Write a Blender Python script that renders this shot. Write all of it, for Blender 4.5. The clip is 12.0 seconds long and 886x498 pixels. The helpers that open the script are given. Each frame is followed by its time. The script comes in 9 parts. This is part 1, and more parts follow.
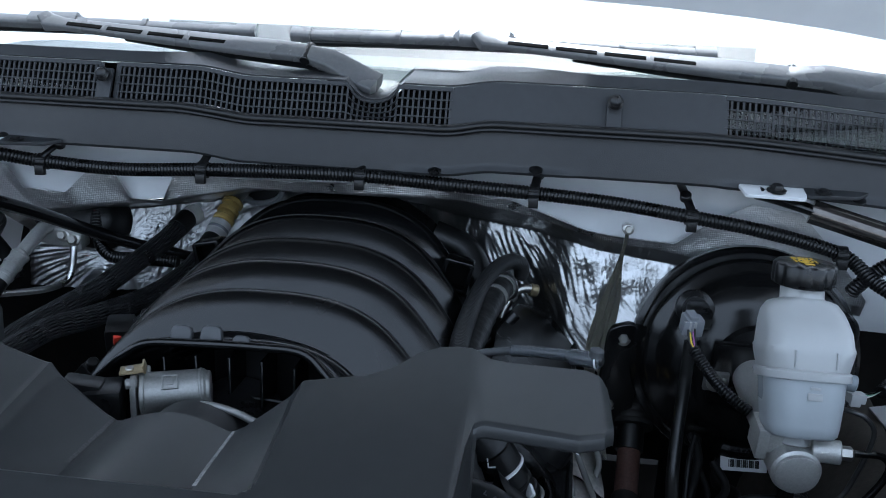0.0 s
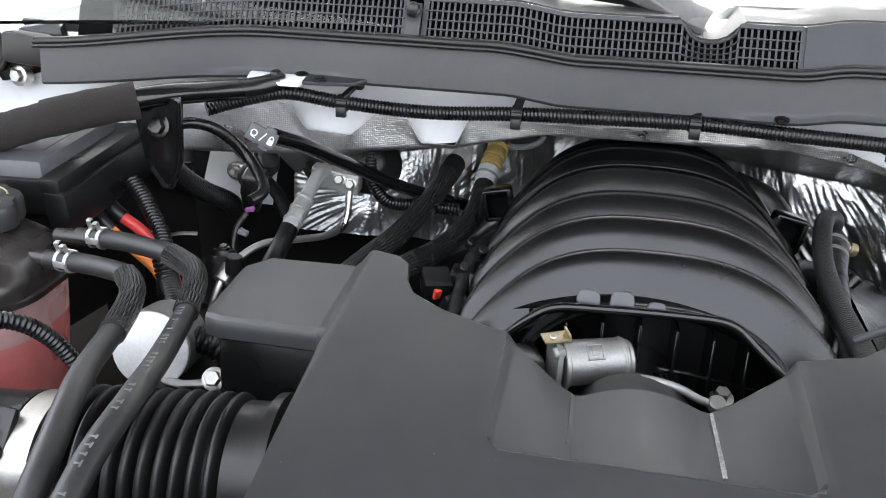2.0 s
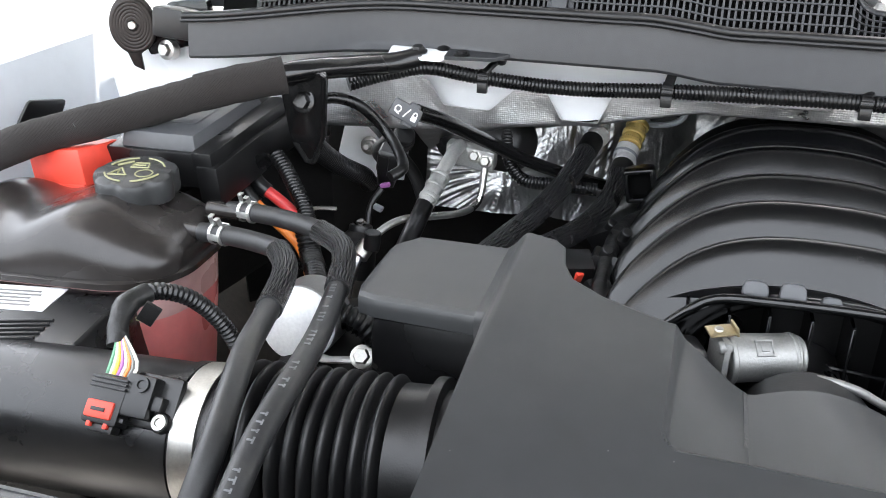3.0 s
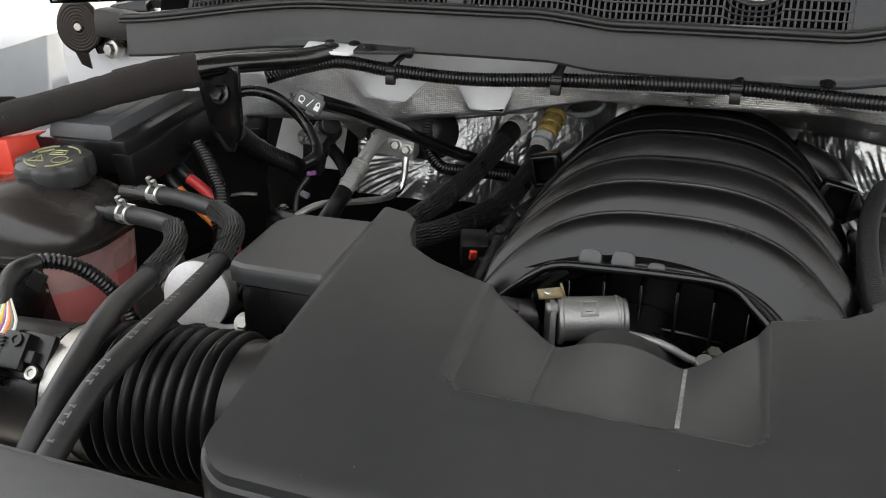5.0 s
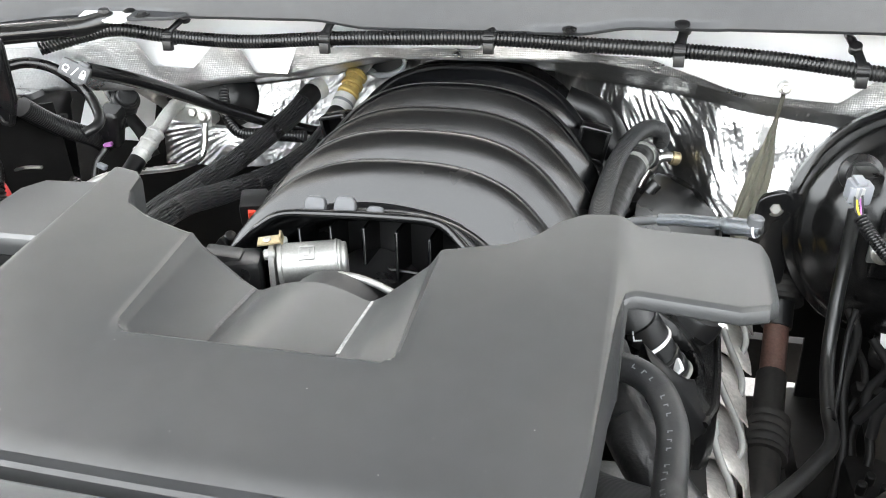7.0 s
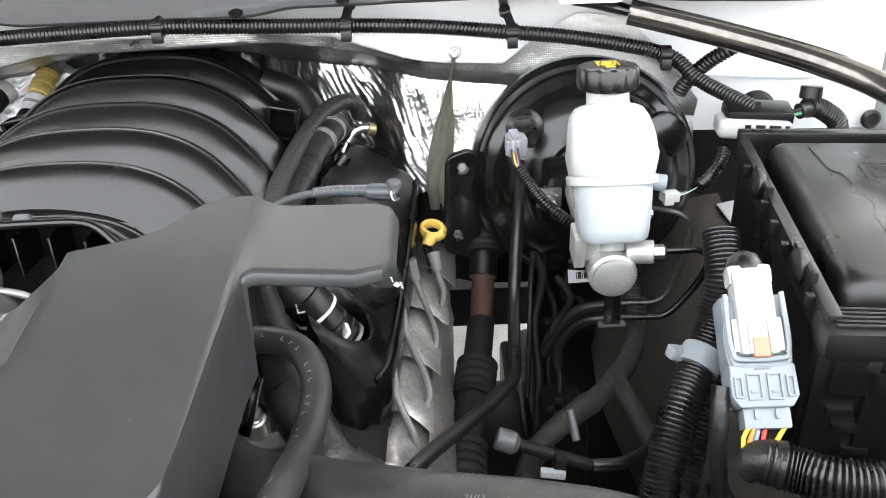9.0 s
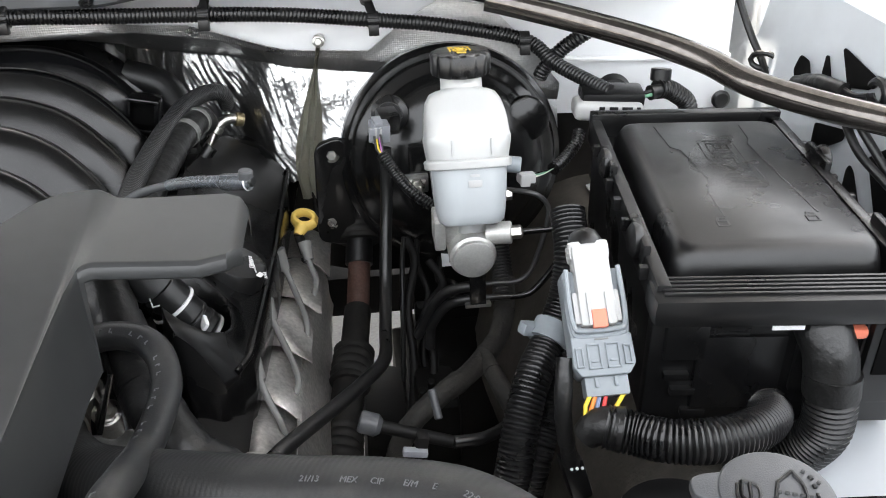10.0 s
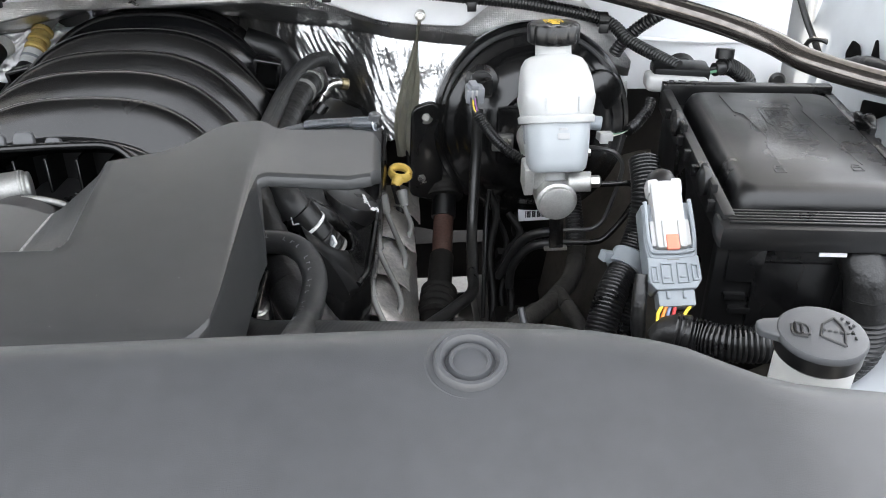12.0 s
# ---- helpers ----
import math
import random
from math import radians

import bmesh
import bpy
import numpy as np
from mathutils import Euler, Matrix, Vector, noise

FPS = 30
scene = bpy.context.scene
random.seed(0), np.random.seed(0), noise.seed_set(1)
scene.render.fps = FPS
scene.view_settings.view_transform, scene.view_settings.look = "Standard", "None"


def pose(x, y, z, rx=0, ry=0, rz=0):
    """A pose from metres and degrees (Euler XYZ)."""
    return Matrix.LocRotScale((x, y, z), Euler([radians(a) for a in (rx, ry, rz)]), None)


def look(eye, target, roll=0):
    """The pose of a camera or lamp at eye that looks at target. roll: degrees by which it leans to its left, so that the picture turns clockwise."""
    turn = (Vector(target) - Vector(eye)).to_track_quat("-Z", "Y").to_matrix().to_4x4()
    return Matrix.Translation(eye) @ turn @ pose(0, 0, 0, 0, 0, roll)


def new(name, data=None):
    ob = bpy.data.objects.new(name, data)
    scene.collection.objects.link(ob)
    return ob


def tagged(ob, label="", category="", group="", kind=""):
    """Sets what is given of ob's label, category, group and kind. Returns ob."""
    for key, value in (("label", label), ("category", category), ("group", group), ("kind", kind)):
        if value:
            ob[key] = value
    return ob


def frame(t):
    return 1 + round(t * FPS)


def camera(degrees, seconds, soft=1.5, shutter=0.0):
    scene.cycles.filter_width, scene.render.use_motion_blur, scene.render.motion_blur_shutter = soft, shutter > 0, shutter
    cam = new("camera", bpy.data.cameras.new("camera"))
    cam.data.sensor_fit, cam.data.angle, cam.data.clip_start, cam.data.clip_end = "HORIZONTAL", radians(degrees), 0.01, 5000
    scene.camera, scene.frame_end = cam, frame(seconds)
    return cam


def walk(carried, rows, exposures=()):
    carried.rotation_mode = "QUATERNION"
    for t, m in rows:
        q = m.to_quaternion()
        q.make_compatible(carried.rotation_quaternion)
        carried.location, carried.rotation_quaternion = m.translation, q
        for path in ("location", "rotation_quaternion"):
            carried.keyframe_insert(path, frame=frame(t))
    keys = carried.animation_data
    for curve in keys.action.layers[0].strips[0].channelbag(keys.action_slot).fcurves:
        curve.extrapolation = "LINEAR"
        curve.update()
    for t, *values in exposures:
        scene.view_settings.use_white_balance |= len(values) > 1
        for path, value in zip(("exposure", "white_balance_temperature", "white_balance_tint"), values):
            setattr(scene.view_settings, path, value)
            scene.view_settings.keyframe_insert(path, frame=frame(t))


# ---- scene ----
cam = camera(56.4, 12.0, soft=1.0)
PATH = [
    (0, (0.2407, -0.0208, 1.3566), (0.0755, 1.5704, 0.9125), 2.7),
    (0.5, (0.1452, -0.0141, 1.3558), (-0.0232, 1.567, 0.8769), 3.5),
    (1, (0.0631, -0.0191, 1.3533), (-0.093, 1.5554, 0.852), 3.8),
    (1.5, (-0.0008, -0.0166, 1.35), (-0.1834, 1.5455, 0.8188), 3.5),
    (2, (-0.0523, -0.0033, 1.3466), (-0.3179, 1.5305, 0.7715), 2.8),
    (2.5, (-0.088, 0.0042, 1.3441), (-0.4457, 1.5031, 0.7266), 2.3),
    (2.7, (-0.0979, 0.0066, 1.345), (-0.4988, 1.489, 0.7142), 2.0),
    (4.3, (-0.039, -0.0108, 1.3458), (-0.5636, 1.4342, 0.7183), 1.6),
    (4.5, (-0.0158, -0.01, 1.3475), (-0.5387, 1.4359, 0.7208), 1.3),
    (5, (0.049, -0.0133, 1.3475), (-0.4573, 1.4376, 0.7192), 0.6),
    (5.5, (0.093, -0.01, 1.3458), (-0.4109, 1.4409, 0.7175), -0.0),
    (6, (0.1369, 0.0, 1.3392), (-0.3552, 1.4542, 0.7084), -0.4),
    (6.5, (0.1793, 0.0017, 1.3367), (-0.2598, 1.4633, 0.6843), -0.4),
    (7, (0.2199, 0.0058, 1.3342), (-0.1569, 1.4757, 0.6627), -0.9),
    (7.2, (0.2365, 0.0091, 1.3342), (-0.1087, 1.4849, 0.6569), -1.3),
    (8.8, (0.3403, 0.0075, 1.3417), (0.2648, 1.5006, 0.6204), -3.2),
    (9, (0.3519, 0.0066, 1.3392), (0.3212, 1.499, 0.6129), -2.8),
    (9.5, (0.3776, 0.0042, 1.3383), (0.4399, 1.4824, 0.5864), -2.2),
    (10, (0.3959, -0.005, 1.3383), (0.5395, 1.4674, 0.5864), -2.0),
    (10.5, (0.4084, -0.0191, 1.3358), (0.5959, 1.45, 0.5855), -2.2),
    (11, (0.4167, -0.0382, 1.3284), (0.6042, 1.4243, 0.5664), -2.5),
    (11.5, (0.3859, -0.0714, 1.3276), (0.5187, 1.3961, 0.5631), -2.8),
    (12, (0.3287, -0.1345, 1.3392), (0.4017, 1.3454, 0.5913), -0.8),
]
walk(cam, [(t, look(eye, target, roll)) for t, eye, target, roll in PATH],
     [(0, 0.75, 5300, 6), (0.5, 0.85, 5600, 6), (1.0, 1.05, 5900, 8), (1.5, 1.37, 6250, 9), (2.0, 2.26, 6500, 11), (2.7, 2.46, 6550, 10), (4.3, 1.75, 6800, 10), (5.0, 1.42, 7100, 10), (5.5, 1.86, 7250, 11), (6.0, 2.72, 7000, 10), (6.5, 3.24, 6900, 8), (7.2, 3.26, 6900, 8),
      (8.8, 2.91, 6900, 8), (9.5, 2.68, 6900, 10), (10.5, 1.72, 6800, 10), (11.0, 1.46, 6750, 10), (11.5, 1.54, 6700, 10), (12.0, 2.3, 6700, 10)])

# ---- light ----
world = bpy.data.worlds.new("sky")
scene.world = world
world.use_nodes = True
wn = world.node_tree
sky = wn.nodes.new("ShaderNodeTexSky")
sky.sky_type, sky.sun_disc = "NISHITA", False
sky.sun_elevation, sky.sun_rotation = radians(70), radians(0)
sky.air_density, sky.dust_density, sky.ozone_density = 1.0, 8.0, 1.0
wn.nodes["Background"].inputs["Strength"].default_value = 0.15
haze = wn.nodes.new("ShaderNodeMix")
haze.data_type = "RGBA"
haze.inputs["Factor"].default_value = 0.6
# an overcast dome is about three times as bright overhead as at the horizon
dome = wn.nodes.new("ShaderNodeTexCoord")
up = wn.nodes.new("ShaderNodeSeparateXYZ")
wn.links.new(dome.outputs["Generated"], up.inputs[0])
rise = wn.nodes.new("ShaderNodeMapRange")
rise.inputs["To Min"].default_value, rise.inputs["To Max"].default_value = 0.95, 1.08
wn.links.new(up.outputs["Z"], rise.inputs["Value"])
cloud = wn.nodes.new("ShaderNodeVectorMath")
cloud.operation = "SCALE"
cloud.inputs[0].default_value = (8.6, 9.0, 9.5)
wn.links.new(rise.outputs["Result"], cloud.inputs["Scale"])
wn.links.new(cloud.outputs["Vector"], haze.inputs["B"])
wn.links.new(sky.outputs["Color"], haze.inputs["A"])
wn.links.new(haze.outputs["Result"], wn.nodes["Background"].inputs["Color"])

sun = bpy.data.lights.new("sun", "SUN")
sun.energy, sun.angle, sun.color = 4.0, radians(2.0), (1.0, 0.95, 0.89)
sun_ob = new("sun", sun)
sun_ob.matrix_world = look((0.0, 1.71, 4.7), (0, 0, 0))

# ---- materials ----
MATS = {}


def mat(name, color, rough=0.5, metal=0.0, var=0.15, scale=30.0, bump=0.0, bump_scale=200.0, stain=0.0,
        rough_var=0.12, clear=0.0, subsurface=0.0, transmission=0.0, sheen=0.0, streak=None, ior=1.5):
    """A procedural surface: two scales of colour change, uneven gloss and fine relief."""
    if name in MATS:
        return MATS[name]
    m = bpy.data.materials.new(name)
    m.use_nodes = True
    nt = m.node_tree
    b = nt.nodes["Principled BSDF"]
    co = nt.nodes.new("ShaderNodeTexCoord")
    mp = nt.nodes.new("ShaderNodeMapping")
    if streak:
        mp.inputs["Scale"].default_value = streak
    nt.links.new(co.outputs["Object"], mp.inputs["Vector"])

    def noise_tex(sc, detail=4.0):
        n = nt.nodes.new("ShaderNodeTexNoise")
        n.inputs["Scale"].default_value, n.inputs["Detail"].default_value = sc, detail
        nt.links.new(mp.outputs["Vector"], n.inputs["Vector"])
        return n

    fine, broad = noise_tex(scale * 6, 3.0), noise_tex(scale / 3, 5.0)
    add = nt.nodes.new("ShaderNodeMath")
    add.operation = "ADD"
    nt.links.new(fine.outputs["Fac"], add.inputs[0])
    nt.links.new(broad.outputs["Fac"], add.inputs[1])
    ramp = nt.nodes.new("ShaderNodeMapRange")
    ramp.inputs["From Min"].default_value, ramp.inputs["From Max"].default_value = 0.6, 1.4
    ramp.inputs["To Min"].default_value, ramp.inputs["To Max"].default_value = 1 - var, 1 + var
    nt.links.new(add.outputs[0], ramp.inputs["Value"])
    mul = nt.nodes.new("ShaderNodeVectorMath")
    mul.operation = "SCALE"
    mul.inputs[0].default_value = color
    nt.links.new(ramp.outputs["Result"], mul.inputs["Scale"])
    out = mul.outputs["Vector"]
    if stain:
        dust = noise_tex(scale * 0.8, 8.0)
        dr = nt.nodes.new("ShaderNodeMapRange")
        dr.inputs["From Min"].default_value, dr.inputs["From Max"].default_value = 0.5, 0.8
        dr.inputs["To Max"].default_value = stain
        nt.links.new(dust.outputs["Fac"], dr.inputs["Value"])
        mix = nt.nodes.new("ShaderNodeMix")
        mix.data_type = "RGBA"
        nt.links.new(dr.outputs["Result"], mix.inputs["Factor"])
        nt.links.new(out, mix.inputs["A"])
        mix.inputs["B"].default_value = (0.22, 0.2, 0.17, 1)
        out = mix.outputs["Result"]
    nt.links.new(out, b.inputs["Base Color"])
    rr = nt.nodes.new("ShaderNodeMapRange")
    rr.inputs["From Min"].default_value, rr.inputs["From Max"].default_value = 0.3, 0.7
    rr.inputs["To Min"].default_value, rr.inputs["To Max"].default_value = max(0.02, rough - rough_var), min(1, rough + rough_var)
    nt.links.new(broad.outputs["Fac"], rr.inputs["Value"])
    nt.links.new(rr.outputs["Result"], b.inputs["Roughness"])
    b.inputs["Metallic"].default_value = metal
    b.inputs["IOR"].default_value = ior
    b.inputs["Coat Weight"].default_value = clear
    b.inputs["Coat Roughness"].default_value = 0.08
    b.inputs["Sheen Weight"].default_value = sheen
    if subsurface:
        b.inputs["Subsurface Weight"].default_value = subsurface
        b.inputs["Subsurface Radius"].default_value = (0.02, 0.02, 0.02)
        b.inputs["Subsurface Scale"].default_value = 1.0
    b.inputs["Transmission Weight"].default_value = transmission
    if bump:
        n = noise_tex(bump_scale, 3.0)
        bp = nt.nodes.new("ShaderNodeBump")
        bp.inputs["Strength"].default_value = bump
        bp.inputs["Distance"].default_value = 0.002
        nt.links.new(n.outputs["Fac"], bp.inputs["Height"])
        nt.links.new(bp.outputs["Normal"], b.inputs["Normal"])
    MATS[name] = m
    return m


def weave(name, color, rough=0.7, along=900.0, around=26.0, dark=0.35, depth=0.0012):
    """Braided or woven sleeve: two crossing waves along and around the hose."""
    m = mat(name, color, rough, var=0.2, scale=60)
    nt = m.node_tree
    b = nt.nodes["Principled BSDF"]
    uv = nt.nodes.new("ShaderNodeUVMap")
    heights = []
    for sign in (1, -1):
        mp = nt.nodes.new("ShaderNodeSeparateXYZ")
        nt.links.new(uv.outputs["UV"], mp.inputs[0])
        u = nt.nodes.new("ShaderNodeMath")
        u.operation = "MULTIPLY"
        u.inputs[1].default_value = along
        nt.links.new(mp.outputs["X"], u.inputs[0])
        v = nt.nodes.new("ShaderNodeMath")
        v.operation = "MULTIPLY_ADD"
        v.inputs[1].default_value = sign * around * 2 * math.pi
        nt.links.new(mp.outputs["Y"], v.inputs[0])
        nt.links.new(u.outputs[0], v.inputs[2])
        s = nt.nodes.new("ShaderNodeMath")
        s.operation = "SINE"
        nt.links.new(v.outputs[0], s.inputs[0])
        heights.append(s)
    mx = nt.nodes.new("ShaderNodeMath")
    mx.operation = "MAXIMUM"
    nt.links.new(heights[0].outputs[0], mx.inputs[0])
    nt.links.new(heights[1].outputs[0], mx.inputs[1])
    bp = nt.nodes.new("ShaderNodeBump")
    bp.inputs["Strength"].default_value, bp.inputs["Distance"].default_value = 0.9, depth
    nt.links.new(mx.outputs[0], bp.inputs["Height"])
    nt.links.new(bp.outputs["Normal"], b.inputs["Normal"])
    return m


COVER = mat("moulded_cover_plastic", (0.029, 0.03, 0.0307), 0.36, var=0.16, scale=9, bump=0.07, bump_scale=2600, rough_var=0.07, stain=0.03)
MANIFOLD = mat("satin_black_plastic", (0.0025, 0.0026, 0.0028), 0.21, var=0.3, scale=24, bump=0.03, bump_scale=160, rough_var=0.08)
BLACK = mat("black_plastic", (0.005, 0.005, 0.0053), 0.33, var=0.25, scale=40, bump=0.05, bump_scale=900)
SPECK = mat("pale_dust", (0.2, 0.2, 0.19), 0.9, var=0.2)
LINER = mat("dusty_brown_liner_felt", (0.06, 0.054, 0.045), 0.85, var=0.3, scale=20, bump=0.3, bump_scale=300, stain=0.15)
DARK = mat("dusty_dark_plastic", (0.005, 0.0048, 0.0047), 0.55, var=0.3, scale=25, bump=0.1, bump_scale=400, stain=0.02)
RADPLASTIC = mat("smooth_grained_panel_plastic", (0.047, 0.049, 0.052), 0.42, var=0.14, scale=12, bump=0.12, bump_scale=1500, rough_var=0.1)
GREYPLASTIC = mat("grey_grained_plastic", (0.06, 0.062, 0.066), 0.45, var=0.12, scale=20, bump=0.12, bump_scale=1500)
COWLMAT = mat("charcoal_cowl_plastic", (0.03, 0.0315, 0.034), 0.46, var=0.12, scale=15, bump=0.1, bump_scale=900)
RUBBER = mat("black_rubber", (0.006, 0.006, 0.0063), 0.4, var=0.2, scale=40, bump=0.06, bump_scale=700)
HOSE = mat("grey_black_hose_rubber", (0.018, 0.0184, 0.019), 0.45, var=0.25, scale=50, bump=0.08, bump_scale=900, stain=0.08)
CONDUIT = mat("glossy_black_conduit", (0.006, 0.006, 0.0063), 0.3, var=0.25, scale=60)
GLOSS = mat("gloss_black_paint", (0.005, 0.005, 0.005), 0.2, var=0.2, scale=10, clear=0.0, rough_var=0.05, bump=0.01, bump_scale=60)
VALVE = mat("gloss_black_valve_cover", (0.003, 0.003, 0.0032), 0.26, var=0.25, scale=30, bump=0.03, bump_scale=300, stain=0.01)
LINEMETAL = mat("dull_coated_brake_line", (0.09, 0.09, 0.09), 0.36, metal=0.7, var=0.2, scale=60)
DUSTTAPE = mat("dusty_cloth_tape", (0.014, 0.0128, 0.011), 0.8, var=0.35, scale=60, bump=0.5, bump_scale=200, stain=0.12)
LINERBOOT = mat("dusty_boot_rubber", (0.012, 0.0112, 0.0103), 0.68, var=0.35, scale=40, bump=0.15, bump_scale=200, stain=0.06)
NECKWHITE = mat("white_bottle_plastic", (0.72, 0.72, 0.7), 0.4, var=0.05, scale=20, stain=0.04)
ZINC = mat("bright_zinc_strip", (0.55, 0.55, 0.53), 0.34, metal=0.85, var=0.12, scale=60)
VACPIPE = mat("scuffed_black_pipe", (0.008, 0.008, 0.008), 0.34, var=0.35, scale=50, bump=0.1, bump_scale=500, stain=0.02)
SATINBLACK = mat("satin_black_steel", (0.005, 0.005, 0.0052), 0.24, var=0.2, scale=20, clear=0.2)
WHITEPAINT = mat("white_body_paint", (0.8, 0.81, 0.82), 0.32, var=0.04, scale=6, clear=0.3)
GREYPAINT = mat("white_primer_paint", (0.5, 0.53, 0.56), 0.42, var=0.06, scale=6, clear=0.1, stain=0.06)
ALU = mat("cast_aluminium", (0.31, 0.31, 0.3), 0.52, metal=0.85, var=0.15, scale=80, bump=0.15, bump_scale=900)
PALEALU = mat("machined_pale_aluminium", (0.75, 0.75, 0.74), 0.5, metal=0.45, var=0.12, scale=60, bump=0.1, bump_scale=600)
ALUTUBE = mat("drawn_aluminium", (0.68, 0.68, 0.66), 0.33, metal=1.0, var=0.08, scale=60, bump=0.04)
STEEL = mat("zinc_steel", (0.5, 0.49, 0.46), 0.35, metal=1.0, var=0.15, scale=90)
SHIELD = mat("exhaust_heat_shield", (0.62, 0.6, 0.58), 0.42, metal=0.85, var=0.35, scale=40, bump=0.15, bump_scale=70, stain=0.2)
DARKMETAL = mat("dark_bronzed_tube", (0.13, 0.118, 0.108), 0.17, metal=0.9, var=0.5, scale=26, rough_var=0.1, bump=0.02, bump_scale=60, clear=0.3)
BRASSY = mat("yellow_passivated_steel", (0.4, 0.33, 0.2), 0.4, metal=0.8, var=0.2, scale=90)
SCUFFDARK = mat("rubbed_plastic", (0.06, 0.06, 0.059), 0.5, var=0.6, scale=150, bump=0.5, bump_scale=500)
BRIGHTCAST = mat("fresh_cast_aluminium", (0.55, 0.55, 0.53), 0.46, metal=0.7, var=0.15, scale=80, bump=0.2, bump_scale=900)
# pale colour holds both the scuffing and the glint along the edge
SCUFF = mat("scuff_and_glint", (0.24, 0.24, 0.235), 0.42, var=0.9, scale=120, bump=0.9, bump_scale=500)
# near-black fill that stands in for the shade inside openings
VOID = mat("opening_shade", (0.0025, 0.0025, 0.0025), 0.9, var=0.2)
HINGE = mat("dark_brown_hinge_steel", (0.022, 0.017, 0.015), 0.4, metal=0.4, var=0.25, scale=40)
RUST = mat("rusty_shaft", (0.09, 0.045, 0.035), 0.65, metal=0.2, var=0.4, scale=60, stain=0.2)
NATURAL = mat("milky_plastic", (0.44, 0.445, 0.44), 0.34, var=0.03, scale=8, subsurface=0.5)
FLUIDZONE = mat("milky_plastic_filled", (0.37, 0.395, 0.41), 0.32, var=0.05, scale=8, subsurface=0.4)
EMPTYZONE = mat("stained_tank_plastic", (0.5, 0.3, 0.28), 0.35, var=0.15, scale=14, subsurface=0.3)
COOLANT = mat("pink_filled_plastic", (0.66, 0.2, 0.19), 0.33, var=0.12, scale=10, subsurface=0.6)
TANKTOP = mat("brown_black_tank_plastic", (0.023, 0.02, 0.0185), 0.27, var=0.15, scale=12, bump=0.05, bump_scale=600)
YELLOW = mat("yellow_plastic", (0.72, 0.5, 0.12), 0.4, var=0.08, scale=60)
OCHRE = mat("amber_connector_plastic", (0.55, 0.4, 0.13), 0.35, var=0.1, scale=60, subsurface=0.2)
PRINTYELLOW = mat("yellow_print", (0.75, 0.5, 0.05), 0.5, var=0.05)
PALEPRINT = mat("pale_yellow_print", (0.3, 0.3, 0.16), 0.5, var=0.1)
WHITEPRINT = mat("white_print", (0.75, 0.75, 0.75), 0.5, var=0.08, scale=200)
FAINTPRINT = mat("faded_grey_print", (0.14, 0.145, 0.15), 0.6, var=0.4, scale=200)
LABEL = mat("white_paper_label", (0.75, 0.75, 0.76), 0.5, var=0.05)
CONNGREY = mat("grey_connector_plastic", (0.23, 0.255, 0.275), 0.42, var=0.06, scale=50)
PLUGGREY = mat("mid_grey_connector_plastic", (0.25, 0.26, 0.28), 0.42, var=0.08, scale=50)
CONNWHITE = mat("white_connector_plastic", (0.42, 0.42, 0.415), 0.38, var=0.04, scale=50)
ORANGE = mat("orange_red_tab", (0.75, 0.2, 0.12), 0.42, var=0.06)
REDPLASTIC = mat("red_plastic", (0.7, 0.06, 0.035), 0.4, var=0.08, scale=20)
REDWIRE = mat("red_wire", (0.62, 0.05, 0.05), 0.4, var=0.1)
ORANGEWIRE = mat("orange_wire", (0.75, 0.22, 0.04), 0.4, var=0.1)
YELLOWWIRE = mat("yellow_wire", (0.78, 0.58, 0.05), 0.4, var=0.1)
BLUEWIRE = mat("blue_grey_wire", (0.2, 0.25, 0.4), 0.4, var=0.1)
WHITEWIRE = mat("pale_wire", (0.7, 0.7, 0.62), 0.45, var=0.1)
GREENWIRE = mat("green_wire", (0.12, 0.3, 0.18), 0.45, var=0.1)
PURPLE = mat("purple_clip", (0.35, 0.12, 0.35), 0.45, var=0.1)
GREYWIRE = mat("grey_silicone_lead", (0.16, 0.16, 0.153), 0.5, var=0.12, scale=60)
TAPE = mat("cloth_tape_black", (0.01, 0.01, 0.01), 0.4, var=0.35, scale=90, bump=0.5, bump_scale=140)
BRAID = weave("braided_black_sleeve", (0.024, 0.024, 0.025), 0.32, along=210, around=22, depth=0.0022)
WIPER = mat("satin_wiper_paint", (0.12, 0.121, 0.123), 0.28, var=0.12, scale=40, bump=0.05, bump_scale=900)
FELT = weave("dark_woven_tape", (0.02, 0.0165, 0.015), 0.85, along=3200, around=70, depth=0.0005)
STRAPMAT = weave("olive_metal_braid", (0.3, 0.29, 0.23), 0.45, along=1600, around=14, depth=0.0006)
CONCRETE = mat("pale_concrete", (0.36, 0.345, 0.325), 0.9, var=0.25, scale=18, bump=0.4, bump_scale=120)
DASH = mat("dark_dashboard", (0.02, 0.021, 0.023), 0.7, var=0.2, scale=10)
# dark colour of the added pad under the hood, out of view
HOODIN = mat("unseen_hood_pad", (0.04, 0.04, 0.042), 0.7, var=0.06, scale=4)
CLEARPLASTIC = mat("clear_smoky_sleeve", (0.2, 0.22, 0.24), 0.12, var=0.1, transmission=0.7)


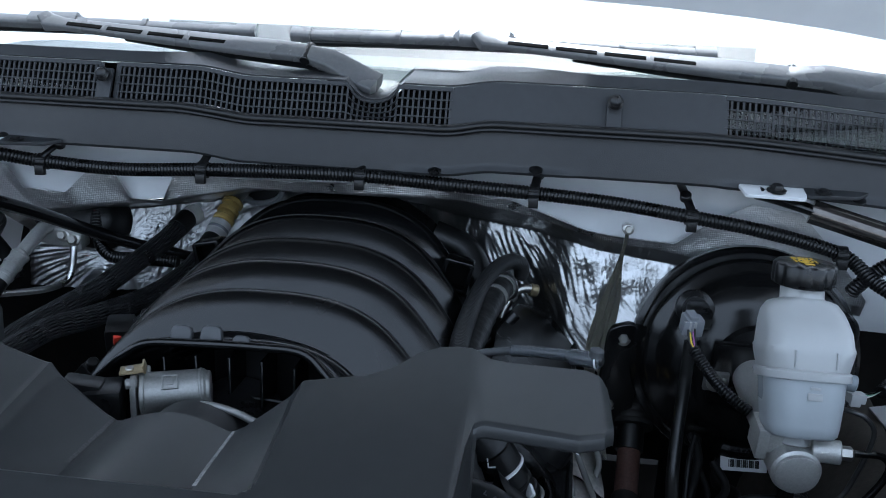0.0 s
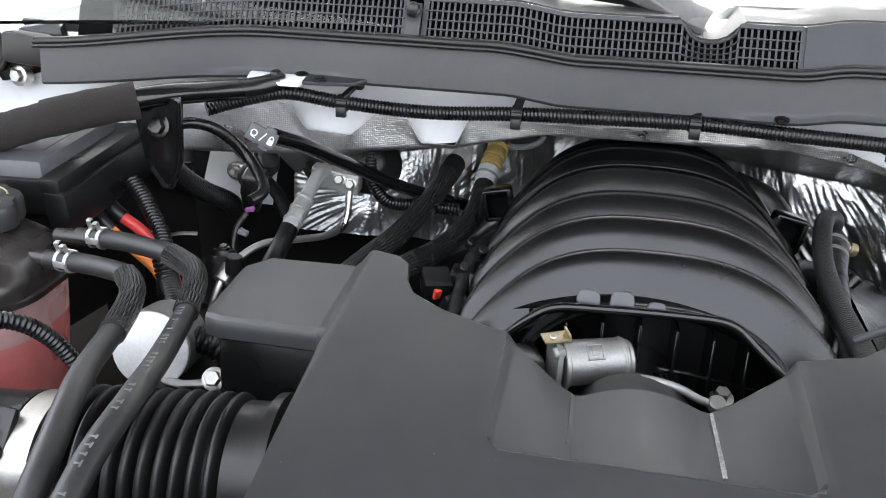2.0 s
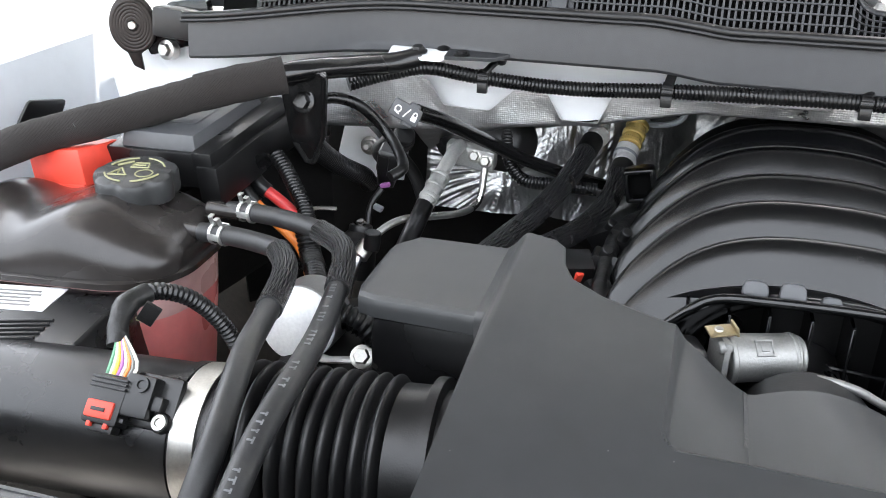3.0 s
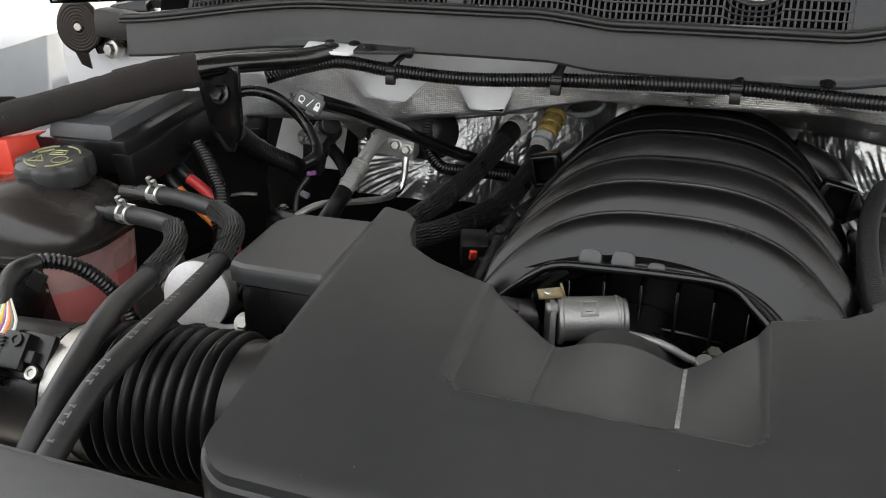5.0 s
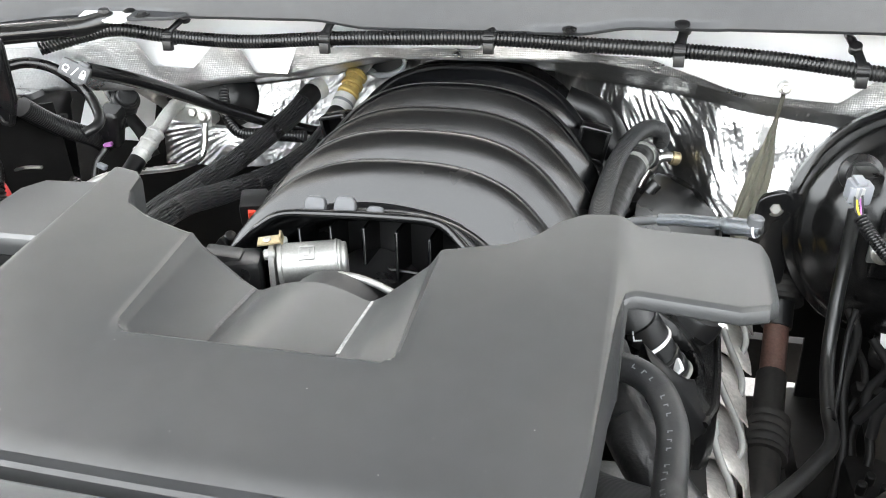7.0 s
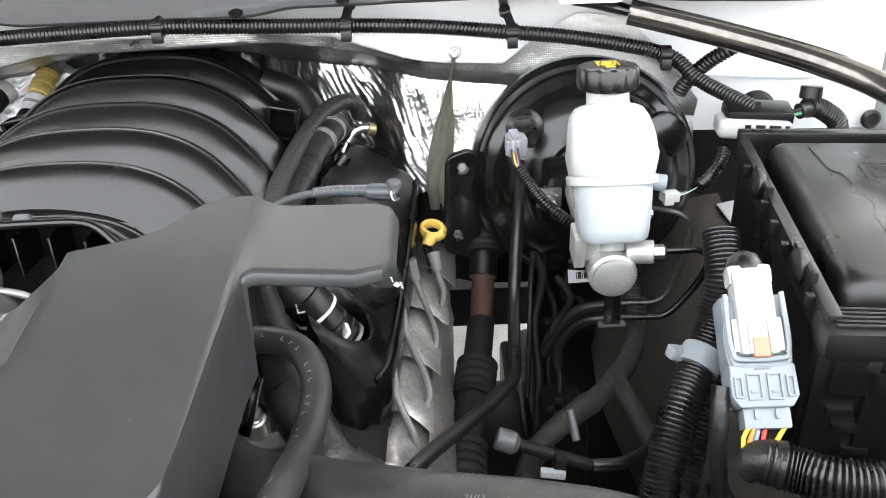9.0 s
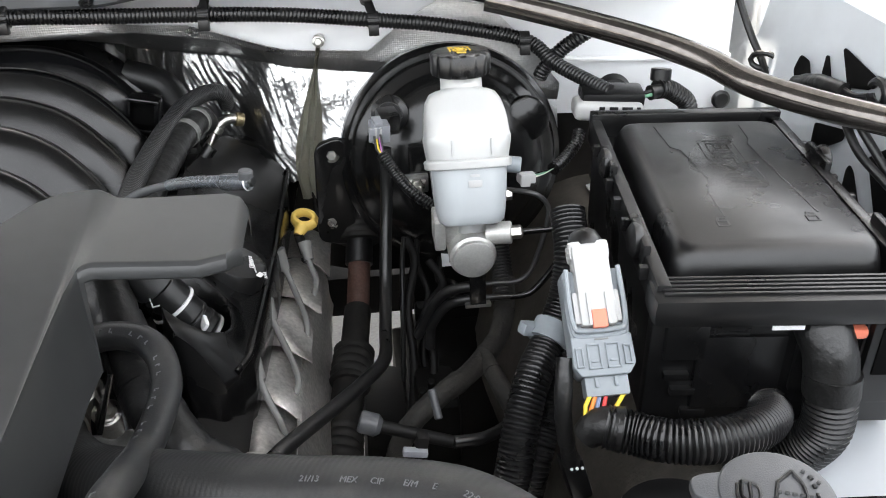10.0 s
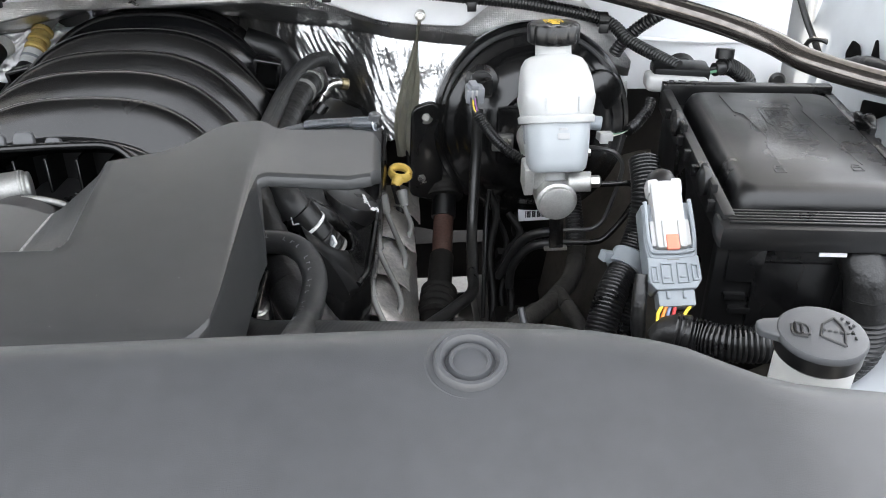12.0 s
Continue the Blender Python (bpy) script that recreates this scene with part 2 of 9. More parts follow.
def foil_material():
    """Aluminised heat insulation: mirror-like, creased in folds, finely embossed."""
    m = bpy.data.materials.new("aluminised_foil")
    m.use_nodes = True
    nt = m.node_tree
    b = nt.nodes["Principled BSDF"]
    b.inputs["Metallic"].default_value, b.inputs["Roughness"].default_value = 1.0, 0.29
    co = nt.nodes.new("ShaderNodeTexCoord")
    rotate = nt.nodes.new("ShaderNodeMapping")
    rotate.inputs["Rotation"].default_value = (0, radians(28), 0)
    rotate.inputs["Scale"].default_value = (1, 0.6, 0.16)
    nt.links.new(co.outputs["Object"], rotate.inputs["Vector"])
    folds = nt.nodes.new("ShaderNodeTexNoise")
    folds.noise_type = "RIDGED_MULTIFRACTAL"
    folds.inputs["Scale"].default_value, folds.inputs["Detail"].default_value = 95, 5
    folds.inputs["Distortion"].default_value = 0.6
    nt.links.new(rotate.outputs["Vector"], folds.inputs["Vector"])
    fine = nt.nodes.new("ShaderNodeTexVoronoi")
    fine.inputs["Scale"].default_value = 330
    nt.links.new(co.outputs["Object"], fine.inputs["Vector"])
    soil = nt.nodes.new("ShaderNodeTexNoise")
    soil.inputs["Scale"].default_value, soil.inputs["Detail"].default_value = 9, 8
    nt.links.new(co.outputs["Object"], soil.inputs["Vector"])
    ramp = nt.nodes.new("ShaderNodeValToRGB")
    ramp.color_ramp.elements[0].position, ramp.color_ramp.elements[0].color = 0.3, (0.26, 0.256, 0.25, 1)
    ramp.color_ramp.elements[1].position, ramp.color_ramp.elements[1].color = 0.62, (0.55, 0.55, 0.55, 1)
    nt.links.new(soil.outputs["Fac"], ramp.inputs["Fac"])
    nt.links.new(ramp.outputs["Color"], b.inputs["Base Color"])
    b1 = nt.nodes.new("ShaderNodeBump")
    b1.inputs["Strength"].default_value, b1.inputs["Distance"].default_value = 0.5, 0.0024
    nt.links.new(folds.outputs["Fac"], b1.inputs["Height"])
    b2 = nt.nodes.new("ShaderNodeBump")
    b2.inputs["Strength"].default_value, b2.inputs["Distance"].default_value = 0.25, 0.0007
    nt.links.new(fine.outputs["Distance"], b2.inputs["Height"])
    # crumpled facets between the folds
    lean = nt.nodes.new("ShaderNodeMapping")
    lean.inputs["Rotation"].default_value = (0, radians(30), 0)
    lean.inputs["Scale"].default_value = (1, 1, 0.42)
    nt.links.new(co.outputs["Object"], lean.inputs["Vector"])
    facets = nt.nodes.new("ShaderNodeTexVoronoi")
    facets.feature = "DISTANCE_TO_EDGE"
    facets.inputs["Scale"].default_value, facets.inputs["Randomness"].default_value = 95, 1.0
    warp = nt.nodes.new("ShaderNodeTexNoise")
    warp.inputs["Scale"].default_value, warp.inputs["Detail"].default_value = 40, 3
    nt.links.new(lean.outputs["Vector"], warp.inputs["Vector"])
    shove = nt.nodes.new("ShaderNodeVectorMath")
    shove.operation = "MULTIPLY_ADD"
    shove.inputs[1].default_value = (0.016, 0.016, 0.016)
    nt.links.new(warp.outputs["Color"], shove.inputs[0])
    nt.links.new(lean.outputs["Vector"], shove.inputs[2])
    nt.links.new(shove.outputs["Vector"], facets.inputs["Vector"])
    b3 = nt.nodes.new("ShaderNodeBump")
    b3.inputs["Strength"].default_value, b3.inputs["Distance"].default_value = 0.1, 0.003
    nt.links.new(facets.outputs["Distance"], b3.inputs["Height"])
    nt.links.new(b1.outputs["Normal"], b3.inputs["Normal"])
    nt.links.new(b3.outputs["Normal"], b2.inputs["Normal"])
    nt.links.new(b2.outputs["Normal"], b.inputs["Normal"])
    return m


# a lower specular level deepens the black of these materials
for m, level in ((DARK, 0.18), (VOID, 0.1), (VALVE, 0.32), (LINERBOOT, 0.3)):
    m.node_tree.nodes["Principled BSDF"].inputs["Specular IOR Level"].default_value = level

FOIL = foil_material()


def band_material():
    """Aluminised glass cloth: bright, with a fine square weave and soft puckers."""
    m = mat("aluminised_glass_cloth", (0.58, 0.58, 0.58), 0.36, metal=1.0, var=0.18, scale=50)
    nt = m.node_tree
    co = nt.nodes.new("ShaderNodeTexCoord")
    weft = nt.nodes.new("ShaderNodeTexVoronoi")
    weft.inputs["Scale"].default_value, weft.inputs["Randomness"].default_value = 420, 0.25
    nt.links.new(co.outputs["Object"], weft.inputs["Vector"])
    pucker = nt.nodes.new("ShaderNodeTexNoise")
    pucker.inputs["Scale"].default_value, pucker.inputs["Detail"].default_value = 45, 4
    nt.links.new(co.outputs["Object"], pucker.inputs["Vector"])
    b1 = nt.nodes.new("ShaderNodeBump")
    b1.inputs["Strength"].default_value, b1.inputs["Distance"].default_value = 0.5, 0.004
    nt.links.new(pucker.outputs["Fac"], b1.inputs["Height"])
    b2 = nt.nodes.new("ShaderNodeBump")
    b2.inputs["Strength"].default_value, b2.inputs["Distance"].default_value = 0.6, 0.0009
    nt.links.new(weft.outputs["Distance"], b2.inputs["Height"])
    nt.links.new(b1.outputs["Normal"], b2.inputs["Normal"])
    nt.links.new(b2.outputs["Normal"], nt.nodes["Principled BSDF"].inputs["Normal"])
    return m


FOILBAND = band_material()


def glass_material():
    m = bpy.data.materials.new("windscreen_glass")
    m.use_nodes = True
    b = m.node_tree.nodes["Principled BSDF"]
    b.inputs["Base Color"].default_value = (0.86, 0.93, 0.9, 1)
    b.inputs["Roughness"].default_value = 0.02
    b.inputs["Transmission Weight"].default_value = 1.0
    b.inputs["IOR"].default_value = 1.52
    return m


GLASS = glass_material()

# ---- mesh tools ----
BASE = {}


def thing(name, at, label, category, group="", kind=""):
    """An empty at the base of a thing, for its parts."""
    ob = tagged(new(name), label, category, group, kind)
    ob.empty_display_size = 0.02
    ob.location = at
    BASE[ob] = Vector(at)
    return ob


def finish(bm, name, material, angle=38):
    me = bpy.data.meshes.new(name)
    bmesh.ops.recalc_face_normals(bm, faces=bm.faces[:])
    bm.to_mesh(me)
    bm.free()
    for p in me.polygons:
        p.use_smooth = True
    me.set_sharp_from_angle(angle=radians(angle))
    me.materials.append(material)
    return me


def part(name, bm, material, parent, label="", angle=38):
    """One mesh part under a thing or a part; bm is in the place's own metres."""
    at = BASE[parent]
    bm.transform(Matrix.Translation(-at))
    ob = new(name, finish(bm, name, material, angle))
    ob.parent = parent
    BASE[ob] = at
    return tagged(ob, label)


def solo(name, bm, material, at, label, category, group="", kind="", angle=38):
    """A thing that is one mesh."""
    bm.transform(Matrix.Translation(-Vector(at)))
    ob = tagged(new(name, finish(bm, name, material, angle)), label, category, group, kind)
    ob.location = at
    BASE[ob] = Vector(at)
    return ob


def merge(bm, other, m=None):
    """Adds other to bm and frees it."""
    me = bpy.data.meshes.new("piece")
    other.to_mesh(me)
    other.free()
    if m is not None:
        me.transform(m)
    bm.from_mesh(me)
    bpy.data.meshes.remove(me)
    return bm


def box(size, m=None, bevel=0.002, segments=2, taper=None):
    """A bevelled block of that size about its own middle; taper scales its top."""
    bm = bmesh.new()
    bmesh.ops.create_cube(bm, size=1)
    for v in bm.verts:
        v.co = Vector((v.co.x * size[0], v.co.y * size[1], v.co.z * size[2]))
        if taper and v.co.z > 0:
            v.co.x *= taper[0]
            v.co.y *= taper[1]
    if bevel:
        bmesh.ops.bevel(bm, geom=bm.edges[:], offset=min(bevel, min(size) * 0.45), segments=segments, affect="EDGES", profile=0.6)
    if m is not None:
        bm.transform(m)
    return bm


def bxyz(x0, x1, y0, y1, z0, z1, bevel=0.002, segments=2, taper=None):
    return box((x1 - x0, y1 - y0, z1 - z0), Matrix.Translation(((x0 + x1) / 2, (y0 + y1) / 2, (z0 + z1) / 2)), bevel, segments, taper)


def frame_of(a, b, up=(0, 0, 1)):
    """A pose at a whose z points to b."""
    z = (Vector(b) - Vector(a)).normalized()
    x = Vector(up).cross(z)
    if x.length < 1e-4:
        x = Vector((1, 0, 0)).cross(z)
    x.normalize()
    y = z.cross(x)
    m = Matrix((x, y, z)).transposed().to_4x4()
    m.translation = a
    return m


def lathe(profile, m=None, n=28, lobes=0, depth=0.0, lobe_from=0):
    """Turns a profile of (radius, height) about z; lobes scallop the rim."""
    bm = bmesh.new()
    rings = []
    for r, z in profile:
        if r < 1e-5:
            rings.append([bm.verts.new((0, 0, z))])
            continue
        ring = []
        for i in range(n):
            a = 2 * math.pi * i / n
            k = r * (1 - depth * (0.5 + 0.5 * math.cos(lobes * a)) ** 2) if lobes and r >= lobe_from else r
            ring.append(bm.verts.new((k * math.cos(a), k * math.sin(a), z)))
        rings.append(ring)
    skin(bm, rings)
    if m is not None:
        bm.transform(m)
    return bm


def skin(bm, rings, closed=True):
    """Faces between neighbouring rings of vertices."""
    for a, b in zip(rings, rings[1:]):
        if len(a) == 1 and len(b) == 1:
            continue
        n = max(len(a), len(b))
        for i in range(n if closed else n - 1):
            j = (i + 1) % n
            quad = [a[i % len(a)], a[j % len(a)], b[j % len(b)], b[i % len(b)]]
            quad = [v for k, v in enumerate(quad) if v not in quad[:k]]
            if len(quad) > 2:
                try:
                    bm.faces.new(quad)
                except ValueError:
                    pass
    return bm


def rod(a, b, r, n=16, bevel=0.001, r2=None):
    """A cylinder from a to b with softened ends."""
    h = (Vector(b) - Vector(a)).length
    r2 = r if r2 is None else r2
    e = min(bevel, h * 0.3, r * 0.5)
    return lathe([(0, 0), (r - e, 0), (r, e), (r2, h - e), (r2 - e, h), (0, h)], frame_of(a, b), n)


def hexbolt(at, towards, r=0.006, h=0.006, washer=True):
    """A hexagon bolt head with its washer, facing along towards."""
    end = Vector(at) + Vector(towards).normalized() * h
    bm = lathe([(0, 0), (r, 0), (r, h * 0.8), (r * 0.85, h), (0, h)], frame_of(at, end), 6)
    if washer:
        merge(bm, lathe([(0, 0), (r * 1.45, 0), (r * 1.45, h * 0.22), (r * 1.3, h * 0.3), (0, h * 0.3)], frame_of(at, end), 18))
    return bm


def spline(points, step):
    """Points at even steps along a smooth curve through the given points."""
    p = [Vector(q) for q in points]
    if len(p) == 2:
        out = [p[0].lerp(p[1], i / 20) for i in range(21)]
    else:
        p = [p[0] * 2 - p[1]] + p + [p[-1] * 2 - p[-2]]
        out = []
        for a, b, c, d in zip(p, p[1:], p[2:], p[3:]):
            for i in range(16):
                t = i / 16
                out.append(0.5 * ((2 * b) + (c - a) * t + (2 * a - 5 * b + 4 * c - d) * t * t + (3 * b - a - 3 * c + d) * t ** 3))
        out.append(p[-2])
    lengths = [0.0]
    for a, b in zip(out, out[1:]):
        lengths.append(lengths[-1] + (b - a).length)
    n = max(2, round(lengths[-1] / step))
    res, k = [], 0
    for i in range(n + 1):
        s = lengths[-1] * i / n
        while k < len(lengths) - 2 and lengths[k + 1] < s:
            k += 1
        d = lengths[k + 1] - lengths[k]
        res.append(out[k].lerp(out[k + 1], (s - lengths[k]) / d if d else 0))
    return res


def tube(points, r, n=12, step=0.006, rings=None, flat=1.0, wob=0.0, up=(0, 0, 1), caps=True):
    """A hose through points. rings=(pitch, depth): corrugated. flat: height over width. r may be (start, end)."""
    if rings:
        step = rings[0] / 5
    path = spline(points, step)
    bm = bmesh.new()
    uvl = bm.loops.layers.uv.new("UVMap")
    r0, r1 = r if isinstance(r, tuple) else (r, r)
    side = None
    all_rings, s = [], 0.0
    dist = []
    for i, p in enumerate(path):
        d = (path[min(i + 1, len(path) - 1)] - path[max(i - 1, 0)]).normalized()
        if side is None:
            side = d.cross(Vector(up))
            if side.length < 1e-3:
                side = d.cross(Vector((0, 1, 0)))
        side = (side - d * side.dot(d)).normalized()
        other = d.cross(side).normalized()
        k = r0 + (r1 - r0) * i / (len(path) - 1)
        if rings:
            k -= rings[1] * (0.0, 0.06, 0.3, 1.0, 0.55)[i % 5]
        if wob:
            k *= 1 + wob * noise.noise(p * 90)
        if i:
            s += (p - path[i - 1]).length
        dist.append(s)
        all_rings.append([bm.verts.new(p + side * (k * math.cos(2 * math.pi * j / n)) + other * (k * flat * math.sin(2 * math.pi * j / n))) for j in range(n)])
    for i, (a, b) in enumerate(zip(all_rings, all_rings[1:])):
        for j in range(n):
            f = bm.faces.new((a[j], a[(j + 1) % n], b[(j + 1) % n], b[j]))
            for loop, (u, v) in zip(f.loops, ((dist[i], j / n), (dist[i], (j + 1) / n), (dist[i + 1], (j + 1) / n), (dist[i + 1], j / n))):
                loop[uvl].uv = (u, v)
    if caps:
        bm.faces.new(all_rings[0])
        bm.faces.new(all_rings[-1])
    return bm


def round_poly(pts, radius, n=4):
    """A flat outline with rounded corners; radius may be a list."""
    out = []
    for i, p in enumerate(pts):
        p, a, b = Vector(p), Vector(pts[i - 1]), Vector(pts[(i + 1) % len(pts)])
        r = radius[i] if isinstance(radius, (list, tuple)) else radius
        da, db = (a - p), (b - p)
        r = min(r, da.length * 0.45, db.length * 0.45)
        if r < 1e-5:
            out.append(p)
            continue
        s, e = p + da.normalized() * r, p + db.normalized() * r
        for k in range(n + 1):
            t = k / n
            out.append((1 - t) ** 2 * s + 2 * t * (1 - t) * p + t * t * e)
    return out


def slab(outline, z0, z1, m=None, edge=0.0, shrink=1.0, segs=3):
    """A plate with that outline from z0 to z1, its upper rim rounded by edge; shrink scales the foot."""
    bm = bmesh.new()
    c = sum((Vector(p) for p in outline), Vector((0, 0))) / len(outline)
    pts = [Vector(p) for p in outline]

    def inset(d):
        res = []
        for i, p in enumerate(pts):
            a, b = pts[i - 1], pts[(i + 1) % len(pts)]
            t = (b - a).normalized() if (b - a).length > 1e-7 else Vector((1, 0))
            res.append(p + Vector((-t.y, t.x)) * d * turn)
        return res

    area = sum(a.x * b.y - b.x * a.y for a, b in zip(pts, pts[1:] + pts[:1]))
    turn = 1 if area > 0 else -1
    rings = [[bm.verts.new((c.x + (p.x - c.x) * shrink, c.y + (p.y - c.y) * shrink, z0)) for p in pts]]
    if edge:
        rings.append([bm.verts.new((p.x, p.y, z1 - edge)) for p in pts])
        for k in range(1, segs + 1):
            a = math.pi / 2 * k / segs
            rings.append([bm.verts.new((p.x, p.y, z1 - edge + edge * math.sin(a))) for p in inset(edge * (1 - math.cos(a)))])
    else:
        rings.append([bm.verts.new((p.x, p.y, z1)) for p in pts])
    skin(bm, rings)
    bm.faces.new(rings[0][::-1])
    bm.faces.new(rings[-1])
    if m is not None:
        bm.transform(m)
    return bm


def sheet(fn, us, vs, thick=0.0):
    """A surface fn(u, v) over two lists of parameters, thickened along its normals."""
    bm = bmesh.new()
    rows = [[bm.verts.new(fn(u, v)) for v in vs] for u in us]
    skin(bm, rows, closed=False)
    if thick:
        bmesh.ops.recalc_face_normals(bm, faces=bm.faces[:])
        bmesh.ops.solidify(bm, geom=bm.faces[:], thickness=thick)
    return bm


def span(a, b, n):
    return [a + (b - a) * i / (n - 1) for i in range(n)]


def ease(a, b, x):
    t = min(1.0, max(0.0, (x - a) / (b - a)))
    return t * t * (3 - 2 * t)


def course(pairs, x):
    """Straight-line interpolation through (x, value) pairs."""
    if x <= pairs[0][0]:
        return pairs[0][1]
    for (a, va), (b, vb) in zip(pairs, pairs[1:]):
        if x <= b:
            return va + (vb - va) * (x - a) / (b - a) if b > a else vb
    return pairs[-1][1]


def writing(text, size, m, depth=0.0004):
    """Letters as a mesh, centred, lying in the xy plane of m."""
    cu = bpy.data.curves.new("letters", "FONT")
    cu.body, cu.size, cu.extrude, cu.align_x, cu.align_y = text, size, depth, "CENTER", "CENTER"
    cu.resolution_u = 3
    ob = bpy.data.objects.new("letters", cu)
    scene.collection.objects.link(ob)
    bpy.context.view_layer.update()
    me = bpy.data.meshes.new_from_object(ob.evaluated_get(bpy.context.evaluated_depsgraph_get()))
    bpy.data.objects.remove(ob)
    bpy.data.curves.remove(cu)
    bm = bmesh.new()
    bm.from_mesh(me)
    bpy.data.meshes.remove(me)
    bm.transform(m)
    return bm


def facing(at, right, up):
    """A pose at a place whose x runs right and whose y runs up, for labels and writing."""
    x = Vector(right).normalized()
    z = x.cross(Vector(up)).normalized()
    y = z.cross(x)
    m = Matrix((x, y, z)).transposed().to_4x4()
    m.translation = at
    return m

# ---- setting ----
ground = solo("ground", sheet(lambda u, v: (u, v, 0), [-400, -40, -6, -2, 2, 6, 40, 400], [-400, -40, -6, -2, 2, 6, 40, 400]), CONCRETE, (0, 0, 0),
              "pale weathered concrete ground under the vehicle", "ground", kind="structure")


def foil_top(x):
    z = course([(-0.62, 1.145), (-0.5, 1.152), (-0.43, 1.165), (-0.405, 1.16), (-0.385, 1.132), (-0.33, 1.13), (-0.3, 1.158), (-0.262, 1.155), (-0.245, 1.128),
                (-0.205, 1.128), (-0.19, 1.16), (-0.1, 1.162), (0.03, 1.164), (0.045, 1.19), (0.125, 1.19), (0.14, 1.164), (0.22, 1.158), (0.31, 1.128), (0.345, 1.124),
                (0.41, 1.12), (0.45, 1.15), (0.49, 1.172), (0.545, 1.165), (0.59, 1.12), (0.63, 1.07)], x)
    return z


def foil_edge(x):
    return min(foil_top(x) - 0.004, course([(-0.62, 1.09), (-0.41, 1.101), (-0.21, 1.126), (-0.1, 1.15), (0.16, 1.154), (0.25, 1.14), (0.33, 1.118), (0.42, 1.108), (0.63, 1.06)], x))


def foil_depth(x):
    return course([(-0.62, 0.985), (-0.42, 0.99), (-0.33, 1.02), (-0.22, 1.09), (-0.1, 1.15), (0.09, 1.14), (0.13, 1.05), (0.19, 1.01), (0.255, 0.988), (0.295, 0.946), (0.33, 0.934), (0.63, 0.934)], x)


def foil_at(x, v):
    """Insulation profile: folded over the white panel's edge, falls back, then comes forward to its foot, creased in long folds."""
    zt, ze, yr = foil_top(x), foil_edge(x), foil_depth(x)
    back = yr - 0.927
    low = course([(-0.43, 0.985), (-0.28, 0.975), (-0.18, 0.95), (-0.06, 0.9), (0.14, 0.92), (0.22, 0.94), (0.3, 0.975), (0.4, 1.0), (0.63, 0.97)], x)
    fall = course([(-0.45, 0.5), (-0.32, 0.12), (-0.05, 0.1), (0.1, 0.2), (0.16, 0.28), (0.6, 0.3)], x)
    slope = course([(-0.62, 0.1), (-0.45, 0.1), (-0.3, 0.22), (-0.15, 0.36), (0.0, 0.4), (0.14, 0.12), (0.22, 0.17), (0.3, 0.28), (0.36, 0.34), (0.6, 0.3)], x)
    drop = max(ze - 0.014 - fall * back, low + 0.03)
    knots = [(0.0, 0.924, zt), (0.15, 0.927, ze), (0.28, 0.927 + back * 0.5, ze - 0.008 - 0.5 * (ze - 0.014 - drop)), (0.42, yr, drop),
             (0.8, yr - slope * 0.8 * (drop - low), drop - 0.8 * (drop - low)), (1.0, yr - slope * (drop - low), low)]
    y = course([(k, a) for k, a, _ in knots], v)
    z = course([(k, a) for k, _, a in knots], v)
    p = Vector((x, y, z))
    calm = 0.55 if x < 0 else 1.0
    soft = (noise.noise(p * 14) * 0.005 + noise.noise(p * 38) * 0.003) * calm
    # long folds: steeply down and outwards on one side; on the other they stream towards a retaining washer
    if x > 0:
        across = (x + 0.55 * z) * 210 + 5.0 * noise.noise(Vector((x * 11, z * 9, 1.0)))
        fold = 1 - abs(noise.noise(Vector((across, (z - 0.5 * x) * 16, 3.0)))) * 2.2
    else:
        stream = ease(-0.29, -0.22, x)
        ray = math.atan2(z - 1.035, x + 0.318)
        across = 13 * ray * (1 - stream) + (0.8 * x - z) * 85 * stream + 1.2 * noise.noise(Vector((x * 12, z * 12, 1.0)))
        fold = 1 - abs(noise.noise(Vector((across, math.hypot(x + 0.318, z - 1.035) * 9, 3.0)))) * 2.2
    crease = max(0.0, fold) ** 2 * (0.0032 if x > 0 else 0.0016) * (1 - 0.75 * ease(0.29, 0.36, x))
    k = 0.1 + 0.9 * ease(0.36, 0.48, v)
    return p + Vector((0, -(soft + crease) * k, (soft - crease) * 0.4 * k))


def panel_foot(x):
    # white panel stops early here, so the dark panel behind fills in the shade
    if x > 0.62:
        return 1.03
    return foil_edge(x) + 0.002 if x > -0.6 else 1.06


def firewall():
    at = (0, 0.94, 1.13)
    f = thing("firewall", at, "white painted steel bulkhead behind the engine", "bulkhead", kind="structure")
    part("upper_panel", sheet(lambda x, v: (x, 0.94 - 0.02 * ease(0.55, 0.85, abs(x)), 1.21 - (1.21 - panel_foot(x)) * v), span(-0.84, 0.829, 90), span(0, 1, 8), 0.004), WHITEPAINT, f)
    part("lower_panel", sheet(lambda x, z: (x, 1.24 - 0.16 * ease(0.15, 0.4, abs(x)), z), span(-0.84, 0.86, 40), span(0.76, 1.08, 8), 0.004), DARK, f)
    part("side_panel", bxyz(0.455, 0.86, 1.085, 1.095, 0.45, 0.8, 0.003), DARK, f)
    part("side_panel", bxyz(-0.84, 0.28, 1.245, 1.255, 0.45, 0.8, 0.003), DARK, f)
    # pressed bead along the white panel by the far corner
    part("bead", tube([(0.62, 0.92, 1.1), (0.72, 0.918, 1.094), (0.83, 0.915, 1.092)], 0.003, 8), WHITEPAINT, f)
    return f


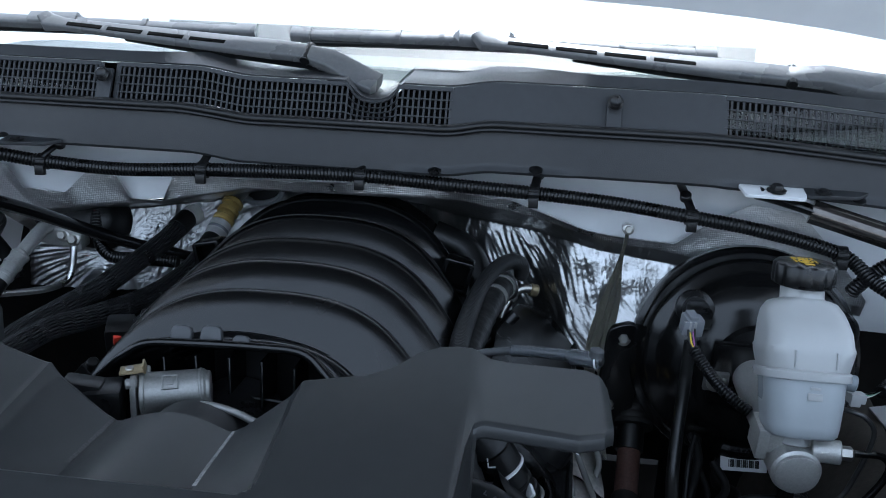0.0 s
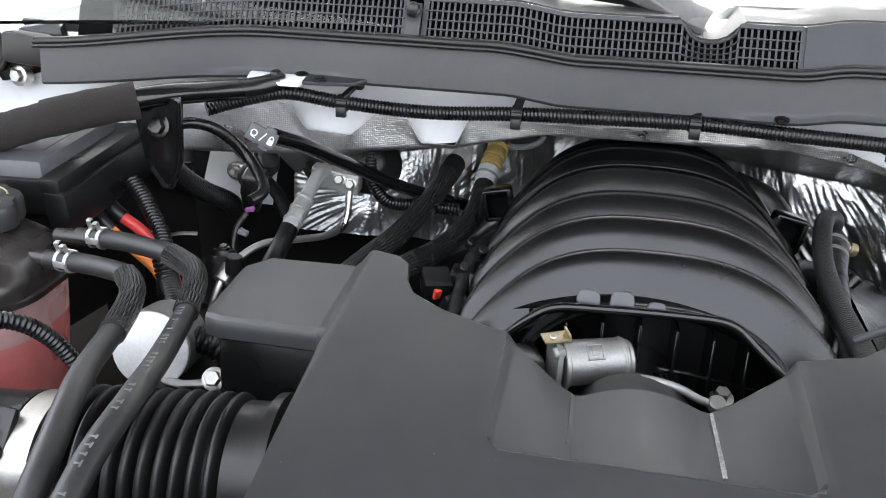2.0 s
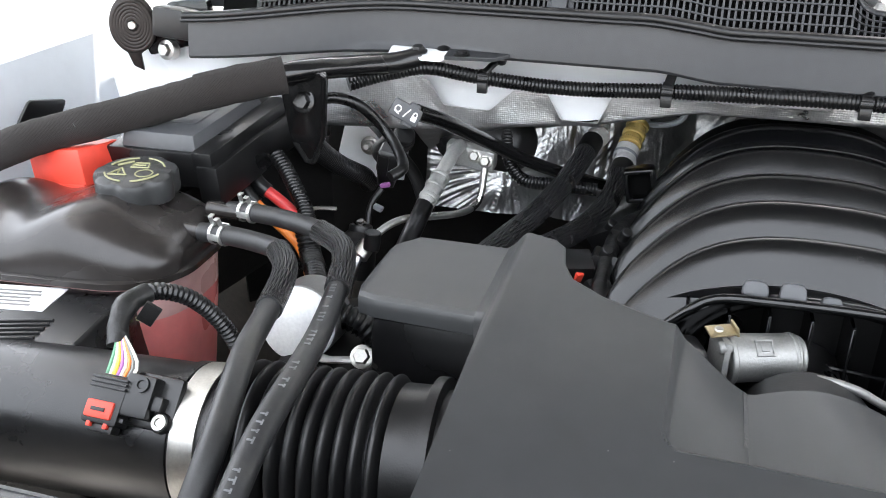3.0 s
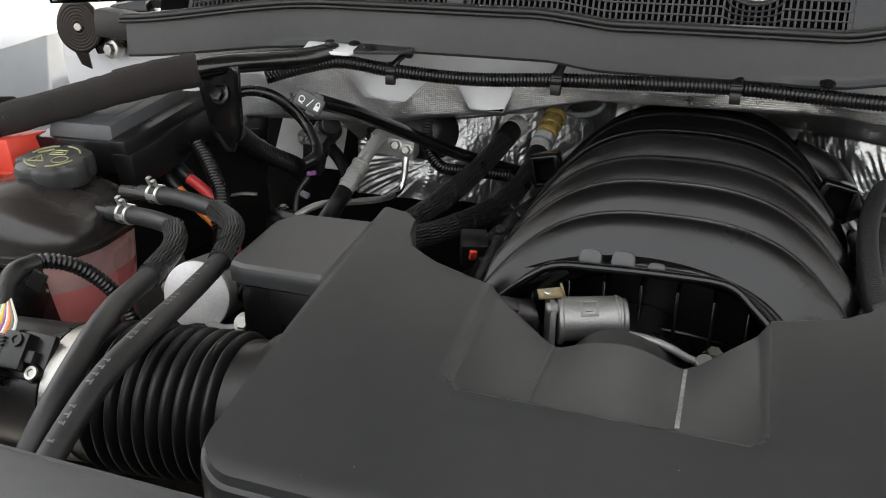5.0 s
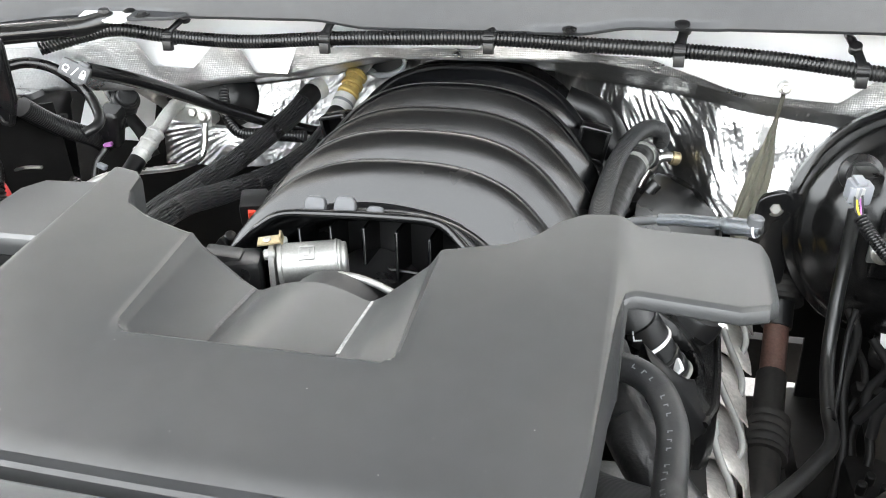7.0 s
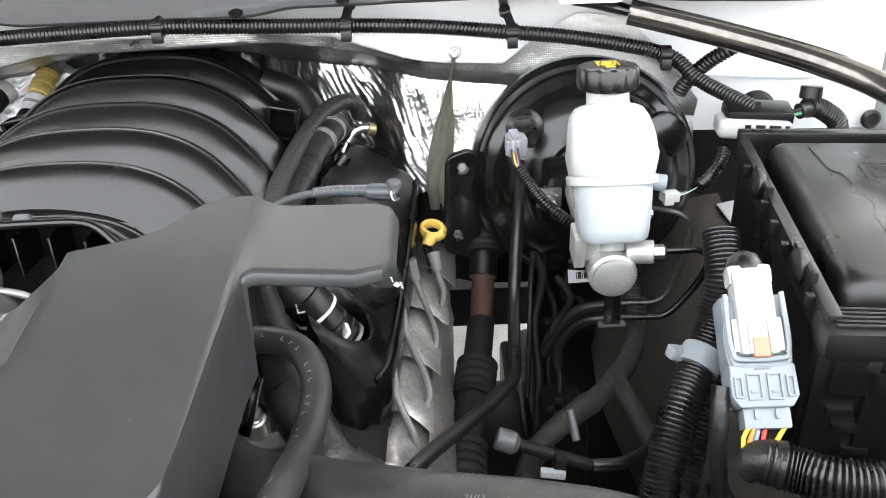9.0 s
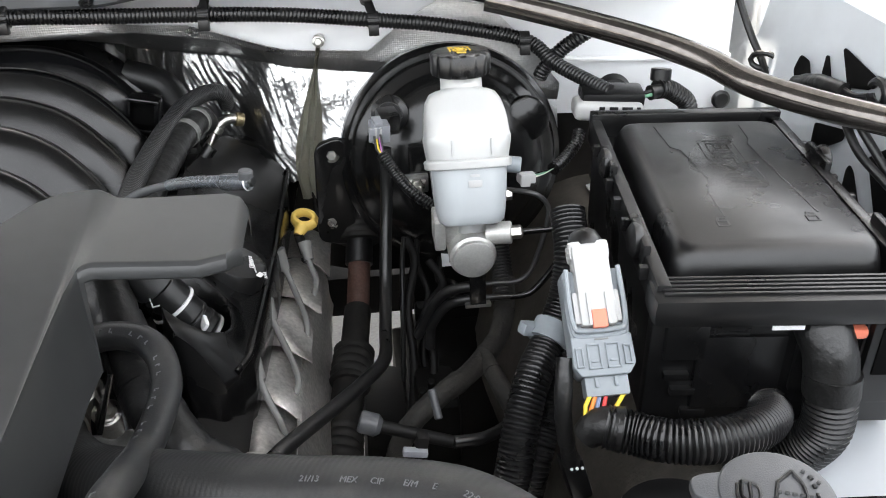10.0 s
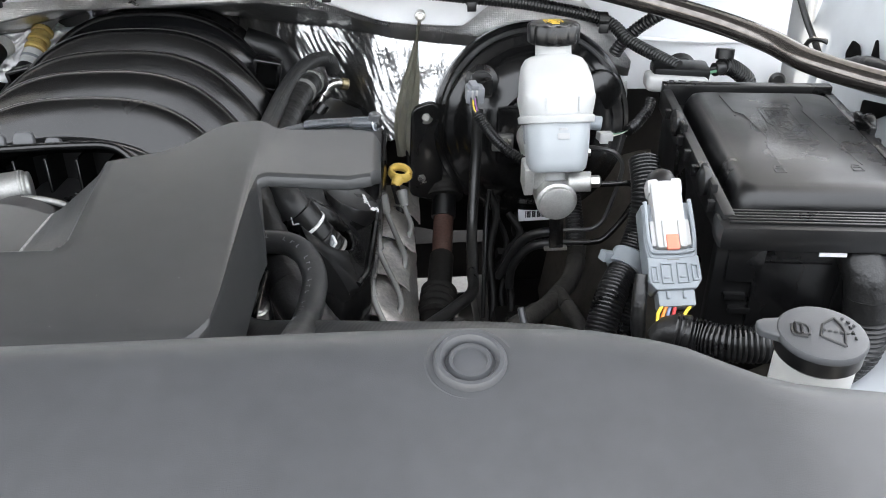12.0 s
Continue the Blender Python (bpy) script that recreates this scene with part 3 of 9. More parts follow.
firewall()
# dark box put in for the shade of the gap
solo("gap_shade", bxyz(0.78, 0.96, 1.0, 1.01, 0.7, 1.262, 0.004), DARK, (0.86, 1.0, 0.9), "dark filler for the shade between bulkhead and fender", "hollow", kind="structure")
solo("fender_end_panel", bxyz(0.866, 1.0, 0.925, 0.937, 0.7, 1.262, 0.004), WHITEPAINT, (0.9, 0.93, 0.9), "white painted panel closing the fender towards the door", "body panel", kind="structure")
foil = thing("heat_insulation", (0, 0.95, 1.1), "crinkled silver foil insulation on the bulkhead", "insulation", kind="structure")
part("blanket", sheet(foil_at, span(-0.425, 0.63, 560), span(0.145, 1, 130)), FOIL, foil, angle=80)
part("edge_band", sheet(foil_at, span(-0.62, 0.63, 420), span(0, 0.16, 24), 0.0015), FOILBAND, foil, "woven silver edge band", angle=80)
for x, y, z in ((0.0932, 1.16, 1.098), (-0.039, 1.12, 1.104), (0.13, 1.15, 1.105)):
    part("washer", lathe([(0, 0), (0.015, 0), (0.015, 0.001), (0.0125, 0.0025), (0.009, 0.0025), (0.0085, 0.005), (0.005, 0.0055), (0, 0.0055)], frame_of((x, y - 0.018, z), (x, y - 0.1, z + 0.02)), 24), GREYWIRE, foil, "grey round retaining washer")


# ---- cowl, windscreen, wipers ----
def cowl_dip(x):
    return -0.008 * (ease(-0.15, -0.08, x) - ease(0.14, 0.2, x)) - 0.03 * ease(0.4, 0.72, abs(x)) * (1 if x < 0 else 0.5)


def cowl_y(x):
    return 0.004 - 0.012 * ease(0.4, 0.8, abs(x))


def grille_top(x):
    z = 1.2915 + cowl_dip(x)
    d = (x - 0.058) / 0.028
    if abs(d) < 1:
        z -= 0.02 * math.sqrt(1 - d * d)
    return z


def cowl():
    c = thing("cowl_panel", (0, 0.9, 1.25), "charcoal plastic cowl panel with mesh air intake below the windscreen", "cowl panel", kind="structure")

    def fascia(x, v):
        lip = 0.004 if (0.1 < x < 0.28 or -0.47 < x < -0.33 or 0.44 < x < 0.62) else 0.0
        prof = [(0.0, 0.935, 1.2), (0.12, 0.872 - lip, 1.1965), (0.2, 0.868 - lip, 1.2), (0.3, 0.8685, 1.207), (0.8, 0.872, 1.243), (1.0, 0.883, 1.247)]
        return (x, course([(k, a) for k, a, _ in prof], v) + cowl_y(x), course([(k, a) for k, _, a in prof], v) + cowl_dip(x) * 0.9)

    part("fascia", sheet(fascia, span(-0.685, 0.78, 150), span(0, 1, 30), 0.002), COWLMAT, c)
    part("shelf", sheet(lambda x, v: (x, 0.905 + (0.007 + 0.085 * (ease(-0.22, -0.08, x) - ease(0.2, 0.32, x))) * v + cowl_y(x), grille_top(x) + 0.001 + 0.012 * v), span(-0.66, 0.7, 160), span(0, 1, 5), 0.002), COWLMAT, c)
    # near-black sheet paints the shade of the intake behind the bars
    part("grille_shade", sheet(lambda x, v: (x, 0.907 + 0.016 * v + cowl_y(x), 1.2495 + cowl_dip(x) + (grille_top(x) - 1.2515 - cowl_dip(x)) * v), span(-0.66, 0.7, 160), [0, 0.5, 1]), VOID, c)
    for name, x0, x1 in (("grille", -0.6, -0.262), ("grille", -0.24, 0.148), ("grille", 0.442, 0.66)):
        bm = bmesh.new()

        def place(x, v, d=0.0):
            zb = 1.2495 + cowl_dip(x)
            return (x, 0.886 + 0.017 * v + cowl_y(x) + d, zb + (grille_top(x) - zb) * v)

        for v0, v1 in ((0, 0.06), (0.22, 0.25), (0.44, 0.47), (0.66, 0.69), (0.9, 1.0)):
            merge(bm, sheet(lambda x, v: place(x, v), span(x0, x1, int((x1 - x0) / 0.004)), [v0, v1], 0.0025))
        n = int((x1 - x0) / 0.0062)
        for i in range(n + 1):
            x = x0 + (x1 - x0) * i / n
            w = 0.0011 if 0 < i < n else 0.003
            a, b = place(x, 0.0, -0.0004), place(x, 0.97, -0.0004)
            merge(bm, box((2 * w, 0.002, (Vector(b) - Vector(a)).length), frame_of(a, b) @ Matrix.Translation((0, 0, (Vector(b) - Vector(a)).length / 2)), 0))
        part(name, bm, COWLMAT, c)
    solid = sheet(lambda x, v: (x, 0.886 + 0.017 * v + cowl_y(x), 1.2495 + cowl_dip(x) + (grille_top(x) - 1.2495 - cowl_dip(x)) * v), span(0.15, 0.44, 60), span(0, 1, 6), 0.003)
    part("closed_section", solid, COWLMAT, c)
    bm = bmesh.new()
    for i in range(44):
        x = 0.158 + i * 0.0064
        if abs(x - 0.324) > 0.014:
            merge(bm, box((0.0024, 0.0032, 0.03), pose(x, 0.8925 + cowl_y(x), 1.268 + cowl_dip(x), -24), 0.0006, 1))
    part("fine_ribs", bm, COWLMAT, c)
    for x in (-0.251, 0.324):
        m = pose(x, 0.886 + cowl_y(x), 1.268 + cowl_dip(x), 66)
        part("clip_pocket", box((0.0165, 0.038, 0.0045), m, 0.002), COWLMAT, c)
        part("clip", lathe([(0, 0), (0.008, 0), (0.0085, 0.003), (0.006, 0.005), (0.0035, 0.0035), (0, 0.0035)], frame_of((x, 0.882 + cowl_y(x), 1.279 + cowl_dip(x)), (x, 0.83, 1.3)), 18), BLACK, c)
    for x in (0.135, 0.245, -0.37, 0.495, 0.58):
        part("fascia_clip", lathe([(0, 0), (0.007, 0), (0.0075, 0.0015), (0.004, 0.003), (0, 0.003)], frame_of((x, 0.866 + cowl_y(x), 1.2035 + cowl_dip(x)), (x, 0.84, 1.25)), 16), BLACK, c)
    s = thing("hood_seal", (0, 0.872, 1.25), "black rubber hood seal along the cowl", "seal", kind="structure")
    part("bulb", tube([(x, 0.872 + cowl_y(x), 1.2495 + cowl_dip(x)) for x in span(-0.69, 0.8, 40)], 0.0062, 12, flat=0.8), RUBBER, s)
    part("flange", tube([(x, 0.866 + cowl_y(x), 1.2445 + cowl_dip(x)) for x in span(-0.69, 0.8, 40)], 0.0024, 8), RUBBER, s)


cowl()


def windscreen():
    def glass(x, v):
        return (x, 1.0 + 0.85 * v - 0.10 * (x / 0.75) ** 2 * (1 - 0.3 * v), 1.306 + 0.52 * v - 0.02 * (x / 0.75) ** 2)
    w = thing("windscreen", (0, 1.0, 1.3), "curved tinted glass windscreen", "windscreen", kind="structure")
    g = part("glass", sheet(glass, span(-0.76, 0.76, 40), span(-0.085, 1, 22), 0.005), GLASS, w)
    g.visible_shadow = False
    part("dashboard", sheet(lambda x, v: (x, 0.93 + 0.83 * v, 1.235 + 0.06 * v - 0.15 * max(0, v - 0.8)), span(-0.75, 0.75, 10), span(0, 1, 8), 0.01), DASH, w)
    part("cabin_back", sheet(lambda x, v: (x, 2.3, 0.7 + 0.62 * v), span(-0.8, 0.8, 4), span(0, 1, 4), 0.02), DASH, w)
    part("roof", sheet(lambda x, v: (x, 1.85 + 1.3 * v, 1.84 + 0.06 * math.sin(v * 3)), span(-0.72, 0.72, 8), span(0, 1, 8), 0.03), WHITEPAINT, w)
    for sx in (-1, 1):
        part("pillar", tube([(sx * 0.79, 0.93, 1.27), (sx * 0.75, 1.4, 1.58), (sx * 0.71, 1.88, 1.84)], 0.035, 12), WHITEPAINT, w)


windscreen()


def bar(points, sizes, normal, radius=0.003):
    """A rounded flat bar through points; sizes are (width, thickness) at each; normal is its broad face."""
    bm, rings = bmesh.new(), []
    for i, (p, (w, h)) in enumerate(zip(points, sizes)):
        p = Vector(p)
        d = (Vector(points[min(i + 1, len(points) - 1)]) - Vector(points[max(i - 1, 0)])).normalized()
        n = Vector(normal)
        n = (n - d * n.dot(d)).normalized()
        side = n.cross(d)
        rings.append([bm.verts.new(p + side * a + n * b) for a, b in rrect(w, h, radius, 3)])
    skin(bm, rings)
    bm.faces.new(rings[0][::-1])
    bm.faces.new(rings[-1])
    return bm


def wiper(head, joint, end, blade_a, blade_b):
    w = thing("wiper", end, "satin grey-black wiper arm with slotted cover and blade", "wiper", "wipers")
    h, j, e = Vector(head), Vector(joint), Vector(end)
    up = Vector((0, -0.62, 0.78))
    pts = [h - (j - h) * 0.03 + Vector((0, 0.004, 0.008)), h, h.lerp(j, 0.06), h.lerp(j, 0.3), h.lerp(j, 0.62), h.lerp(j, 0.85), j]
    part("arm", bar(pts, [(0.016, 0.01), (0.022, 0.014), (0.017, 0.009), (0.02, 0.009), (0.024, 0.01), (0.026, 0.012), (0.024, 0.012)], up), WIPER, w)
    d = (j - h).normalized()
    n = (up - d * up.dot(d)).normalized()
    side = n.cross(d)
    # slots are near-black bars on the arm that paint their inner shade
    for k in (0.08, 0.24, 0.4, 0.56):
        a, b = h.lerp(j, k) + n * 0.0044 - side * 0.003, h.lerp(j, k + 0.135) + n * 0.0049 - side * 0.003
        part("slot", bar([a, b], [(0.0062, 0.0016)] * 2, up, 0.0005), VOID, w)
    part("arm_root", bar([j - d * 0.004, j.lerp(e, 0.35) + Vector((0, 0, 0.004)), j.lerp(e, 0.8), e], [(0.022, 0.012), (0.028, 0.015), (0.032, 0.018), (0.03, 0.02)], up), WIPER, w)
    part("pivot", rod(j + side * 0.0145, j - side * 0.0145, 0.0065), BLACK, w)
    part("flank", bar([h.lerp(j, 0.3) - n * 0.008, h.lerp(j, 0.62) - n * 0.009, j - n * 0.01, j.lerp(e, 0.6) - n * 0.013], [(0.012, 0.008), (0.018, 0.012), (0.02, 0.014), (0.022, 0.016)], up), BLACK, w)
    a, b = Vector(blade_a), Vector(blade_b)
    along = (b - a).normalized()
    part("adapter", bar([h - along * 0.032 + Vector((0, 0.012, 0.0)), h - along * 0.03 + Vector((0, 0.012, 0.003)), h + along * 0.028 + Vector((0, 0.012, 0.003)), h + along * 0.03 + Vector((0, 0.012, 0))],
                        [(0.018, 0.008), (0.02, 0.014), (0.02, 0.014), (0.018, 0.008)], up), WIPER, w)
    blade = part("blade", bar([a, a.lerp(b, 0.5) + Vector((0, 0, 0.004)), b], [(0.013, 0.009), (0.016, 0.012), (0.013, 0.009)], up), WIPER, w)
    part("rubber", tube([a + Vector((0, 0.002, -0.009)), a.lerp(b, 0.5) + Vector((0, 0.002, -0.005)), b + Vector((0, 0.002, -0.009))], 0.0045, 8), RUBBER, blade)
    for k in (0.0, 0.25, 0.36, 0.66, 0.8, 1.0):
        q = a.lerp(b, k) + Vector((0, 0, 0.004 * math.sin(math.pi * k)))
        wide = 0.012 if k in (0.0, 1.0) else 0.003
        part("clip", bar([q - along * wide, q + along * wide], [(0.018, 0.0135)] * 2, up, 0.004), WIPER, blade)


def rrect(w, d, r, n=5):
    """A rounded rectangle about the origin with 4 * (n + 1) points."""
    r = min(r, w * 0.499, d * 0.499)
    out = []
    for cx, cy, a0 in ((w / 2 - r, d / 2 - r, 0), (-w / 2 + r, d / 2 - r, 90), (-w / 2 + r, -d / 2 + r, 180), (w / 2 - r, -d / 2 + r, 270)):
        for k in range(n + 1):
            a = radians(a0 + 90 * k / n)
            out.append((cx + r * math.cos(a), cy + r * math.sin(a)))
    return out


wiper((-0.36, 0.968, 1.331), (-0.03, 0.95, 1.311), (0.055, 0.935, 1.278), (-0.75, 0.95, 1.322), (-0.12, 0.995, 1.332))
wiper((0.175, 0.968, 1.334), (0.52, 0.955, 1.313), (0.62, 0.945, 1.305), (-0.05, 0.993, 1.331), (0.43, 0.988, 1.3315))


# ---- body sides and hood ----
def wheelhouse(sx, name, label):
    f = thing(name, (sx * 0.84, 0.5, 0.9), label, "inner fender", kind="structure")

    def apron(y, v):
        top = course([(-0.2, 1.02), (0.3, 1.07), (0.577, 1.136), (0.7, 1.17), (1.0, 1.2)], y)
        wide = 0.03 if sx > 0 else 0.0
        knots = [(0, 0.9 + wide, top - 0.002), (0.1, 0.88 + wide, top + 0.004), (0.2, 0.853 + wide, top - 0.004), (0.75, 0.808 + wide, 0.98), (0.85, 0.79 + wide / 2, 0.93), (1.0, 0.69, 0.905)]
        return (sx * course([(k, a) for k, a, _ in knots], v), y, course([(k, a) for k, _, a in knots], v))

    part("apron", sheet(apron, span(-0.2, 1.0, 60), span(0, 1, 40), 0.003), GREYPAINT, f)
    return f


fender_right = wheelhouse(1, "inner_fender_1", "white-grey painted inner fender with dark cut-outs")
fender_left = wheelhouse(-1, "inner_fender_2", "white-grey painted inner fender beside the hood hinge")


def cut_x(y, z):
    """Where the sloping inner face of the fender lies at that place, a little proud."""
    top = course([(-0.2, 1.02), (0.3, 1.07), (0.577, 1.136), (0.7, 1.17), (1.0, 1.2)], y)
    return 0.838 + 0.045 * (z - 0.98) / (top - 0.984) - 0.0045


# thin black plates on the apron paint the shade inside its cut-outs
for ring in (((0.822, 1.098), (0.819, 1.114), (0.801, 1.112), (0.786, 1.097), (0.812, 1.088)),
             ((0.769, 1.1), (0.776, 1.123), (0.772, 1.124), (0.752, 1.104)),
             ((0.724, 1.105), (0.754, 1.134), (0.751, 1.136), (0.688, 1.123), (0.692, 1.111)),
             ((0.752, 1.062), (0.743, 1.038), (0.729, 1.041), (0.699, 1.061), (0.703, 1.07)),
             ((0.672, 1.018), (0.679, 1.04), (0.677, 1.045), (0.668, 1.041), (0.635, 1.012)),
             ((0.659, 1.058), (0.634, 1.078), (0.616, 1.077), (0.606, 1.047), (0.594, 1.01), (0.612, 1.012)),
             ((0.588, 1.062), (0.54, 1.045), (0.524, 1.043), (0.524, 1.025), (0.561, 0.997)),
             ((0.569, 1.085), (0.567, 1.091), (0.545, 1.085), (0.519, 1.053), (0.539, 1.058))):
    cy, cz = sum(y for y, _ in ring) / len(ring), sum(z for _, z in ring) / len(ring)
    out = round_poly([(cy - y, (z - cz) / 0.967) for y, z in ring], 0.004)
    part("cutout_shade", slab(out, 0, 0.0015, facing((cut_x(cy, cz), cy, cz), (0, -1, 0), (0.256, 0, 0.967)), 0.0004), VOID, fender_right, "black plate painting the shade of an opening in the panel")


def hood():
    h = thing("open_hood", (0, 0.99, 1.36), "raised white hood seen at its rear edge", "hood", kind="structure")
    def shell(x, v):
        y, z = 0.985 - 0.98 * v, 1.395 + 0.85 * v
        return (x, y - 0.02 * (x / 0.7) ** 2, z + 0.013 - 0.062 * abs(x / 0.78) ** 3 + 0.05 * math.sin(v * 3))
    # unseen pad, added so that upward surfaces reflect something dark
    part("reflection_pad", sheet(lambda x, v: Vector(shell(x, v)) + Vector((0, -0.024, -0.02)), span(-0.72, 0.72, 24), span(0.1, 0.93, 16), 0.012), HOODIN, h, "unseen dark pad added to darken reflections in the bay")
    part("inner_panel", sheet(shell, span(-0.97, 0.97, 24), span(0, 1, 16), 0.03), WHITEPAINT, h)


hood()


# ---- engine block and dark masses low down ----
def low_parts():
    e = thing("engine_block", (0, 0.7, 0.5), "dark grimy engine block beneath the intake manifold", "engine")
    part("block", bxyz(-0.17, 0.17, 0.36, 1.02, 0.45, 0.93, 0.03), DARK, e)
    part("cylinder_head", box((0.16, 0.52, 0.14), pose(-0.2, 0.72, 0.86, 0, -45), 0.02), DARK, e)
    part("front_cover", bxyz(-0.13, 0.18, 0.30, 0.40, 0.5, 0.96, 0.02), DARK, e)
    c = thing("chassis_frame", (0.5, 0.6, 0.4), "black frame rail and crossmember with added blocks hiding the ground", "frame", kind="structure")
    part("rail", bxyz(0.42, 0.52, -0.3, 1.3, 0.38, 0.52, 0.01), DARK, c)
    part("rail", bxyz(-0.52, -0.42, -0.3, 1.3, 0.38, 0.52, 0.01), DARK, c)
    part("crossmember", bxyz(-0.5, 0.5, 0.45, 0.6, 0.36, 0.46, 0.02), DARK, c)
    # three added dark blocks that hide the bright ground below the bay
    part("ground_blocker", bxyz(0.435, 0.66, 0.45, 1.12, 0.6, 0.66, 0.02), DARK, c)
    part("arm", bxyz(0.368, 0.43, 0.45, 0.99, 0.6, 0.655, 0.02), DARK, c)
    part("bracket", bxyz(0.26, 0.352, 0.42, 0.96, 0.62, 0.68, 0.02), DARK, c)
    for sx in (-1, 1):
        liner = sheet(lambda y, v: (sx * (0.70 - 0.19 * math.sin(v * 1.5) - 0.02 * noise.noise(Vector((y * 6, v * 4, 1)))), y, 0.9 - 0.5 * v * v), span(0.3, 1.05, 24), span(0, 1, 16), 0.004)
        solo("wheelhouse_liner", liner, LINER, (sx * 0.6, 0.6, 0.5), "dusty dark brown wheelhouse liner below the engine bay", "liner", kind="structure")
    # added slab, set low to shade the ground and limit what shows
    solo("cab_floor_blocker", bxyz(-0.96, 0.96, 1.3, 4.2, 0.545, 0.63, 0.02), DARK, (0, 2.6, 0.65), "added dark slab under the cab that shades and hides the ground", "cab floor", kind="structure")
    # unseen side and front sheets, added to stop ground light entering the bay
    for sx in (-1, 1):
        solo("unseen_outer_fender", sheet(lambda y, v: (sx * (0.96 + 0.05 * math.sin(min(1, v * 1.4) * 1.57)), y, 1.08 - 0.75 * v), span(-0.5, 1.3, 20), span(0, 1, 14), 0.004), WHITEPAINT, (sx * 0.95, 0.4, 0.7), "unseen white sheet for the outer fender, keeping ground light out", "fender", kind="structure")
    solo("unseen_front_fascia", sheet(lambda x, v: (x, -0.52 - 0.06 * math.sin(v * 3), 0.9 - 0.62 * v), span(-0.98, 0.98, 20), span(0, 1, 12), 0.01), DARK, (0, -0.5, 0.6), "unseen dark sheet for grille and bumper, keeping ground light out", "fascia", kind="structure")
    r = thing("radiator_support", (0, 0.15, 0.8), "black radiator and fan shroud behind the front panel", "radiator", kind="structure")
    part("core", bxyz(-0.5, 0.42, 0.1, 0.17, 0.4, 1.06, 0.01), BLACK, r)
    part("shroud", bxyz(-0.42, 0.4, 0.17, 0.24, 0.42, 1.0, 0.02), BLACK, r)


low_parts()


# ---- radiator top cover ----
def radiator_cover():
    c = thing("radiator_cover", (0.0, 0.15, 1.1), "smooth dark grey plastic radiator top cover", "radiator cover")

    def back(x):
        return course([(-0.8, 0.2), (-0.45, 0.222), (-0.3, 0.228), (0.3, 0.2275), (0.36, 0.226), (0.42, 0.2195), (0.46, 0.204), (0.49, 0.178), (0.51, 0.17), (0.56, 0.166), (0.8, 0.16)], x)

    def top(x, v):
        yb = back(x)
        y = yb - v * 0.75
        z = 1.1165 - 0.012 * ease(0.45, 0.62, x) - 0.21 * v + 0.002 * math.sin(v * 9 + x * 2)
        if v < 0.03:
            z -= 0.007 * (1 - v / 0.03) ** 2
        return (x, y, z)

    part("panel", sheet(top, span(-0.85, 0.85, 120), [0, 0.004, 0.01, 0.018, 0.03] + span(0.05, 1, 40), 0.003), RADPLASTIC, c)
    part("rear_lip", sheet(lambda x, v: (x, back(x) + 0.0012, 1.109 - 0.012 * ease(0.45, 0.62, x) - 0.022 * v), span(-0.85, 0.85, 90), [0, 1], 0.002), RADPLASTIC, c)
    for x, y in ((0.3574, 0.1966), (-0.318, 0.195)):
        fast = part("fastener", lathe([(0.018, -0.001), (0.018, 0.0025), (0.0165, 0.0045), (0.0145, 0.0045), (0.0125, 0.0015), (0.0122, -0.0008), (0.0112, 0.0015), (0.0103, 0.0028), (0.0088, 0.0028), (0.0078, 0.0), (0, -0.0005)],
                                      pose(x, y, 1.1095, 15.6), 40), GREYPLASTIC, c, "round push-in fastener")
        part("centre", lathe([(0, 0), (0.0085, 0), (0.0085, 0.0008), (0.0075, 0.0012), (0, 0.0009)], pose(x, y, 1.1098, 15.6), 32), GREYPLASTIC, fast)
        part("recess_rim", lathe([(0.0215, -0.001), (0.0228, 0.0006), (0.0215, 0.0012), (0.0195, 0.0006), (0.0185, -0.001)], pose(x, y, 1.109, 15.6), 48), RADPLASTIC, c)


radiator_cover()


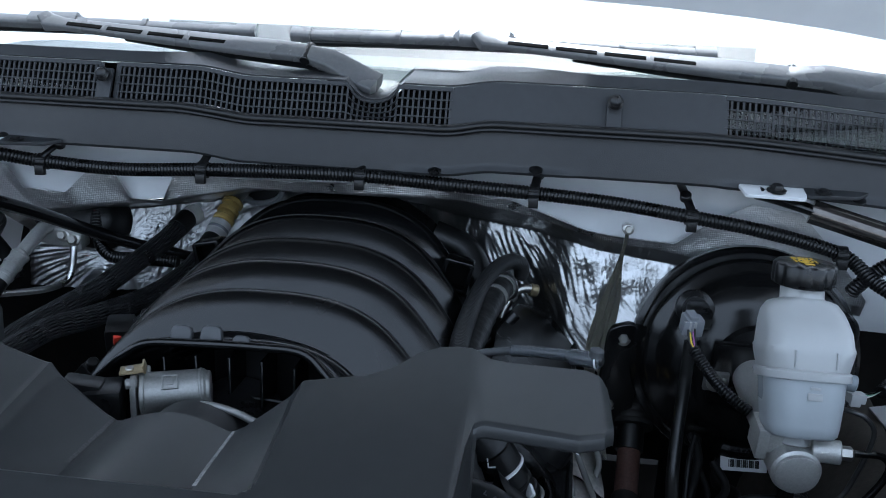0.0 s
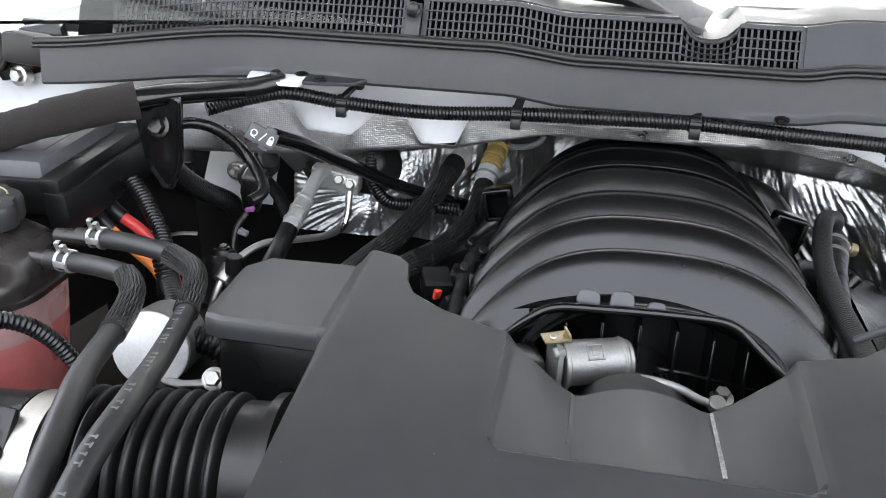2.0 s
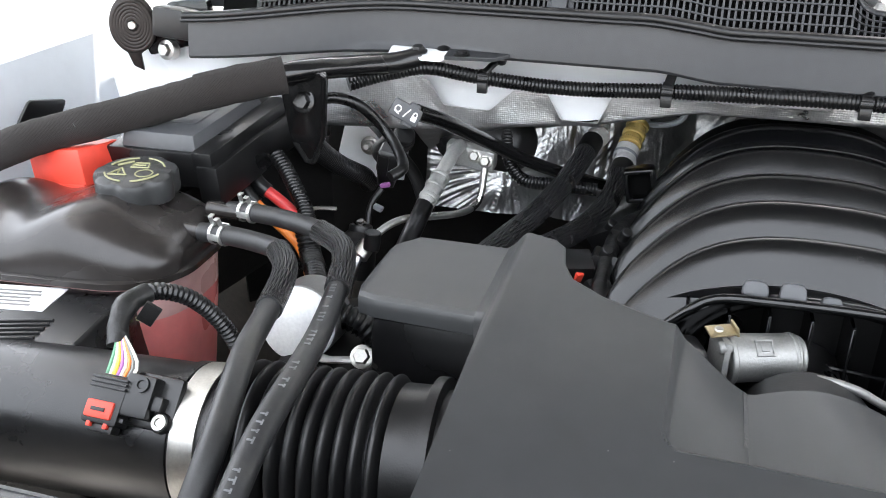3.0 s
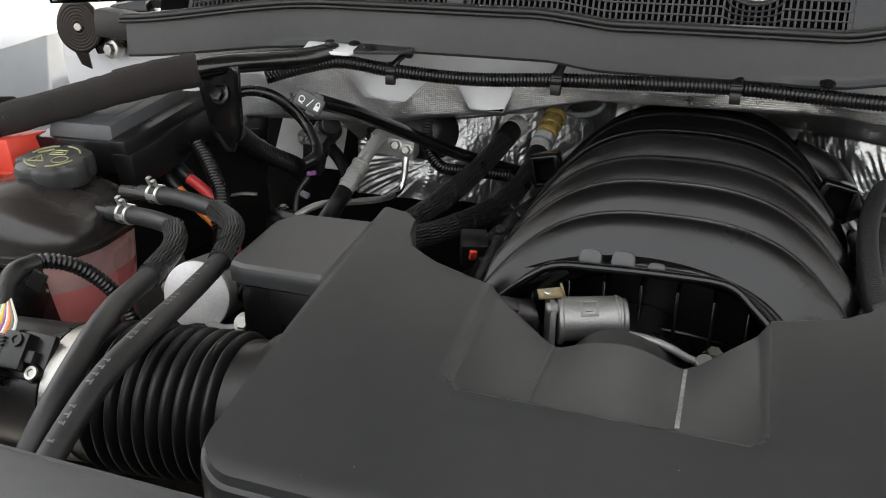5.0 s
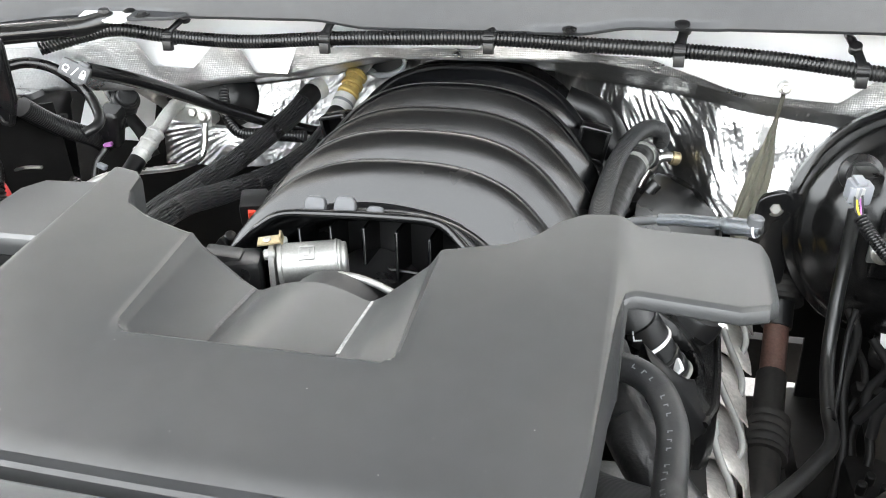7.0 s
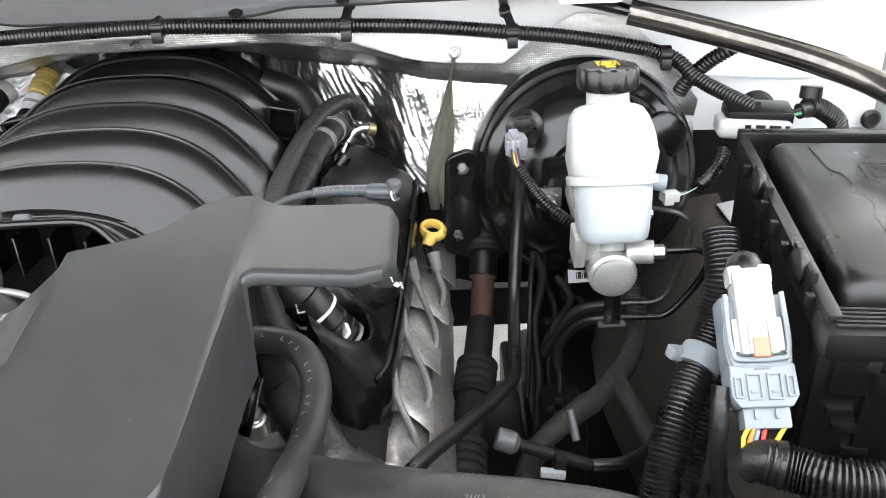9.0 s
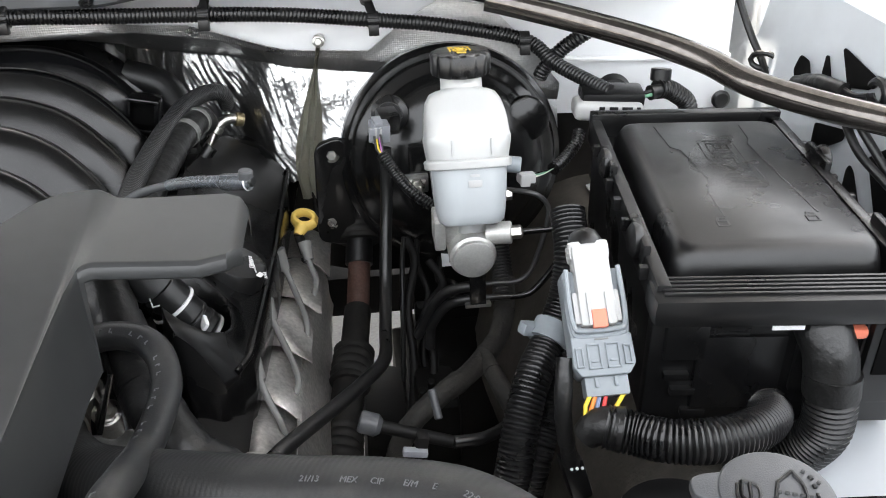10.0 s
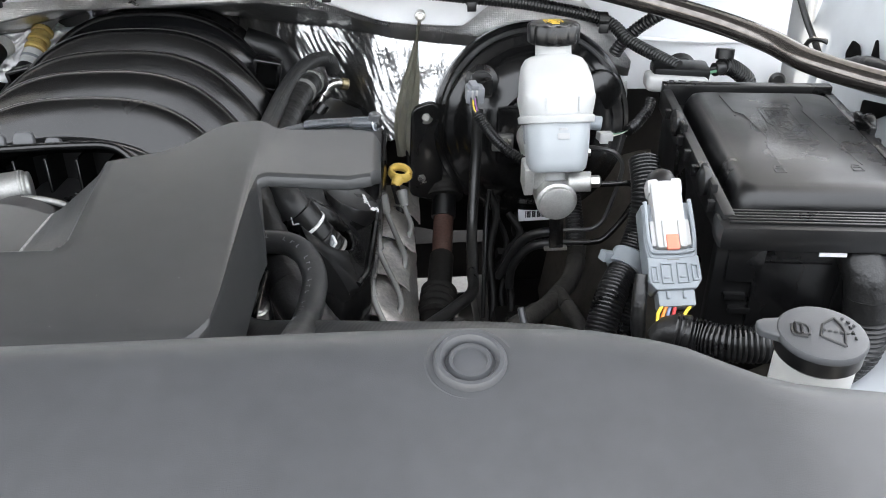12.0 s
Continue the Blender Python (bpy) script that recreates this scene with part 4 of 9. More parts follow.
# ---- intake duct cover over the front of the engine ----
def duct_cover():
    c = thing("engine_air_duct_cover", (0, 0.4, 1.08), "matte dark grey moulded engine duct cover with two side ears", "engine cover")
    front = [(-0.325, 0.53), (-0.318, 0.512), (-0.303, 0.505), (-0.222, 0.484), (-0.2135, 0.476), (-0.2115, 0.44), (-0.2085, 0.325)] + [(-0.18 - 0.0285 * math.cos(q), 0.3185 - 0.0285 * math.sin(q)) for q in span(0.05, 1.57, 9)] + [(0.0, 0.289)] + [
             (0.17, 0.2895)] + [(0.176 + 0.0285 * math.cos(q), 0.3185 - 0.0285 * math.sin(q)) for q in span(1.57, 0.05, 9)] + [(0.206, 0.335), (0.212, 0.44), (0.2155, 0.462), (0.224, 0.466), (0.285, 0.472), (0.302, 0.482), (0.31, 0.5)]
    back = [(-0.325, 0.57), (-0.318, 0.594), (-0.3, 0.606), (-0.215, 0.582), (-0.185, 0.575), (-0.176, 0.566), (-0.172, 0.545), (-0.164, 0.53), (-0.14, 0.515), (-0.105, 0.502), (-0.09, 0.497),
            (-0.044, 0.4955), (0.044, 0.4955), (0.085, 0.499), (0.096, 0.506), (0.135, 0.518), (0.152, 0.53), (0.168, 0.551), (0.183, 0.561), (0.2, 0.563), (0.232, 0.562), (0.293, 0.5765), (0.303, 0.572), (0.309, 0.563), (0.31, 0.55)]
    xs = sorted({*(x for x, _ in front), *(x for x, _ in back), *span(-0.32, 0.305, 90), *span(-0.214, -0.18, 24), *span(0.176, 0.222, 24), -0.046, -0.0438, 0.0438, 0.046, *span(-0.1, -0.079, 15), *span(0.079, 0.1, 15), -0.232, -0.222, 0.232, 0.222})

    def height(x, y):
        z = 1.066 + (y - 0.3) * 0.205
        out = ease(0.205, 0.222, abs(x))
        ear = 1.093 - (abs(x) - 0.22) * 0.17 + (y - 0.47) * 0.12 if x < 0 else 1.109 + (y - 0.515) * 0.07 - (x - 0.22) * 0.13
        z = z * (1 - out) + (min(z, ear) if x < 0 else ear) * out
        # sunk pan round the duct's arch, with a rounded rim
        dx, dy, r = 0.0915 - abs(x), y - 0.3905, 0.011
        inside = r - math.hypot(r - dx, r - dy) if dx < r and dy < r else min(dx, dy)
        if inside > 0:
            floor = 1.0655 + 0.0125 * max(0.0, math.cos(math.pi / 2 * min(1, abs(x) / 0.044))) if abs(x) < 0.044 else 1.0655 + (abs(x) - 0.044) / 0.0475 * (z - 0.003 - 1.0655)
            z = min(z, max(floor, z - inside * 1.3))
            if 0.0435 < abs(x) < 0.0465:
                z += 0.0016 * ease(0.4, 0.44, y)
        elif inside > -0.006:
            z += 0.0009 * (1 + inside / 0.006)
        if y < 0.31:
            z -= 0.006 * ((0.31 - y) / 0.02) ** 2
        return z

    bm = bmesh.new()
    rows = []
    n = 90
    x_lo, x_hi = xs[0], xs[-1]
    for x in xs:
        yf, yb = course(front, x), course(back, x)
        drop = 0.006 * max(0, 1 - (x - x_lo) / 0.008) ** 2 + 0.006 * max(0, 1 - (x_hi - x) / 0.008) ** 2
        deep = 0.0105 if x > 0.216 else 0.016 if x < -0.216 else 0.075
        col = [(yf + 0.001, height(x, yf) - deep), (yf, height(x, yf) - 0.009), (yf, height(x, yf) - 0.005), (yf + 0.0014, height(x, yf) - 0.0018), (yf + 0.004, height(x, yf))]
        y0, y1 = yf + 0.004, yb - 0.004
        step = 0.3885 if y0 < 0.38 else y0 + 0.4 * (y1 - y0)
        ys = [y0 + (step - y0) * i / 40 for i in range(1, 41)] + [step + 0.003] + [step + 0.003 + (y1 - step - 0.003) * i / (n - 41) for i in range(1, n - 40)]
        col += [(y, height(x, y)) for y in ys]
        col += [(yb - 0.0014, height(x, yb) - 0.0018), (yb, height(x, yb) - 0.005), (yb, height(x, yb) - 0.009), (yb - 0.001, height(x, yb) - (0.016 if abs(x) > 0.216 else 0.03))]
        rows.append([bm.verts.new((x, y, z - drop)) for y, z in col])
    skin(bm, rows, closed=False)
    part("shell", bm, COVER, c, angle=24)
    part("scuffed_edge", sheet(lambda y, v: (-0.0437 - 0.0045 * v, y, height(-0.0437 - 0.0045 * v, y) + 0.0005), span(0.43, 0.491, 40), span(0, 1, 8)), SCUFFDARK, c, "rubbed grey edge")
    # this strip paints the curved edge's glint together with its scuffs
    part("scuffed_edge", sheet(lambda y, v: (0.0432 + 0.0048 * v, y, height(0.0448, y) + 0.0006 - 0.0004 * (2 * v - 1) ** 2 + 0.0004 * noise.noise(Vector((y * 900, v * 9, 0)))), span(0.42, 0.491, 60), span(0, 1, 8)), SCUFF, c, "scuffed edge with its glint painted pale")
    # single grains of dust lying on the shell
    rng = random.Random(5)
    specks = bmesh.new()
    for _ in range(14):
        x, y = rng.uniform(-0.2, 0.2), rng.uniform(0.3, 0.385)
        r = rng.uniform(0.00012, 0.0003)
        merge(specks, box((2 * r, 2.6 * r, r), pose(x, y, height(x, y) + r * 0.4, 0, 0, rng.uniform(0, 180)), 0))
    tagged(part("dust", specks, SPECK, c), "pale dust grains lying on the cover", kind="stuff")
    # ear rims and the ducts below them
    part("resonator", bxyz(-0.308, -0.205, 0.505, 0.585, 0.93, 1.068, 0.012), BLACK, c)
    part("duct_body", bxyz(-0.19, 0.185, 0.315, 0.478, 0.95, 1.05, 0.02), BLACK, c)
    part("duct_outlet", tube([(0, 0.48, 1.024), (0, 0.535, 1.02)], 0.046, 28), RUBBER, c)


duct_cover()


# ---- intake manifold ----
def manifold():
    m = thing("intake_manifold", (0, 0.8, 1.0), "satin black ribbed plastic intake manifold", "intake manifold")

    def surface(u, a):
        # u along the engine, a across (0 to pi)
        s = math.sin(a)
        side = 1 - s
        z_top = course([(0.6, 1.094), (0.625, 1.098), (0.66, 1.108), (0.74, 1.119), (0.82, 1.125), (0.9, 1.139), (0.97, 1.143), (1.03, 1.128), (1.045, 1.1)], u)
        k = (u - 0.632) / 0.0665
        rib = 0.031 * math.sin(math.pi * (k % 1)) ** 1.25 if 0.632 < u < 1.0 else 0.0
        if u <= 0.632:
            # a low roll in front of the first runner
            rib = 0.017 * math.sin(math.pi * (u - 0.594) / 0.0385) ** 0.8
        half = course([(0.6, 0.118), (0.66, 0.146), (0.75, 0.156), (0.9, 0.152), (1.02, 0.138), (1.045, 0.11)], u)
        foot = 0.955
        c = math.cos(a)
        p = 0.77
        low = ease(0.78, 0.35, s)
        apart = min(k % 1, 1 - k % 1)
        notch = 0.05 * ease(0.8, 0.4, s) * max(0.0, 1 - (apart / 0.25) ** 2) if 0.66 < u < 0.98 else 0.0
        x = 0.015 + (half * 0.94 - 0.028 * low + rib * (0.8 + 1.2 * low) - notch) * math.copysign(abs(c) ** p, c)
        z = foot + (z_top - foot - 0.026 + rib) * (s ** 0.85 if s > 0 else 0)
        y = u - 0.075 * side ** 1.4 * ease(1.0, 0.7, u)
        return (x, y, z)

    us = span(0.606, 1.045, 200)
    part("runner_shell", sheet(surface, us, span(0.0, math.pi, 70), 0.003), MANIFOLD, m, angle=70)
    # flange along both sides with gusset ears
    for sx in (-1, 1):
        part("flange", bxyz(0.015 + min(sx * 0.12, sx * 0.168), 0.015 + max(sx * 0.12, sx * 0.168), 0.64, 1.0, 0.955, 0.985, 0.006), MANIFOLD, m)
        for y in (0.655, 0.72, 0.79, 0.86):
            part("gusset", slab(round_poly([(0, 0), (0.05, 0), (0.0, 0.07)], 0.004), -0.0015, 0.0015, facing((0.015 + sx * 0.122, y, 0.985), (sx, 0, 0), (0, 0, 1)), 0.0005), MANIFOLD, m)
    # front rim of the open plenum
    rim = [(-0.118, 0.578, 1.045), (-0.1, 0.58, 1.062), (-0.085, 0.583, 1.076), (-0.066, 0.587, 1.087), (-0.03, 0.589, 1.0895), (0.03, 0.591, 1.0905), (0.066, 0.59, 1.089), (0.085, 0.584, 1.077), (0.1, 0.575, 1.066), (0.118, 0.566, 1.05)]
    part("rim", tube(rim, 0.0038, 10), MANIFOLD, m)
    def lip(k, v):
        p = Vector(course_point(rim, k))
        q = Vector(surface(0.612, math.pi * (1 - k * 0.86 - 0.07)))
        r = p.lerp(q, v)
        r.z += 0.004 * math.sin(v * math.pi) - 0.001
        return r
    part("shelf", sheet(lip, span(0, 1, 30), span(0, 1, 8), 0.002), MANIFOLD, m)
    for x, w, h in ((-0.04, 0.02, 0.0125), (-0.0142, 0.02, 0.014), (0.012, 0.016, 0.008)):
        out = round_poly([(-w / 2, 0), (w / 2, 0), (w / 2 - 0.002, h), (-w / 2 + 0.002, h)], 0.005)
        part("tab", slab(out, -0.003, 0.003, facing((x, 0.5965, 1.0885), (1, 0, 0), (0, 0.45, 1)), 0.0015), GREYPLASTIC, m, "small upright moulded tab")
    # plenum interior: back wall with ribs
    part("plenum_wall", sheet(lambda x, v: (x, 0.635 + 0.25 * x * x, 1.085 - 0.14 * v - 2.4 * x * x), span(-0.115, 0.115, 24), span(0, 1, 8), 0.003), BLACK, m)
    for x in (-0.085, -0.055, -0.027, 0.002, 0.03, 0.058, 0.084):
        part("plenum_rib", box((0.0026, 0.05, 0.1), pose(x, 0.618, 1.028 - 1.6 * x * x), 0.0008, 1), MANIFOLD, m)
    for z in (1.04, 1.022):
        part("plenum_bead", tube([(-0.1, 0.607, z - 0.012), (-0.03, 0.602, z - 0.002), (0.04, 0.602, z - 0.002), (0.1, 0.607, z - 0.014)], 0.002, 8), MANIFOLD, m)
    # square port on the side and a rear boss
    for px, py, pz, lean in ((0.164, 0.895, 1.074, 12), (-0.15, 0.942, 1.06, -12)):
        pm = pose(px, py, pz, 0, lean)
        port = part("side_port", box((0.03, 0.02, 0.034), pm @ pose(0, 0.012, 0), 0.006), MANIFOLD, m)
        for bx, bz, w, h in ((-0.0145, 0, 0.005, 0.036), (0.0145, 0, 0.005, 0.036), (0, 0.0165, 0.032, 0.005), (0, -0.0165, 0.032, 0.005)):
            part("port_wall", box((w, 0.024, h), pm @ pose(bx, -0.006, bz), 0.002), MANIFOLD, port)
        # near-black plate closes the frame and paints the shaded interior
        part("port_mouth", box((0.026, 0.003, 0.03), pm @ pose(0, 0.0005, 0), 0.001), VOID, port)
    part("rear_tube", tube([(0.12, 1.0, 1.09), (0.165, 1.0, 1.07), (0.19, 0.97, 1.03)], 0.02, 14), RUBBER, m)


def course_point(points, k):
    s = k * (len(points) - 1)
    i = min(len(points) - 2, int(s))
    return Vector(points[i]).lerp(Vector(points[i + 1]), s - i)


manifold()


def throttle_body():
    t = thing("throttle_body", (-0.03, 0.56, 1.0), "cast aluminium throttle body with round motor housing", "throttle body")
    a, b = Vector((-0.056, 0.556, 1.056)), Vector((-0.008, 0.5725, 1.0585))
    d = (b - a).normalized()
    motor = part("motor_housing", rod(a, b, 0.0176, 30, 0.002, r2=0.0166), ALU, t)
    part("end_cap", rod(b - d * 0.002, b + d * 0.003, 0.0148, 24), ALU, motor)
    part("collar", rod(a, a + d * 0.004, 0.0196, 28, 0.0008), ALU, motor)
    part("collar", rod(b - d * 0.006, b - d * 0.0035, 0.0174, 28, 0.0006), ALU, motor)
    part("plate", box((0.005, 0.03, 0.046), pose(-0.0605, 0.5535, 1.053, 0, 0, 20), 0.002), ALU, t)
    for dy, dz in ((-0.012, 0.018), (0.011, 0.019), (-0.013, -0.017)):
        part("plate_boss", rod(Vector((-0.062, 0.5535 + dy, 1.053 + dz)), Vector((-0.062, 0.5535 + dy, 1.053 + dz)) + d * 0.009, 0.0042, 14), ALU, t)
    bracket = part("top_bracket", box((0.019, 0.014, 0.0018), pose(-0.0615, 0.553, 1.0785, 4, -6, 20), 0.0007), BRASSY, t, "brassy steel bracket")
    part("ear", box((0.0018, 0.013, 0.007), pose(-0.0525, 0.5555, 1.081, 4, -14, 20), 0.0006), BRASSY, bracket)
    part("screw", rod((-0.063, 0.552, 1.079), (-0.063, 0.5515, 1.081), 0.0032, 14), STEEL, bracket)
    part("gear_cover", box((0.03, 0.035, 0.05), pose(-0.085, 0.55, 1.04, 0, 0, 20), 0.006), BLACK, t)
    part("plug", box((0.03, 0.022, 0.02), pose(-0.1, 0.545, 1.06, 0, 10, 15), 0.003), BLACK, t)
    n = Vector((0.1, -0.62, 0.78))
    n = (n - d * n.dot(d)).normalized()
    mk = facing(a.lerp(b, 0.46) + n * 0.0172, d, n.cross(d))
    for x, y, w, h in ((0, 0.0056, 0.0128, 0.0014), (0, -0.0056, 0.0128, 0.0014), (-0.0057, 0, 0.0014, 0.0125), (0.0057, 0, 0.0014, 0.0125), (0, 0, 0.0052, 0.0052)):
        part("cast_mark", box((w, h, 0.0016), mk @ pose(x, y, 0), 0.0004), ALU, motor)
    part("bore", tube([(0.0, 0.56, 1.0), (0, 0.63, 1.0)], 0.045, 28), BLACK, t)
    part("gasket_ring", tube([(-0.02, 0.535, 1.058), (-0.004, 0.535, 1.0625), (0.012, 0.535, 1.063), (0.03, 0.536, 1.0585), (0.043, 0.537, 1.052), (0.056, 0.538, 1.048)], 0.003, 10), ALU, t)
    part("flange_ear", rod((0.056, 0.538, 1.046), (0.056, 0.5345, 1.0535), 0.0062, 18), ALU, t)
    for x, y, z in ((-0.052, 0.535, 1.03), (0.062, 0.555, 1.045)):
        part("bolt", merge(hexbolt((x, y, z), (0, -0.3, 1), 0.006, 0.008), rod((x, y, z - 0.02), (x, y, z), 0.004)), STEEL, t)


throttle_body()


# ---- brake booster, master cylinder, reservoir ----
def loft(sections, m=None, caps=True, n=5):
    """Skins sections of (height, width, depth, corner radius, shift x, shift y)."""
    bm = bmesh.new()
    rings = []
    for h, w, d, r, *sh in sections:
        sx, sy = (sh + [0, 0])[:2]
        rings.append([bm.verts.new((x + sx, y + sy, h)) for x, y in rrect(w, d, r, n)])
    skin(bm, rings)
    if caps:
        bm.faces.new(rings[0][::-1])
        bm.faces.new(rings[-1])
    if m is not None:
        bm.transform(m)
    return bm


def brake_booster():
    b = thing("brake_booster", (0.497, 0.93, 0.99), "large gloss black round brake booster on the bulkhead", "brake booster")
    m = frame_of((0.497, 0.985, 0.985), (0.497, 0.80, 1.015))
    shell = [(0, 0), (0.105, 0), (0.116, 0.012), (0.121, 0.05), (0.122, 0.078), (0.1275, 0.082), (0.129, 0.088), (0.1275, 0.094), (0.122, 0.097), (0.119, 0.101),
             (0.117, 0.112), (0.111, 0.118), (0.104, 0.1205), (0.099, 0.126), (0.094, 0.136), (0.085, 0.145), (0.066, 0.153), (0.05, 0.157), (0.046, 0.163), (0.03, 0.166), (0, 0.166)]
    body = part("shell", lathe(shell, m, 72), GLOSS, b)
    part("boss", lathe([(0, -0.01), (0.025, -0.01), (0.0245, 0.0), (0.021, 0.0025), (0, 0.003)], frame_of((0.578, 0.852, 1.052), (0.587, 0.78, 1.063)), 28), GLOSS, body)
    part("mount_plate", box((0.09, 0.012, 0.075), pose(0.487, 0.815, 1.01, 8), 0.006), SATINBLACK, b)
    for x in (0.449, 0.528):
        part("stud_nut", merge(hexbolt((x, 0.806, 1.004), (0, -1, 0.16), 0.0075, 0.009), rod((x, 0.8, 1.005), (x, 0.78, 1.008), 0.004)), STEEL, b)
        part("stud_tab", box((0.026, 0.006, 0.022), pose(x, 0.808, 1.004, 8), 0.002), ALU, b)
    lm = pose(0.503, 0.852, 0.8915, -22, 0, 3)
    part("label", box((0.052, 0.0008, 0.024), lm, 0.0003), LABEL, b, "white barcode label")
    bars = bmesh.new()
    for i in range(15):
        merge(bars, box((0.0009 + 0.0008 * (i * 7 % 3), 0.0006, 0.0085), lm @ pose(-0.0165 + i * 0.0023, -0.0006, -0.0035), 0))
    for i in range(7):
        merge(bars, box((0.0032, 0.0006, 0.003), lm @ pose(-0.016 + i * 0.0049, -0.0006, 0.0055), 0))
    part("label_print", bars, BLACK, b)
    # vacuum port with its sensor plug
    part("port", lathe([(0, 0), (0.02, 0), (0.02, 0.012), (0.014, 0.016), (0.014, 0.026), (0, 0.026)], frame_of((0.428, 0.86, 1.066), (0.421, 0.79, 1.08)), 24), BLACK, b)
    plug = thing("sensor_plug", (0.412, 0.79, 1.065), "grey sensor plug with coloured wires on the booster", "connector")
    part("black_body", box((0.021, 0.024, 0.022), pose(0.423, 0.81, 1.074, 10, 0, 12), 0.003), BLACK, plug)
    part("grey_body", box((0.019, 0.02, 0.02), pose(0.4135, 0.792, 1.07, 10, 0, 12), 0.003), PLUGGREY, plug)
    part("latch", box((0.009, 0.016, 0.004), pose(0.412, 0.788, 1.0815, 10, 0, 12), 0.001), PLUGGREY, plug)
    for dx in (-0.005, 0.0, 0.005):
        part("keyway", box((0.0022, 0.003, 0.015), pose(0.4095 + dx, 0.7805, 1.0695, 10, 0, 12), 0.0005), CONNWHITE, plug)
    part("face", box((0.015, 0.003, 0.015), pose(0.41, 0.7815, 1.0695, 10, 0, 12), 0.001), PLUGGREY, plug)
    for i, (w, dx) in enumerate(((YELLOWWIRE, 0), (PURPLE, 0.003), (BLACK, -0.002), (BLACK, 0.004))):
        part("wire", tube([(0.41 + dx, 0.778, 1.066 + i * 0.0016), (0.411 + dx, 0.771, 1.058), (0.416, 0.768, 1.049)], 0.0011, 6), w, plug)
    part("conduit", tube([(0.414, 0.772, 1.052), (0.425, 0.758, 1.038), (0.44, 0.735, 1.025), (0.462, 0.72, 1.012)], 0.0062, 10, rings=(0.0032, 0.0012)), CONDUIT, plug)
    # flange between booster and bulkhead
    br = thing("booster_bracket", (0.36, 0.97, 0.93), "gloss black steel bracket with two bolts on the bulkhead", "bracket")
    out = round_poly([(-0.022, -0.065), (0.022, -0.075), (0.026, 0.05), (0.012, 0.07), (-0.018, 0.06)], 0.012)
    part("plate", slab(out, 0, 0.008, facing((0.357, 0.9, 0.965), (1, 0.1, 0), (0.04, -0.1, 1)), 0.002), SATINBLACK, br)
    part("rim", tube([(0.338, 0.893, 1.02), (0.335, 0.898, 0.97), (0.338, 0.903, 0.91), (0.36, 0.906, 0.893)], 0.0028, 8), SATINBLACK, br)
    for p in ((0.36, 0.89, 1.012), (0.352, 0.899, 0.925)):
        part("bolt", hexbolt(p, (0, -1, 0.15), 0.0062, 0.006), STEEL, br)


brake_booster()


def master_cylinder():
    c = thing("master_cylinder", (0.487, 0.72, 0.99), "cast aluminium brake master cylinder under its reservoir", "master cylinder")
    a, b = Vector((0.487, 0.815, 1.012)), Vector((0.487, 0.648, 0.993))
    part("bore", rod(a, b, 0.0215, 30, 0.002), BRIGHTCAST, c)
    part("end_plug", lathe([(0, 0), (0.019, 0), (0.0185, 0.0035), (0.016, 0.0045), (0, 0.0045)], frame_of(b, b + (b - a)), 30), BRIGHTCAST, c)
    part("saddle", box((0.05, 0.06, 0.028), pose(0.488, 0.69, 1.018, 6), 0.005), BRIGHTCAST, c)
    part("lug", box((0.01, 0.03, 0.03), pose(0.4585, 0.672, 1.014, 8), 0.002), BRIGHTCAST, c)
    part("side_boss", rod((0.5, 0.66, 1.011), (0.523, 0.655, 1.0127), 0.0105, 20), BRIGHTCAST, c)
    part("line_nut", lathe([(0, 0), (0.0065, 0), (0.0065, 0.009), (0.004, 0.011), (0, 0.011)], frame_of((0.522, 0.655, 1.0127), (0.56, 0.652, 1.014)), 6), STEEL, c)
    part("side_boss", rod((0.5, 0.72, 1.02), (0.525, 0.715, 1.024), 0.0095, 20), BRIGHTCAST, c)
    part("line_nut", lathe([(0, 0), (0.006, 0), (0.006, 0.009), (0, 0.01)], frame_of((0.525, 0.715, 1.024), (0.56, 0.712, 1.026)), 6), STEEL, c)


master_cylinder()


